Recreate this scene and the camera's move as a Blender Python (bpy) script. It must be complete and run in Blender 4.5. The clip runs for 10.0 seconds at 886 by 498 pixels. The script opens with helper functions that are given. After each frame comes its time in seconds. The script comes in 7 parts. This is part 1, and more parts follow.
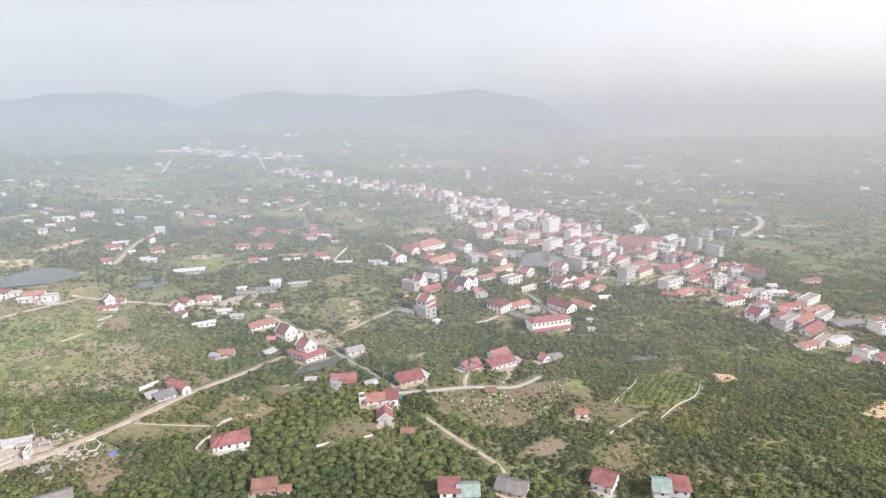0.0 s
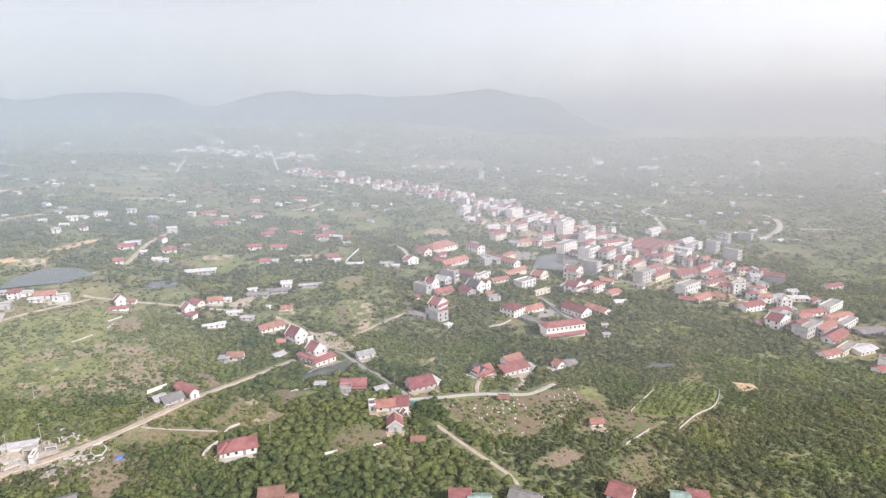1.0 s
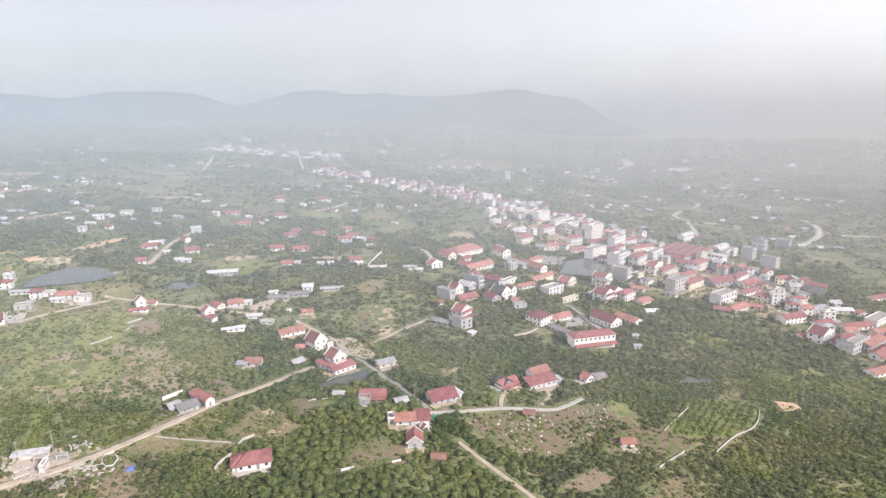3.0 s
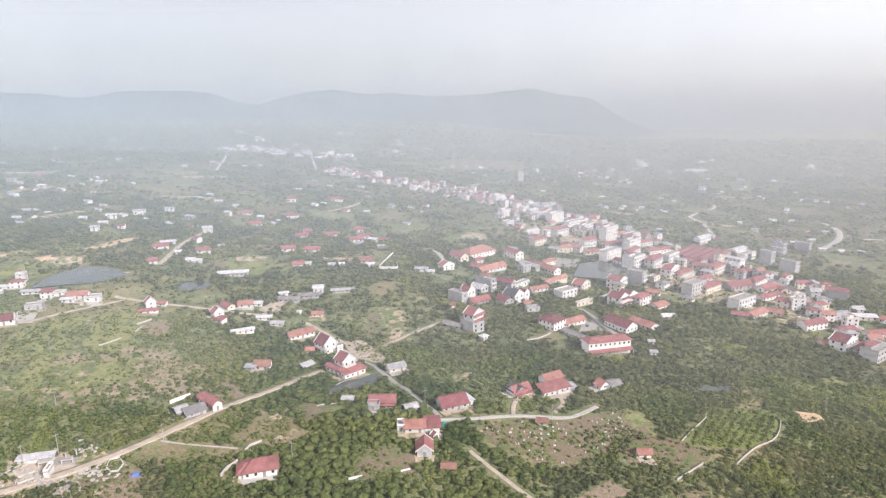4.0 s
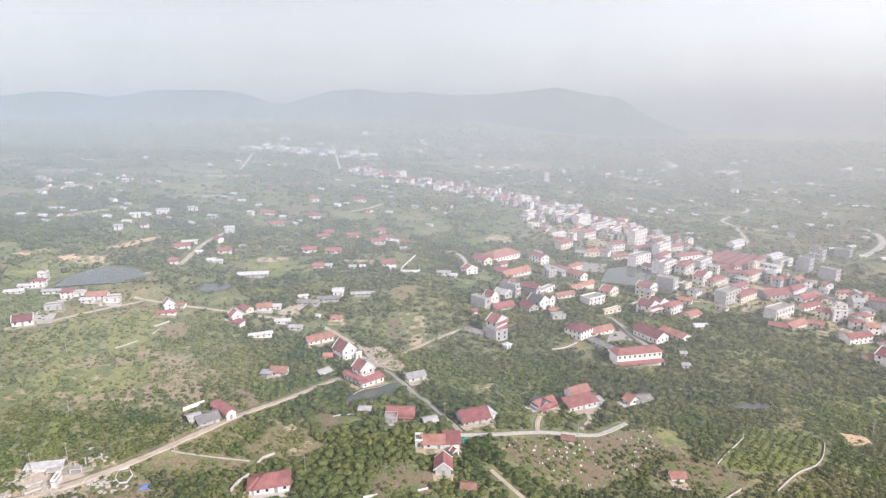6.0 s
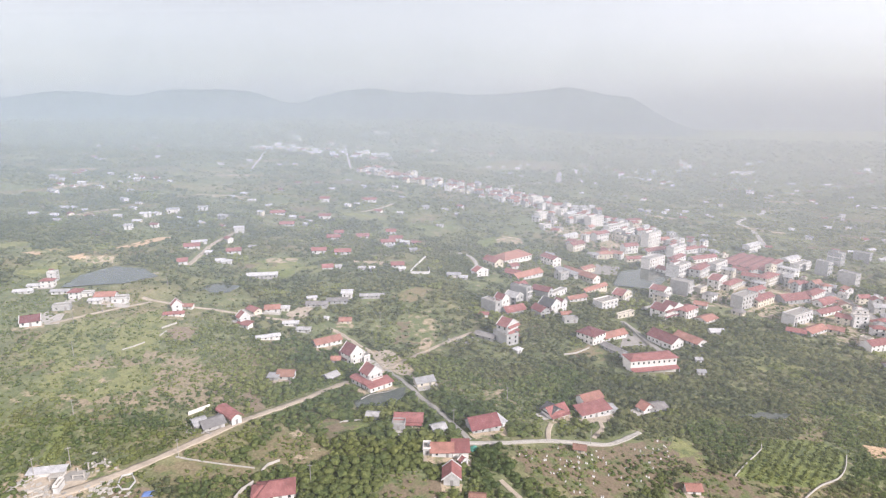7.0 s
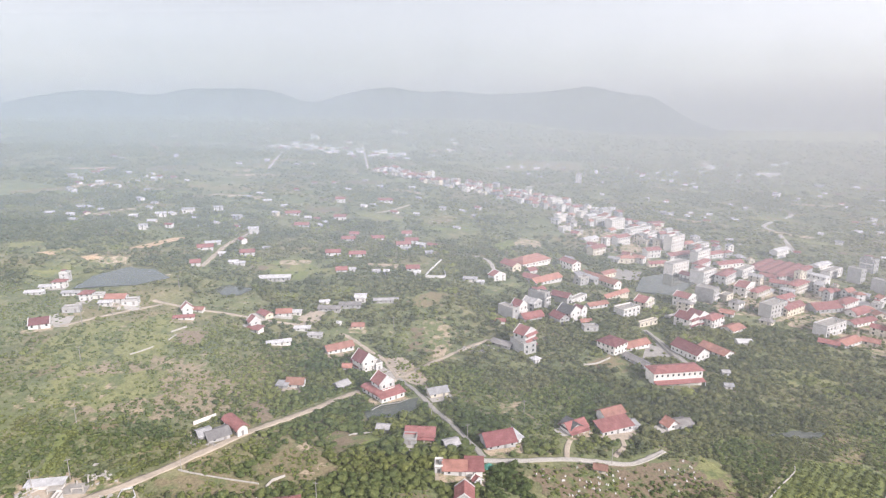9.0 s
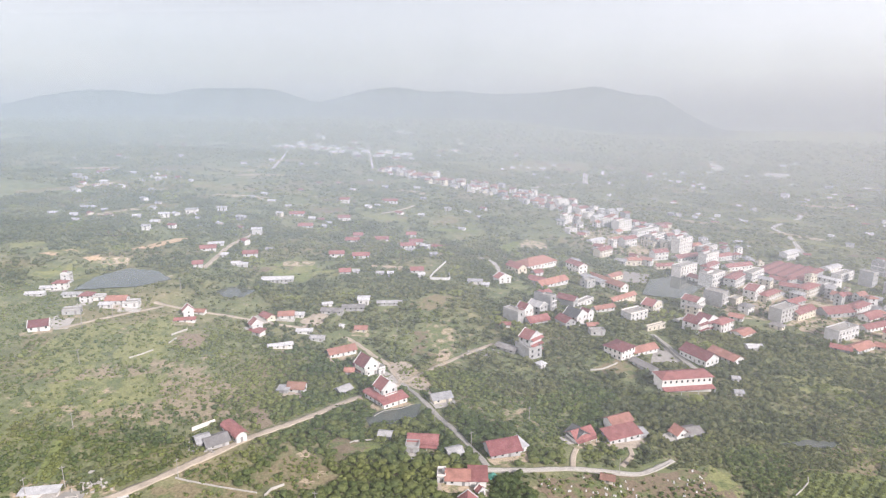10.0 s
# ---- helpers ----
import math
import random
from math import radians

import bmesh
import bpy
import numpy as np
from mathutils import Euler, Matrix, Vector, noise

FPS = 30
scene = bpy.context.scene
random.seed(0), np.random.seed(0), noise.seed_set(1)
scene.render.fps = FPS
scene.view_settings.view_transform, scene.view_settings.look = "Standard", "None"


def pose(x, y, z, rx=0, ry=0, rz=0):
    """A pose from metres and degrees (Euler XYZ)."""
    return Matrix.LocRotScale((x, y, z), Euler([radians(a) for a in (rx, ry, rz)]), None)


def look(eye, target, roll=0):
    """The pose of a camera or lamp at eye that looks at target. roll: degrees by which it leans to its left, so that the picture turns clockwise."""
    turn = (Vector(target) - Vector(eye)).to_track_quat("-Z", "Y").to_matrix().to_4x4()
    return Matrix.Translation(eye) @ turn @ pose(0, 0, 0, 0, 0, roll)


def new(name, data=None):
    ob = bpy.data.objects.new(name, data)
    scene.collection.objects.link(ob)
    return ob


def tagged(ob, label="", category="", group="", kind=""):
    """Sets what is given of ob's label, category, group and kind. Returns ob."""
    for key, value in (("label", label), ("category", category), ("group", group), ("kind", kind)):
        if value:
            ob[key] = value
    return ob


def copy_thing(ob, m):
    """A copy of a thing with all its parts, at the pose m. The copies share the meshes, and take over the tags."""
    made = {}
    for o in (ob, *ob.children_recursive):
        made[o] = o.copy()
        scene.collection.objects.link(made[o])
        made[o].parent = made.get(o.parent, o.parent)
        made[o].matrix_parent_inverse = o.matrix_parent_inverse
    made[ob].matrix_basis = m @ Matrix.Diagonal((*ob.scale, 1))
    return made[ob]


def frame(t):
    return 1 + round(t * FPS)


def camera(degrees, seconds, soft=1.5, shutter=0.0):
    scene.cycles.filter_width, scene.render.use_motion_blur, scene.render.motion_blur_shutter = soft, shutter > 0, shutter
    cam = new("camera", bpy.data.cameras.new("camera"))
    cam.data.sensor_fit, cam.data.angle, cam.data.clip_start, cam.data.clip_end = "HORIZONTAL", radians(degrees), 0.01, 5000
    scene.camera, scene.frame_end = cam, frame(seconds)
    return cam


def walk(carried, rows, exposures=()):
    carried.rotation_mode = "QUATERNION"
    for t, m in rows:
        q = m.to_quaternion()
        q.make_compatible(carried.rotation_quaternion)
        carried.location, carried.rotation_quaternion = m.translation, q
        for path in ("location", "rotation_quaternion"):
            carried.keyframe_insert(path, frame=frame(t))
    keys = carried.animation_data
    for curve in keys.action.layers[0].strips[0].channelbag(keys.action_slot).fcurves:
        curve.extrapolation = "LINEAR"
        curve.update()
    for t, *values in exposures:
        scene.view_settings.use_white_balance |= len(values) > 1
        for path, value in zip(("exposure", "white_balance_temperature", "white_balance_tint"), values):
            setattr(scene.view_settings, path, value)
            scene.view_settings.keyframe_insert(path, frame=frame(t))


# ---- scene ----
cam = camera(74.1, 10.0, soft=1.25)
ROWS = [
    (0, 17.83, -3.48, 138.99, 1.901, -13.351, -0.516),
    (0.5, 17.74, -0.37, 139.07, 2.534, -13.341, -0.454),
    (1, 17.62, 2.72, 139.16, 3.161, -13.335, -0.395),
    (1.5, 17.50, 5.79, 139.26, 3.785, -13.334, -0.340),
    (2, 17.35, 8.85, 139.37, 4.407, -13.337, -0.288),
    (2.5, 17.20, 11.88, 139.49, 5.028, -13.343, -0.239),
    (4, 16.67, 20.87, 139.86, 6.886, -13.381, -0.108),
    (4.5, 16.48, 23.83, 139.99, 7.500, -13.399, -0.070),
    (5, 16.27, 26.77, 140.12, 8.107, -13.418, -0.034),
    (5.5, 16.06, 29.70, 140.24, 8.704, -13.439, 0.000),
    (7, 15.40, 38.39, 140.61, 10.393, -13.503, 0.091),
    (7.5, 15.18, 41.26, 140.73, 10.904, -13.524, 0.118),
    (8, 14.95, 44.12, 140.83, 11.378, -13.543, 0.143),
    (8.5, 14.71, 46.96, 140.93, 11.807, -13.560, 0.168),
    (9, 14.48, 49.78, 141.02, 12.184, -13.574, 0.191),
    (9.5, 14.25, 52.59, 141.10, 12.500, -13.584, 0.213),
    (10, 14.03, 55.40, 141.17, 12.746, -13.591, 0.234),
]


def aim(x, y, z, yaw, pitch, roll):
    a, b = radians(yaw), radians(pitch)
    way = Vector((-math.sin(a) * math.cos(b), math.cos(a) * math.cos(b), math.sin(b)))
    eye = Vector((x, y, z))
    return look(eye, eye + 10 * way, roll)


walk(cam, [(r[0], aim(*r[1:])) for r in ROWS], exposures=((0.0, 1.6, 6500, 18), (10.0, 1.6, 6500, 18)))

# ---- light: a hazy bright afternoon, sun from the right and a little behind ----
SUN_FROM = Vector((0.75, -0.46, 0.52)).normalized()
world = bpy.data.worlds.new("sky")
scene.world = world
world.use_nodes = True
wn, wl = world.node_tree.nodes, world.node_tree.links
sky = wn.new("ShaderNodeTexSky")
sky.sky_type, sky.sun_disc = "NISHITA", False
sky.sun_elevation = math.asin(SUN_FROM.z)
sky.sun_rotation = -math.atan2(SUN_FROM.x, SUN_FROM.y)
sky.air_density, sky.dust_density, sky.ozone_density = 1.0, 1.9, 1.5
pale = wn.new("ShaderNodeHueSaturation")
pale.inputs["Saturation"].default_value = 0.27
wl.new(sky.outputs[0], pale.inputs["Color"])
wl.new(pale.outputs[0], wn["Background"].inputs[0])
wn["Background"].inputs[1].default_value = 0.065
sun = new("sun", bpy.data.lights.new("sun", "SUN"))
sun.data.energy, sun.data.angle, sun.data.color = 2.6, radians(12.0), (1.0, 0.96, 0.9)
sun.matrix_world = look(SUN_FROM * 500, (0, 0, 0))


# ---- materials ----
def material(name, rough=0.85):
    m = bpy.data.materials.new(name)
    m.use_nodes = True
    b = m.node_tree.nodes["Principled BSDF"]
    b.inputs["Roughness"].default_value = rough
    b.inputs["Specular IOR Level"].default_value = 0.25
    return m, m.node_tree.nodes, m.node_tree.links, b


def coords(nodes, links, scale):
    """World-space coordinates for a texture of that many repeats a metre."""
    g = nodes.new("ShaderNodeNewGeometry")
    v = nodes.new("ShaderNodeVectorMath")
    v.operation = "SCALE"
    v.inputs["Scale"].default_value = scale
    links.new(g.outputs["Position"], v.inputs[0])
    return v.outputs[0]


def noise_tex(nodes, links, scale, detail=3.0, rough=0.55):
    n = nodes.new("ShaderNodeTexNoise")
    n.inputs["Scale"].default_value, n.inputs["Detail"].default_value, n.inputs["Roughness"].default_value = 1.0, detail, rough
    links.new(coords(nodes, links, scale), n.inputs["Vector"])
    return n.outputs["Fac"]


def ramp(nodes, links, fac, stops):
    r = nodes.new("ShaderNodeValToRGB")
    e = r.color_ramp.elements
    while len(e) < len(stops):
        e.new(0.5)
    for k, (p, c) in zip(e, stops):
        k.position, k.color = p, (*c, 1)
    links.new(fac, r.inputs[0])
    return r.outputs[0]


def mix(nodes, links, fac, a, b, blend="MIX"):
    n = nodes.new("ShaderNodeMix")
    n.data_type, n.blend_type = "RGBA", blend
    for socket, value in ((n.inputs[0], fac), (n.inputs[6], a), (n.inputs[7], b)):
        if isinstance(value, (int, float)):
            socket.default_value = value
        elif isinstance(value, tuple):
            socket.default_value = (*value, 1)
        else:
            links.new(value, socket)
    return n.outputs[2]


def bump(nodes, links, fac, b, strength, dist):
    n = nodes.new("ShaderNodeBump")
    n.inputs["Strength"].default_value, n.inputs["Distance"].default_value = strength, dist
    links.new(fac, n.inputs["Height"])
    links.new(n.outputs[0], b.inputs["Normal"])


def ground_material():
    m, n, l, b = material("grassland", 0.95)
    big = noise_tex(n, l, 0.012, 4.0)
    mid = noise_tex(n, l, 0.09, 4.0, 0.6)
    fine = noise_tex(n, l, 0.8, 3.0, 0.65)
    streak = noise_tex(n, l, 0.22, 5.0, 0.7)
    green = ramp(n, l, mid, [(0.3, (0.09, 0.112, 0.054)), (0.5, (0.14, 0.16, 0.076)), (0.7, (0.2, 0.21, 0.104))])
    dry = ramp(n, l, mid, [(0.35, (0.155, 0.145, 0.075)), (0.55, (0.235, 0.2, 0.115)), (0.75, (0.33, 0.255, 0.17))])
    pick = ramp(n, l, big, [(0.5, (0, 0, 0)), (0.68, (1, 1, 1))])
    c = mix(n, l, pick, green, dry)
    bare = ramp(n, l, streak, [(0.57, (0, 0, 0)), (0.68, (0.8, 0.8, 0.8))])
    c = mix(n, l, bare, c, (0.32, 0.255, 0.18))
    tuft = ramp(n, l, streak, [(0.3, (0.9, 0.9, 0.9)), (0.42, (0, 0, 0))])
    c = mix(n, l, tuft, c, (0.08, 0.1, 0.042))
    c = mix(n, l, 0.55, c, ramp(n, l, fine, [(0.3, (0.42, 0.42, 0.42)), (0.7, (1.3, 1.3, 1.3))]), "MULTIPLY")
    l.new(c, b.inputs["Base Color"])
    bump(n, l, fine, b, 0.8, 0.6)
    return m


def leaf_material(name, dark, mid_c, light, scale=0.03):
    m, n, l, b = material(name, 0.6)
    g = n.new("ShaderNodeNewGeometry")
    o = n.new("ShaderNodeObjectInfo")
    add = n.new("ShaderNodeMath")
    add.operation = "ADD"
    l.new(g.outputs["Random Per Island"], add.inputs[0])
    l.new(o.outputs["Random"], add.inputs[1])
    fr = n.new("ShaderNodeMath")
    fr.operation = "FRACT"
    l.new(add.outputs[0], fr.inputs[0])
    patch = noise_tex(n, l, scale, 3.0, 0.6)
    a = n.new("ShaderNodeMath")
    a.operation = "MULTIPLY_ADD"
    a.inputs[1].default_value, a.inputs[2].default_value = 0.5, -0.25
    l.new(fr.outputs[0], a.inputs[0])
    wide = n.new("ShaderNodeMath")
    wide.operation = "MULTIPLY_ADD"
    wide.inputs[1].default_value, wide.inputs[2].default_value = 1.7, -0.35
    l.new(patch, wide.inputs[0])
    s = n.new("ShaderNodeMath")
    s.operation = "ADD"
    l.new(a.outputs[0], s.inputs[0])
    l.new(wide.outputs[0], s.inputs[1])
    c = ramp(n, l, s.outputs[0], [(0.28, dark), (0.5, mid_c), (0.74, light)])
    fine = noise_tex(n, l, 2.6, 3.0, 0.65)
    c = mix(n, l, 0.75, c, ramp(n, l, fine, [(0.32, (0.5, 0.52, 0.5)), (0.68, (1.55, 1.5, 1.45))]), "MULTIPLY")
    l.new(c, b.inputs["Base Color"])
    bump(n, l, fine, b, 0.9, 0.5)
    thin, both = n.new("ShaderNodeBsdfTranslucent"), n.new("ShaderNodeMixShader")
    l.new(mix(n, l, 0.3, c, (0.32, 0.38, 0.12)), thin.inputs["Color"])
    both.inputs[0].default_value = 0.58
    l.new(b.outputs[0], both.inputs[1])
    l.new(thin.outputs[0], both.inputs[2])
    l.new(both.outputs[0], n["Material Output"].inputs[0])
    return m


def plain_material(name, base, rough=0.85, stain=0.25, scale=0.6, metal=0.0, vary=0.0):
    """Paint, plaster, soil: a base colour with stains at two scales; vary: how far one thing differs from the next."""
    m, n, l, b = material(name, rough)
    b.inputs["Metallic"].default_value = metal
    one = noise_tex(n, l, scale, 4.0, 0.6)
    two = noise_tex(n, l, scale * 7, 2.0, 0.6)
    lo = tuple(v * (1 - stain) for v in base)
    hi = tuple(min(0.85, v * (1 + stain * 0.6)) for v in base)
    c = ramp(n, l, one, [(0.3, lo), (0.6, base), (0.8, hi)])
    c = mix(n, l, 0.35, c, ramp(n, l, two, [(0.3, (0.7, 0.7, 0.7)), (0.7, (1.15, 1.15, 1.15))]), "MULTIPLY")
    if vary:
        o = n.new("ShaderNodeObjectInfo")
        c = mix(n, l, vary, c, ramp(n, l, o.outputs["Random"], [(0.0, (0.6, 0.6, 0.62)), (0.5, (1, 1, 1)), (1.0, (1.35, 1.25, 1.15))]), "MULTIPLY")
    l.new(c, b.inputs["Base Color"])
    bump(n, l, two, b, 0.35, 0.05)
    return m


def field_material(name, base, weeds):
    """Bare or sown land with weeds that creep over it; weeds: their share."""
    m, n, l, b = material(name, 0.95)
    one = noise_tex(n, l, 0.16, 5.0, 0.65)
    two = noise_tex(n, l, 1.1, 3.0, 0.65)
    c = ramp(n, l, two, [(0.3, tuple(v * 0.6 for v in base)), (0.5, base), (0.75, tuple(v * 1.35 for v in base))])
    green = ramp(n, l, two, [(0.3, (0.06, 0.08, 0.034)), (0.7, (0.15, 0.175, 0.07))])
    cover = ramp(n, l, one, [(0.72 - 0.42 * weeds, (0, 0, 0)), (0.86 - 0.42 * weeds, (1, 1, 1))])
    c = mix(n, l, cover, c, green)
    l.new(c, b.inputs["Base Color"])
    bump(n, l, two, b, 0.6, 0.3)
    return m


def roof_material(name, base, rows=3.0, vary=0.4, rough=0.7):
    """Tile or ribbed sheet: rows of relief along the slope, faded and stained."""
    m, n, l, b = material(name, rough)
    t = n.new("ShaderNodeTexCoord")
    wv = n.new("ShaderNodeTexWave")
    wv.bands_direction = "X"
    wv.inputs["Scale"].default_value, wv.inputs["Distortion"].default_value = rows, 0.4
    l.new(t.outputs["Object"], wv.inputs["Vector"])
    one = noise_tex(n, l, 0.35, 4.0, 0.65)
    two = noise_tex(n, l, 3.0, 2.0, 0.6)
    c = ramp(n, l, one, [(0.3, tuple(v * 0.72 for v in base)), (0.55, base), (0.8, tuple(min(0.8, v * 1.25 + 0.03) for v in base))])
    c = mix(n, l, 0.4, c, ramp(n, l, two, [(0.3, (0.65, 0.65, 0.65)), (0.7, (1.2, 1.2, 1.2))]), "MULTIPLY")
    o = n.new("ShaderNodeObjectInfo")
    c = mix(n, l, vary, c, ramp(n, l, o.outputs["Random"], [(0.0, (0.7, 0.72, 0.75)), (0.5, (1, 1, 1)), (1.0, (1.3, 1.25, 1.2))]), "MULTIPLY")
    l.new(c, b.inputs["Base Color"])
    bump(n, l, wv.outputs["Fac"], b, 0.5, 0.06)
    return m


def water_material():
    m, n, l, b = material("pond_water", 0.08)
    b.inputs["Specular IOR Level"].default_value = 0.5
    l.new(ramp(n, l, noise_tex(n, l, 0.05, 3.0), [(0.35, (0.05, 0.06, 0.05)), (0.7, (0.1, 0.105, 0.09))]), b.inputs["Base Color"])
    bump(n, l, noise_tex(n, l, 1.5, 2.0), b, 0.06, 0.03)
    return m


def glass_material():
    m, n, l, b = material("window_glass", 0.12)
    b.inputs["Base Color"].default_value = (0.03, 0.035, 0.04, 1)
    b.inputs["Specular IOR Level"].default_value = 0.6
    return m


def painted_haze_material(rest, fall, west, east):
    """Haze painted on thin sheets: they scatter daylight and let the rest through. It grows denser up to the eye's
    level and thins out above it towards a rest; the airlight tint is painted bluer in the west, whiter in the east."""
    m = bpy.data.materials.new("painted_haze")
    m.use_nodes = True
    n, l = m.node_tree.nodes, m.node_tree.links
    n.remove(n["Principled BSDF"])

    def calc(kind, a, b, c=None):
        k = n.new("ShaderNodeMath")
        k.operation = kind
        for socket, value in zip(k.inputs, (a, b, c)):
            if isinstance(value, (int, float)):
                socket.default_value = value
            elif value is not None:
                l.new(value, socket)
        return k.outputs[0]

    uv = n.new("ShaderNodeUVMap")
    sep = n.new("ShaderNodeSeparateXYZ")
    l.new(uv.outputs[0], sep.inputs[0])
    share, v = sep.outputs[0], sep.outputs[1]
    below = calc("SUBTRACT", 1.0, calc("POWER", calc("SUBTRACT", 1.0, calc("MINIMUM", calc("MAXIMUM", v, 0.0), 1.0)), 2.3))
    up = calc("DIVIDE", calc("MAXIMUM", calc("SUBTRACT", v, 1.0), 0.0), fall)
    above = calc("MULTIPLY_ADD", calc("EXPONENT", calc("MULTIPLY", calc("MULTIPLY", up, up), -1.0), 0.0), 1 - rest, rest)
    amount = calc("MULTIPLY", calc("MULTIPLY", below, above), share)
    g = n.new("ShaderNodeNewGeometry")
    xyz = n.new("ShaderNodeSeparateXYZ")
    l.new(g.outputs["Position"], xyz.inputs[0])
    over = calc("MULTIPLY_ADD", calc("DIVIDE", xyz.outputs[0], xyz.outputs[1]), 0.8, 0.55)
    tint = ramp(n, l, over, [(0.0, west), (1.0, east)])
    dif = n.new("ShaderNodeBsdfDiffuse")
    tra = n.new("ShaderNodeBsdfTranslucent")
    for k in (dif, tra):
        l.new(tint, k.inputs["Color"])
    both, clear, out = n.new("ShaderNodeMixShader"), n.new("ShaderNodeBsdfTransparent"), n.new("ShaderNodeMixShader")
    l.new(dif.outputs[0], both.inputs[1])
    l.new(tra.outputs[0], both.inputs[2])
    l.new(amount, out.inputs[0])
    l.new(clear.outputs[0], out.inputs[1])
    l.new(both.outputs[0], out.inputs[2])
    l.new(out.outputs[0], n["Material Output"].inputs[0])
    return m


GRASS = ground_material()
LEAF = leaf_material("orchard_leaves", (0.105, 0.15, 0.062), (0.162, 0.212, 0.082), (0.247, 0.282, 0.107))
LEAF_DARK = leaf_material("dark_leaves", (0.112, 0.136, 0.078), (0.167, 0.187, 0.098), (0.238, 0.245, 0.118))
LEAF_YELLOW = leaf_material("yellowish_leaves", (0.155, 0.185, 0.07), (0.218, 0.25, 0.09), (0.295, 0.322, 0.115))
BARK = plain_material("bark", (0.11, 0.085, 0.06), 0.95, 0.4, 2.0)
WHITE = plain_material("white_plaster", (0.54, 0.535, 0.525), 0.85, 0.2, 0.4, vary=0.45)
CREAM = plain_material("cream_plaster", (0.5, 0.46, 0.385), 0.85, 0.16, 0.4, vary=0.25)
GREY_WALL = plain_material("bare_render", (0.33, 0.33, 0.33), 0.9, 0.25, 0.4, vary=0.3)
TIN = roof_material("grey_sheet", (0.32, 0.32, 0.328), 5.0)
WHITE_TIN = roof_material("pale_sheet", (0.46, 0.46, 0.47), 5.0, 0.2)
FIBRO = roof_material("fibre_cement", (0.2, 0.192, 0.19), 5.0)
DARK_SHEET = roof_material("dark_sheet", (0.085, 0.085, 0.09), 5.0)
RED_TILE = roof_material("red_tile", (0.255, 0.108, 0.104), 4.0)
DARK_TILE = roof_material("maroon_tile", (0.17, 0.066, 0.07), 4.0)
BROWN_TILE = roof_material("brown_tile", (0.225, 0.125, 0.098), 4.0)
ORANGE_TILE = roof_material("orange_tile", (0.32, 0.158, 0.128), 4.0)
BLUE_TIN = roof_material("green_sheet", (0.23, 0.31, 0.285), 5.0)
CONCRETE = plain_material("concrete", (0.3, 0.285, 0.265), 0.9, 0.22, 0.5)
PALE_CONCRETE = plain_material("pale_concrete", (0.39, 0.37, 0.34), 0.9, 0.2, 0.5)
DIRT = plain_material("pale_dirt", (0.38, 0.325, 0.262), 0.95, 0.25, 0.25)
SOIL = field_material("bare_soil", (0.165, 0.128, 0.088), 0.6)
FALLOW = field_material("fallow_earth", (0.2, 0.158, 0.112), 0.25)
SCRUB = field_material("dry_scrub", (0.25, 0.205, 0.14), 0.55)
SAND = field_material("sandy_soil", (0.44, 0.32, 0.205), 0.3)
EARTH = field_material("pale_earth", (0.36, 0.29, 0.21), 0.6)
CROP = field_material("young_crop", (0.15, 0.175, 0.06), 0.55)
MEADOW = field_material("light_meadow", (0.192, 0.196, 0.084), 0.55)
WEEDY = field_material("weedy_earth", (0.33, 0.265, 0.185), 0.82)
STRAW = field_material("dry_grass", (0.19, 0.158, 0.095), 0.55)
WATER = water_material()
GLASS = glass_material()
TANK = plain_material("steel_tank", (0.6, 0.61, 0.62), 0.3, 0.1, 1.0, metal=0.9)
MOUNTAIN = leaf_material("wooded_hill", (0.03, 0.045, 0.035), (0.05, 0.07, 0.05), (0.08, 0.1, 0.07), 0.006)
# Haze tints: painted airlight, bluer at the left, whiter at the right.
LOW_HAZE = painted_haze_material(0.1, 0.25, (0.478, 0.562, 0.655), (0.472, 0.505, 0.56))
FAR_HAZE = painted_haze_material(0.8, 0.5, (0.65, 0.8, 0.885), (0.805, 0.835, 0.83))
HIGH_HAZE = painted_haze_material(0.45, 1.3, (0.7, 0.84, 0.925), (0.87, 0.893, 0.88))


# ---- land ----
def terrain(x, y):
    """Height of the land: a valley side that falls from the hills in the west to the plain in the east, with basins for the ponds."""
    s, u = np.tanh(x / 422.0), np.tanh((y - 358) / 512.0)
    z = 6.4 - 34.2 * s + 6.4 * u - 14.3 * s * u + 14.8 * s * s
    for cx, cy, r, h in ((-97, 333, 54, -9.0), (-15, 250, 45, 5.1), (-192, 429, 45, -6.4), (-82, 442, 51, 5.1)):
        z = z + h * np.exp(-((x - cx) ** 2 + (y - cy) ** 2) / (2 * r * r))
    for cx, cy, rx, ry, bed in ((-275, 367, 26, 26, 29.4), (-205, 387, 11.5, 9, 20.0), (-60, 282, 13, 14, 7.2), (97, 547, 31, 40, -0.5), (122, 319, 19, 8, -3.3)):
        q = np.sqrt(((x - cx) / rx) ** 2 + ((y - cy) / ry) ** 2)
        k = np.clip(2.7 - 1.2 * q, 0, 1)
        z = z + (bed - z) * k * k * (3 - 2 * k)
    return z


def ground_z(x, y):
    return float(terrain(np.float64(x), np.float64(y)))


def mesh(name, verts, faces, mat, smooth=False):
    me = bpy.data.meshes.new(name)
    me.from_pydata([tuple(v) for v in verts], [], faces)
    me.materials.append(mat)
    if smooth:
        me.polygons.foreach_set("use_smooth", [True] * len(me.polygons))
    me.update()
    return me


def part(name, data, parent, label=""):
    ob = new(name, data)
    ob.parent = parent
    return tagged(ob, label)


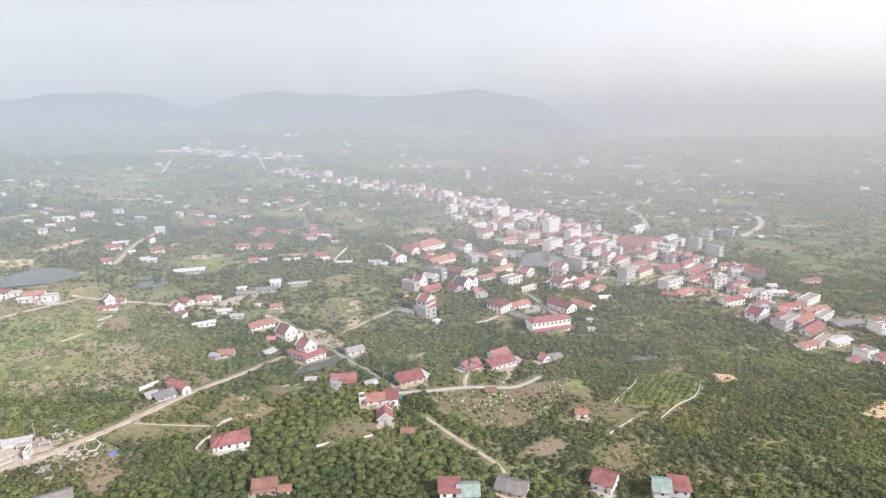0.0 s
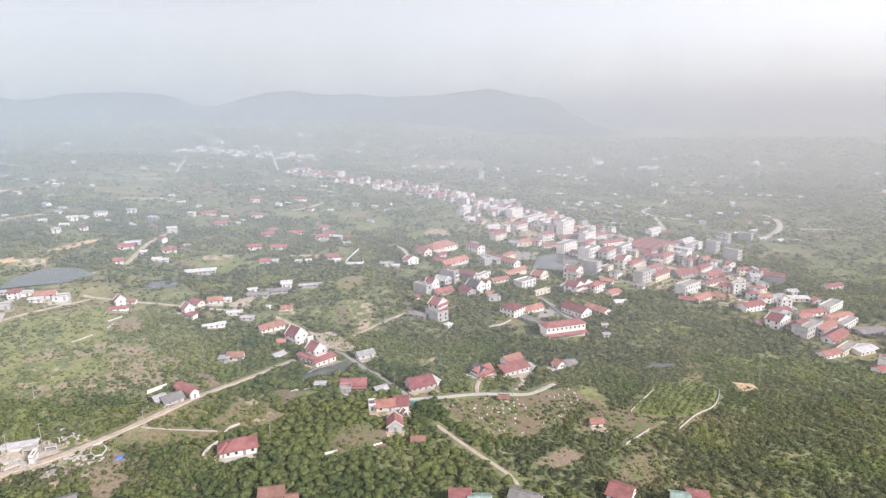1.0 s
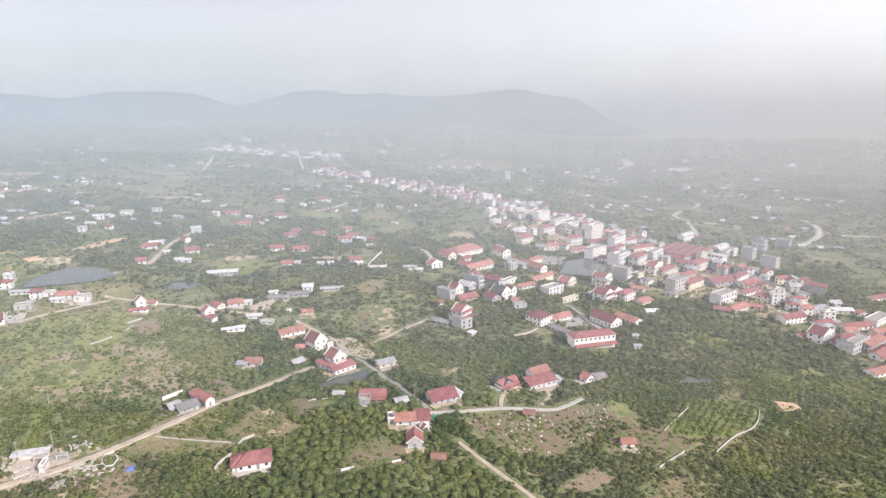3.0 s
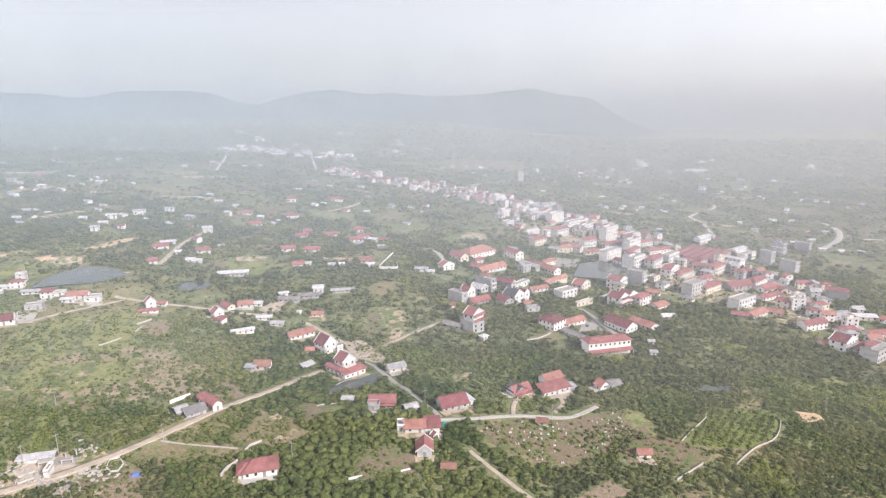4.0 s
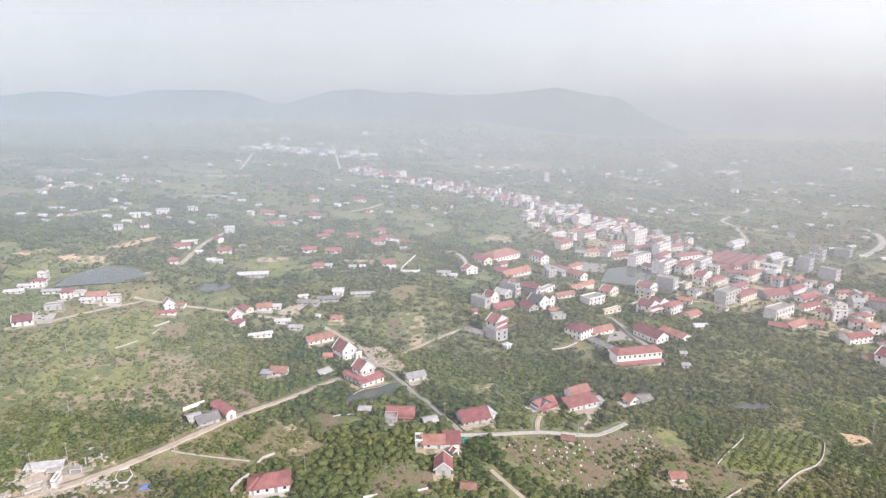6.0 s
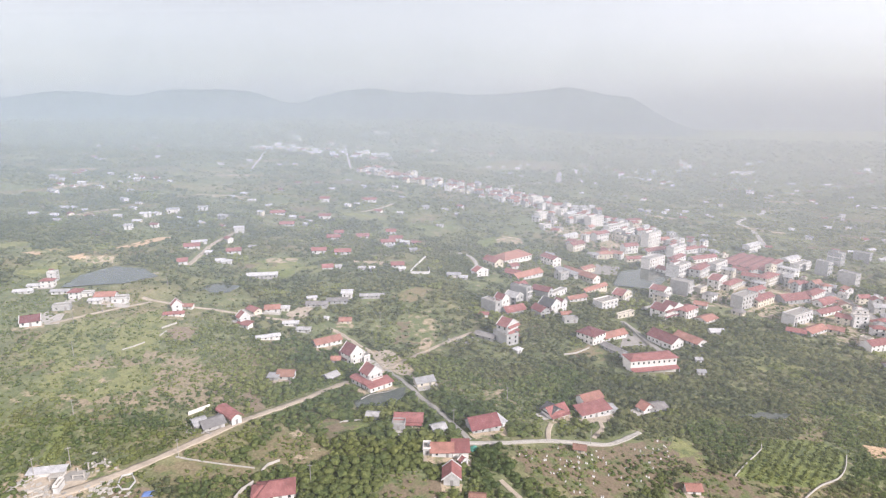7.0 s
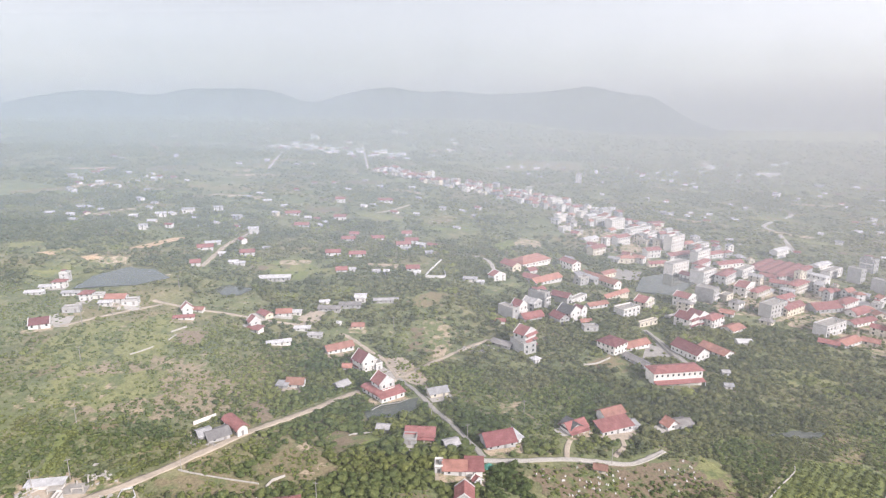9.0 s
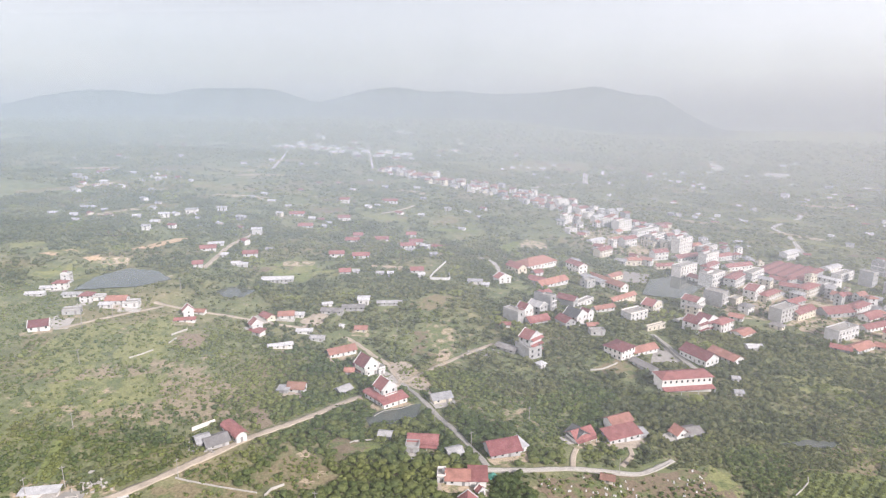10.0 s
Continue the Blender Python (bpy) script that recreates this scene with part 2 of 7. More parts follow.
def tri_mesh(name, verts, tris, mat):
    """A mesh of many triangles from two arrays."""
    me = bpy.data.meshes.new(name)
    me.vertices.add(len(verts))
    me.vertices.foreach_set("co", np.ascontiguousarray(verts, dtype=np.float32).ravel())
    me.loops.add(len(tris) * 3)
    me.loops.foreach_set("vertex_index", np.ascontiguousarray(tris, dtype=np.int32).ravel())
    me.polygons.add(len(tris))
    me.polygons.foreach_set("loop_start", np.arange(0, len(tris) * 3, 3, dtype=np.int32))
    me.materials.append(mat)
    me.update(calc_edges=True)
    me.validate()
    return me


def spread(n, lo, hi, dense):
    """n places from lo to hi, closest together round dense."""
    t = np.linspace(-1, 1, n)
    k = np.sinh(4.2 * t) / math.sinh(4.2)
    return np.where(k < 0, dense + k * (dense - lo), dense + k * (hi - dense))


def build_ground():
    xs, ys = spread(250, -4800, 4800, 10), spread(250, -4300, 4900, 250)
    gx, gy = np.meshgrid(xs, ys)
    gz = terrain(gx, gy)
    far = np.clip((np.hypot(gx, gy) - 60) / 500, 0, 1)
    gz = gz + far * 1.2 * np.sin(gx / 47.0) * np.cos(gy / 61.0)
    v = np.stack([gx, gy, gz], -1).reshape(-1, 3)
    i = np.arange(249)[:, None] * 250 + np.arange(249)[None, :]
    i = i.ravel()
    t = np.concatenate([np.stack([i, i + 1, i + 251], 1), np.stack([i, i + 251, i + 250], 1)])
    me = tri_mesh("ground", v, t, GRASS)
    me.polygons.foreach_set("use_smooth", [True] * len(me.polygons))
    tagged(new("ground", me), "rolling green land with dry grass and soil", "ground", kind="structure")


build_ground()


def build_mountains():
    """A wooded range far off, from peak to peak."""
    rng = np.random.RandomState(4)
    peaks = ((-70, 90), (-64, 120), (-58.5, 110), (-54, 60), (-50.2, 29), (-47.6, 76), (-45.0, 109), (-42.4, 131), (-39.8, 128), (-37.2, 104), (-34.6, 144), (-32.0, 144), (-29.4, 148), (-26.8, 132), (-24.2, 67), (-21.6, 115), (-19.0, 148), (-16.4, 162), (-13.8, 127), (-11.2, 147), (-8.6, 124), (-6.0, 127), (-3.4, 131), (-0.8, 149), (1.8, 169), (4.4, 121), (7.0, 124), (9.6, 20))
    az = np.radians(np.linspace(-76, 18, 560))
    out = np.linspace(-1, 1, 40)
    a, o = np.meshgrid(az, out)
    deg = np.degrees(a) + 1.1 * o
    base = sum(h * np.exp(-((deg - c) / 2.0) ** 2) for c, h in peaks)
    rough = sum(np.sin(deg * f + p + o * q) * k for f, p, q, k in zip(rng.uniform(0.8, 7, 14), rng.uniform(0, 6, 14), rng.uniform(0, 5, 14), rng.uniform(1.5, 5, 14)))
    z = 60 + (base + 0.2 * rough) * np.clip(1 - np.abs(o) ** 1.4, 0, 1) - 60 * np.abs(o) ** 2
    z = z - 130 * np.clip((np.degrees(a) - 8.5) / 7.0, 0, 1) ** 1.5
    r = 4250 + 480 * o
    v = np.stack([r * np.sin(a), r * np.cos(a), z], -1).reshape(-1, 3)
    i = (np.arange(39)[:, None] * 560 + np.arange(559)[None, :]).ravel()
    t = np.concatenate([np.stack([i, i + 560, i + 561], 1), np.stack([i, i + 561, i + 1], 1)])
    me = tri_mesh("backdrop_hills", v, t, MOUNTAIN)
    me.polygons.foreach_set("use_smooth", [True] * len(me.polygons))
    tagged(new("backdrop_hills", me), "hazy blue wooded mountain range on the horizon", "mountain", kind="structure")


build_mountains()


def build_haze_sheet(name, radius, share, mat):
    """A thin upright sheet across the valley that stands in for haze in the air; share: how much it holds back at the
    horizon.
    """
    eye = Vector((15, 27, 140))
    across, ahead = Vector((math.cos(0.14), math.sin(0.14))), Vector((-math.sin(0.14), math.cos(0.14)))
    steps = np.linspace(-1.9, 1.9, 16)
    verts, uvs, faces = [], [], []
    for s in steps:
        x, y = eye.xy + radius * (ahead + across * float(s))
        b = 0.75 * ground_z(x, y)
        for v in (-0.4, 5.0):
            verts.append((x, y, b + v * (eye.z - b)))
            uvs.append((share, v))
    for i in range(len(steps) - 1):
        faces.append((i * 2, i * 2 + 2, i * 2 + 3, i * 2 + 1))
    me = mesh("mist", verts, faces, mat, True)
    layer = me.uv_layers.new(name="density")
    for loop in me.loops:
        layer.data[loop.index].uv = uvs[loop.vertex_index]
    ob = tagged(new(name, me), "thin pale sheet imitating haze over the valley", "mist", kind="structure")
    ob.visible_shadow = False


# Sheets added one behind another to imitate hazy air that thickens with distance.
build_haze_sheet("backdrop_haze_closest", 110.0, 0.055, LOW_HAZE)
build_haze_sheet("backdrop_haze_near", 218.0, 0.2, LOW_HAZE)
build_haze_sheet("backdrop_haze_village", 395.0, 0.24, LOW_HAZE)
build_haze_sheet("backdrop_haze_mid", 490.0, 0.24, LOW_HAZE)
build_haze_sheet("backdrop_haze_plain", 720.0, 0.24, LOW_HAZE)
build_haze_sheet("backdrop_haze_far", 1050.0, 0.24, FAR_HAZE)
build_haze_sheet("backdrop_haze_hills", 2200.0, 0.22, HIGH_HAZE)

# Plots and ways that stay clear of trees: outlines for the orchard's planting.
CLEAR = []


def smooth_line(points, step):
    """A curve through the points, cut into pieces of about that length."""
    p = [Vector(q) for q in points]
    out = []
    for i in range(len(p) - 1):
        a, b = p[i], p[i + 1]
        before, after = p[max(0, i - 1)], p[min(len(p) - 1, i + 2)]
        n = max(1, int((b - a).length / step))
        for k in range(n):
            t = k / n
            out.append(0.5 * ((2 * a) + (b - before) * t + (2 * before - 5 * a + 4 * b - after) * t * t + (3 * a - before - 3 * b + after) * t ** 3))
    return out + [p[-1]]


def way(name, points, width, mat, label, category="road", lift=0.18, ragged=0.25):
    """A road or path laid along the land, with a slightly worn edge."""
    line = smooth_line(points, 2.5)
    verts, faces = [], []
    rng = random.Random(len(line))
    for i, c in enumerate(line):
        d = (line[min(i + 1, len(line) - 1)] - line[max(i - 1, 0)]).normalized()
        side = Vector((d.y, -d.x))
        for s in (-1, -0.5, 0, 0.5, 1):
            off = s * width / 2 * (1 + (rng.uniform(-ragged, ragged) if abs(s) == 1 else 0))
            q = c + side * off
            verts.append((q.x, q.y, ground_z(q.x, q.y) + lift + ROLL(q.x, q.y)))
        for s, base in ((-1, 0), (1, 4)):
            v = verts[i * 7 + base]
            verts.append((v[0], v[1], v[2] - 0.6))
    for i in range(len(line) - 1):
        a, b = i * 7, i * 7 + 7
        for k in range(4):
            faces.append((a + k, a + k + 1, b + k + 1, b + k))
        faces += [(a, b, b + 5, a + 5), (a + 4, a + 6, b + 6, b + 4)]
    CLEAR.append((np.array([[q.x, q.y] for q in line]), width / 2 + 1.3))
    return tagged(new(name, mesh(name, verts, faces, mat, True)), label, category, kind="structure")


def ROLL(x, y):
    """The land's gentle swell, as the ground has it."""
    far = min(1, max(0, (math.hypot(x, y) - 60) / 500))
    return far * 1.2 * math.sin(x / 47.0) * math.cos(y / 61.0)


PLOTS = []


def plot(name, points, mat, label, category="field", lift=0.14, flat=None, planted=False, ragged=1.2):
    """A field, yard or water surface with an uneven outline."""
    p = [Vector(q) for q in points]
    c = sum(p, Vector((0, 0))) / len(p)
    edge = []
    for a, b in zip(p, p[1:] + p[:1]):
        n = max(2, int((b - a).length / 2.5))
        edge += [a.lerp(b, k / n) for k in range(n)]
    rng = random.Random(int(abs(c.x * 7 + c.y)))
    size = max((q - c).length for q in edge)
    ragged = min(ragged, size * 0.12)
    edge = [q + (q - c).normalized() * rng.uniform(-ragged, ragged) for q in edge]
    rings = max(3, int(size / (4 if c.y < 450 else 9)))
    verts, faces = [], []
    n = len(edge)
    for k in range(rings, 0, -1):
        for q in edge:
            w = c.lerp(q, k / rings)
            z = flat if flat is not None else ground_z(w.x, w.y) + ROLL(w.x, w.y) + lift
            verts.append((w.x, w.y, z))
    verts.append((c.x, c.y, flat if flat is not None else ground_z(c.x, c.y) + ROLL(c.x, c.y) + lift))
    for k in range(rings - 1):
        for i in range(n):
            j = (i + 1) % n
            faces.append((k * n + i, k * n + j, (k + 1) * n + j, (k + 1) * n + i))
    for i in range(n):
        faces.append(((rings - 1) * n + i, (rings - 1) * n + (i + 1) % n, rings * n))
    if not planted:
        PLOTS.append(np.array([[q.x, q.y] for q in edge]))
    return tagged(new(name, mesh(name, verts, faces, mat, True)), label, category, kind="structure")


# ---- water, fields and yards ----
plot("water_pond", [(-285.0, 342.8), (-294.4, 369.4), (-288.5, 394.1), (-264.0, 392.9), (-241.2, 377.3), (-252.7, 357.9), (-269.5, 350.8)], WATER, "still grey village pond", "pond", flat=30.5, ragged=0.5)
plot("water_pond_small", [(-216.5, 388.0), (-213.5, 399.5), (-191.0, 394.5), (-192.5, 379.5), (-203.3, 376.8)], WATER, "small grey pond among trees", "pond", flat=21.05, ragged=0.4)
plot("water_house_pond", [(-70.4, 276.5), (-66.6, 284.2), (-49.9, 295.0), (-48.6, 279.0), (-66.6, 270.1)], WATER, "dark fish pond below the house", "pond", flat=7.6, ragged=0.3)
plot("water_village_pond", [(69.1, 515.8), (79.4, 559.4), (108.8, 581.1), (124.2, 556.8), (99.8, 510.7)], WATER, "grey pond in the middle of the village", "pond", flat=-0.1, ragged=0.6)
plot("water_marsh", [(107, 314), (121, 321), (135, 322), (130, 316)], WATER, "narrow pool among orchard trees", "pond", flat=-2.9, ragged=0.5)
plot("field_graves", [(5.7, 247.8), (32.7, 261.9), (52.4, 271.8), (69.3, 279.8), (73.1, 269.7), (58.4, 249.2), (48.0, 233.5), (34.4, 228.6), (20.5, 231.9), (9.3, 237.0)], SOIL, "reddish bare graveyard clearing", "field", ragged=2.4)
plot("field_young_trees", [(111.4, 292.6), (138.7, 298.5), (145.2, 288.9), (135.3, 272.9), (122.2, 261.6), (105.3, 257.7), (92.7, 260.8)], CROP, "green plot of young trees in rows", "field")
plot("field_fallow", [(-187.3, 303.0), (-190.3, 317.1), (-177.9, 323.1), (-174.1, 305.1)], FALLOW, "brown fallow field", "field", ragged=0.5)
plot("field_sandy", [(-144.9, 364.1), (-142.6, 381.2), (-131.5, 380.0), (-131.6, 368.5), (-140.0, 357.2)], DIRT, "pale bare yard of trodden earth", "field")
plot("field_stubble", [(-89.5, 407.8), (-76.0, 428.6), (-64.0, 427.3), (-66.5, 413.4), (-74.4, 403.4)], STRAW, "straw-coloured stubble field", "field")
plot("field_orange", [(-39.0, 588.6), (-30.3, 632.8), (-12.1, 627.1), (-7.6, 606.2)], EARTH, "orange bare earth field", "field")
plot("field_far_sand", [(-312.9, 424.8), (-302.5, 464.3), (-292.1, 471.5), (-300.8, 434.0)], SAND, "long sandy strip", "field")
plot("field_far_sand_two", [(-361.5, 392.0), (-349.6, 409.3), (-339.2, 407.0), (-347.2, 391.3)], SAND, "sandy strip", "field")
plot("field_far_sand_three", [(-327.4, 394.5), (-323.2, 405.6), (-315.3, 401.4), (-319.8, 393.3)], SAND, "small sandy field", "field")
plot("field_tan", [(-174.7, 613.3), (-170.4, 651.0), (-153.8, 649.1), (-161.9, 621.6)], STRAW, "dry tan field", "field")
plot("field_tan_two", [(-127.5, 632.1), (-121.1, 675.3), (-106.6, 678.7), (-111.2, 642.9)], STRAW, "dry tan field", "field")
plot("field_green", [(-215.0, 443.5), (-194.9, 471.2), (-171.6, 456.0), (-173.0, 427.1), (-200.6, 428.7)], CROP, "light green vegetable field", "field")
plot("field_green_two", [(-53.6, 580.1), (-38.3, 622.5), (-32.6, 592.2), (-41.3, 568.1)], CROP, "light green field", "field")
plot("field_weeds", [(-37.7, 206.0), (-31.7, 220.0), (-16.3, 225.5), (-9.1, 216.4), (-19.8, 208.9), (-31.8, 203.2)], SOIL, "overgrown brown clearing in the orchard", "field", planted=True, ragged=2.4)
plot("field_meadow", [(-90.3, 218.3), (-87.9, 239.9), (-72.9, 236.8), (-61.8, 224.3), (-77.7, 217.0)], STRAW, "meadow of dry grass", "field", ragged=2.4)
plot("field_meadow_west", [(-225.6, 253.3), (-242.4, 274.5), (-236.7, 301.8), (-222.7, 314.7), (-206.3, 280.5), (-203.3, 254.7)], MEADOW, "light green meadow on the slope", planted=True, ragged=4)
plot("field_meadow_mid", [(-204.9, 284.8), (-217.4, 317.1), (-210.6, 335.4), (-194.2, 314.6), (-182.4, 291.2), (-186.2, 274.5)], MEADOW, "light green meadow on the slope", planted=True, ragged=4)
plot("field_meadow_low", [(-202.9, 232.3), (-207.9, 250.1), (-186.9, 267.3), (-168.6, 275.4), (-159.2, 253.1), (-176.2, 235.7)], MEADOW, "light green meadow with bare spots", planted=True, ragged=4, lift=0.1)
plot("field_meadow_pond", [(-328.4, 361.8), (-325.5, 387.1), (-302.5, 401.9), (-297.7, 390.1), (-303.9, 361.8)], MEADOW, "light green meadow beside the pond", planted=True, ragged=3)
plot("field_meadow_north", [(-370.4, 401.3), (-359.4, 431.4), (-326.4, 445.3), (-314.7, 424.0), (-334.1, 391.9)], MEADOW, "light green far meadow strip", planted=True, ragged=3)
plot("field_meadow_east", [(-87.6, 567.4), (-77.5, 626.2), (-42.9, 639.2), (-53.6, 580.1), (-70.3, 546.2)], MEADOW, "light green meadow strip", planted=True, ragged=3)
plot("field_scrape", [(-84.6, 238.1), (-82.5, 242.0), (-77.2, 238.4), (-80.7, 235.0)], EARTH, "scraped pale earth", "field", ragged=2.4)
plot("field_scrape_two", [(-76.4, 221.9), (-72.5, 229.6), (-67.0, 231.0), (-69.9, 223.0)], EARTH, "scraped pale earth", "field", ragged=2.4)
plot("field_garden", [(-75.7, 247.4), (-73.5, 255.2), (-64.5, 251.9), (-62.6, 242.6), (-67.4, 238.6)], SOIL, "brown vegetable garden", "field", ragged=2.4)
plot("field_garden_bed", [(-64.5, 251.9), (-54.6, 261.6), (-48.9, 251.0), (-59.5, 244.5)], CROP, "green garden bed", "field")
plot("field_terrace", [(-120.5, 202.3), (-114.9, 209.3), (-92.6, 210.2), (-86.8, 207.8), (-104.6, 203.8)], STRAW, "dry terrace beside the road", "field")
plot("field_site", [(-155.5, 180.5), (-153.6, 189.1), (-144.7, 196.9), (-136.7, 191.2), (-145.7, 180.3)], DIRT, "dusty builder's yard", "yard")
plot("field_site_earth", [(-131.4, 184.5), (-126.6, 193.8), (-118.3, 194.2), (-114.8, 186.2), (-126.5, 179.7)], SOIL, "brown earth strewn with rubble", "yard")
plot("field_strip", [(-160.6, 196.9), (-172.2, 215.5), (-167.3, 219.2), (-154.1, 198.7)], CROP, "green strip of vegetables", "field")
plot("field_scrub", [(-210.5, 252.9), (-193.5, 284.5), (-154.3, 289.3), (-118.1, 266.1), (-131.3, 244.3), (-152, 238), (-172.0, 227.7)], SCRUB, "dry scrubland with bare earth and weeds", "field", planted=True, ragged=5, lift=0.07)
plot("field_bare_west", [(-201.5, 225.2), (-205.8, 232.4), (-200.6, 235.6), (-196.4, 226.7)], WEEDY, "bare brown patch", "field", ragged=2.4)
plot("field_bare_west_two", [(-187.1, 229.6), (-195.2, 248.6), (-189.4, 253.6), (-179.4, 234.7), (-175.4, 223.6)], WEEDY, "bare pale patch on the slope", "field", planted=True, ragged=2.4)
plot("field_bare_west_three", [(-157.7, 235.8), (-159.2, 247.3), (-154.9, 248.9), (-149.8, 239.6)], WEEDY, "bare pale patch on the slope", "field", planted=True, ragged=2.4)
plot("field_bare_west_four", [(-215.6, 284.2), (-221.4, 306.2), (-217.9, 316.8), (-208.0, 288.9)], WEEDY, "bare pale patch on the slope", "field", planted=True, ragged=2.4)
plot("field_bare_west_five", [(-244.6, 270.1), (-254.1, 281.7), (-243.0, 289.5), (-238.9, 274.2)], STRAW, "dry slope below the hall", "field", planted=True)
plot("field_bare_east", [(156.3, 299.8), (166.0, 300.9), (166.7, 293.5), (155.5, 288.7)], SAND, "bare sandy patch", "field")
plot("field_bare_east_two", [(128.3, 297.6), (139.4, 310.3), (146.3, 308.1), (138.3, 297.3)], STRAW, "dry clearing among trees", "field")
plot("field_bare_east_three", [(74.4, 256.0), (89.3, 256.7), (99.6, 253.6), (91.0, 242.8), (79.0, 251.1)], SOIL, "reddish clearing beside the path", "field")
plot("field_bare_east_four", [(210.6, 259.7), (233.0, 275.5), (238.1, 270.0), (223.0, 252.7)], SAND, "bare sandy bank", "field")
plot("field_terrace_south", [(42.4, 210.7), (55.9, 224.5), (63.6, 220.3), (50.1, 208.2)], FALLOW, "terraced bare slope", "field")
plot("field_grass", [(68.4, 270.4), (73.6, 283.5), (80.0, 280.1), (84.5, 265.5), (78.8, 259.2)], MEADOW, "bright grass slope", "field")
plot("field_grass_school", [(27.1, 355.8), (43.2, 378.2), (56.3, 370.5), (48.2, 353.6)], STRAW, "dry grass beside the school", "field")
plot("field_far_pale", [(-130.9, 1145.3), (-91.0, 1392.5), (26.3, 1520.9), (38.3, 1365.4)], STRAW, "wide pale field", "field", ragged=5)
plot("field_far_pale_two", [(433.9, 1551.2), (470.4, 1662.2), (533.0, 1681.8), (504.6, 1587.9)], PALE_CONCRETE, "white sheeted field", "field", ragged=3)
plot("field_far_pale_three", [(387.8, 1907.1), (406.5, 1876.1), (387.3, 1675.4), (362.0, 1695.2)], PALE_CONCRETE, "white sheeted field", "field", ragged=3)
plot("field_far_pale_four", [(732.8, 1527.7), (792.3, 1587.2), (872.1, 1576.0), (833.8, 1522.4)], STRAW, "long pale field", "field", ragged=3)
plot("yard_hall", [(-252.1, 290.3), (-262.9, 307.9), (-251.7, 309.3), (-243.5, 295.8)], PALE_CONCRETE, "pale concrete yard", "yard", ragged=0.2)
plot("yard_school", [(60.2, 376.1), (64.4, 398.4), (74.2, 404.6), (83.7, 385.1)], CONCRETE, "concrete school yard", "yard", ragged=0.2)
plot("yard_crossing", [(-70.5, 323.4), (-65.0, 327.4), (-51.7, 319.0), (-48.8, 305.9), (-61.5, 313.9)], DIRT, "dusty open ground at the crossing", "yard")
plot("yard_house", [(-77.9, 315.6), (-73.6, 328.6), (-64.1, 317.7), (-69.1, 312.9)], PALE_CONCRETE, "pale yard before the white house", "yard", ragged=0.2)
plot("yard_lanes", [(116.0, 602.3), (167.1, 616.1), (217.9, 564.2), (255.2, 530.8), (258.1, 439.1), (213.1, 426.4), (183.1, 463.6), (152.7, 483.6), (117.8, 478.1)], EARTH, "trodden earth and concrete between village houses", "yard", planted=True, ragged=4)
plot("yard_lanes_north", [(-2.2, 793.2), (37.7, 767.7), (112.6, 676.6), (90.9, 618.8), (34.8, 637.1), (2.2, 708.3)], EARTH, "trodden earth and concrete between village houses", "yard", planted=True, ragged=4)
plot("yard_village", [(213.4, 480.9), (235.4, 504.6), (243.0, 495.4), (220.3, 468.7)], SAND, "orange earth yard", "yard")
plot("yard_pond_side", [(46.1, 556.2), (60.9, 586.9), (81.6, 581.9), (75.7, 548.5)], CONCRETE, "pale open ground", "yard")

plot("field_terrace_north", [(-70.7, 351.5), (-74.9, 375.1), (-65.9, 388.1), (-54.7, 387.1), (-49.4, 373.5), (-58.0, 361.0), (-57.7, 348.2)], SOIL, "brown terraced slope with young plants", "field", planted=True, ragged=2.4)
plot("field_ochre", [(-57.7, 342.4), (-57.9, 357.4), (-50.9, 353.6), (-47.3, 342.6), (-51.4, 334.6)], STRAW, "ochre dry grass below the lane", "field", ragged=1.5)
plot("yard_junction", [(-83.0, 340.2), (-73.6, 342.4), (-59.4, 331.9), (-51.3, 318.1), (-55.0, 311.2), (-67.0, 319.3)], EARTH, "dusty bare ground at the lane", "yard", ragged=1.5)

plot("field_strip", [(123.8, 370.3), (135.7, 392.7), (161.7, 401.5), (171.8, 396.7), (160.0, 378.1), (137.3, 367.3)], MEADOW, "light green strip with rows of young trees", "field", planted=True, ragged=1.5)
plot("field_strip_two", [(167.3, 329.5), (186.3, 346.8), (210.4, 345.5), (195.0, 320.7), (172.6, 317.6)], MEADOW, "light green opening in the orchard", "field", planted=True, ragged=2.5)
plot("field_opening", [(121.5, 307.7), (133.3, 319.4), (152.6, 320.4), (145.6, 309.6)], STRAW, "dry opening among orchard trees", "field", planted=True, ragged=2.5)

plot("field_streak", [(-202.1, 224.2), (-206.3, 230.5), (-206.2, 234.6), (-204.2, 239.5), (-198.5, 235.3), (-198.7, 229.2)], WEEDY, "streak of bare pale earth on the slope", "field", planted=True, ragged=2.6, lift=0.17)
plot("field_streak", [(-179.3, 225.1), (-182.2, 230.7), (-190.3, 241.5), (-197.3, 254.0), (-192.2, 250.2), (-183.7, 236.7)], WEEDY, "streak of bare pale earth on the slope", "field", planted=True, ragged=2.6, lift=0.17)
plot("field_streak", [(-177.0, 241.3), (-180.8, 248.5), (-186.4, 260.4), (-190.5, 274.2), (-184.6, 268.9), (-178.9, 253.9)], WEEDY, "streak of bare pale earth on the slope", "field", planted=True, ragged=2.6, lift=0.17)
plot("field_streak", [(-163.5, 229.9), (-165.5, 235.0), (-165.0, 239.7), (-162.6, 245.0), (-158.5, 241.8), (-159.7, 235.7)], WEEDY, "streak of bare pale earth on the slope", "field", planted=True, ragged=2.6, lift=0.17)
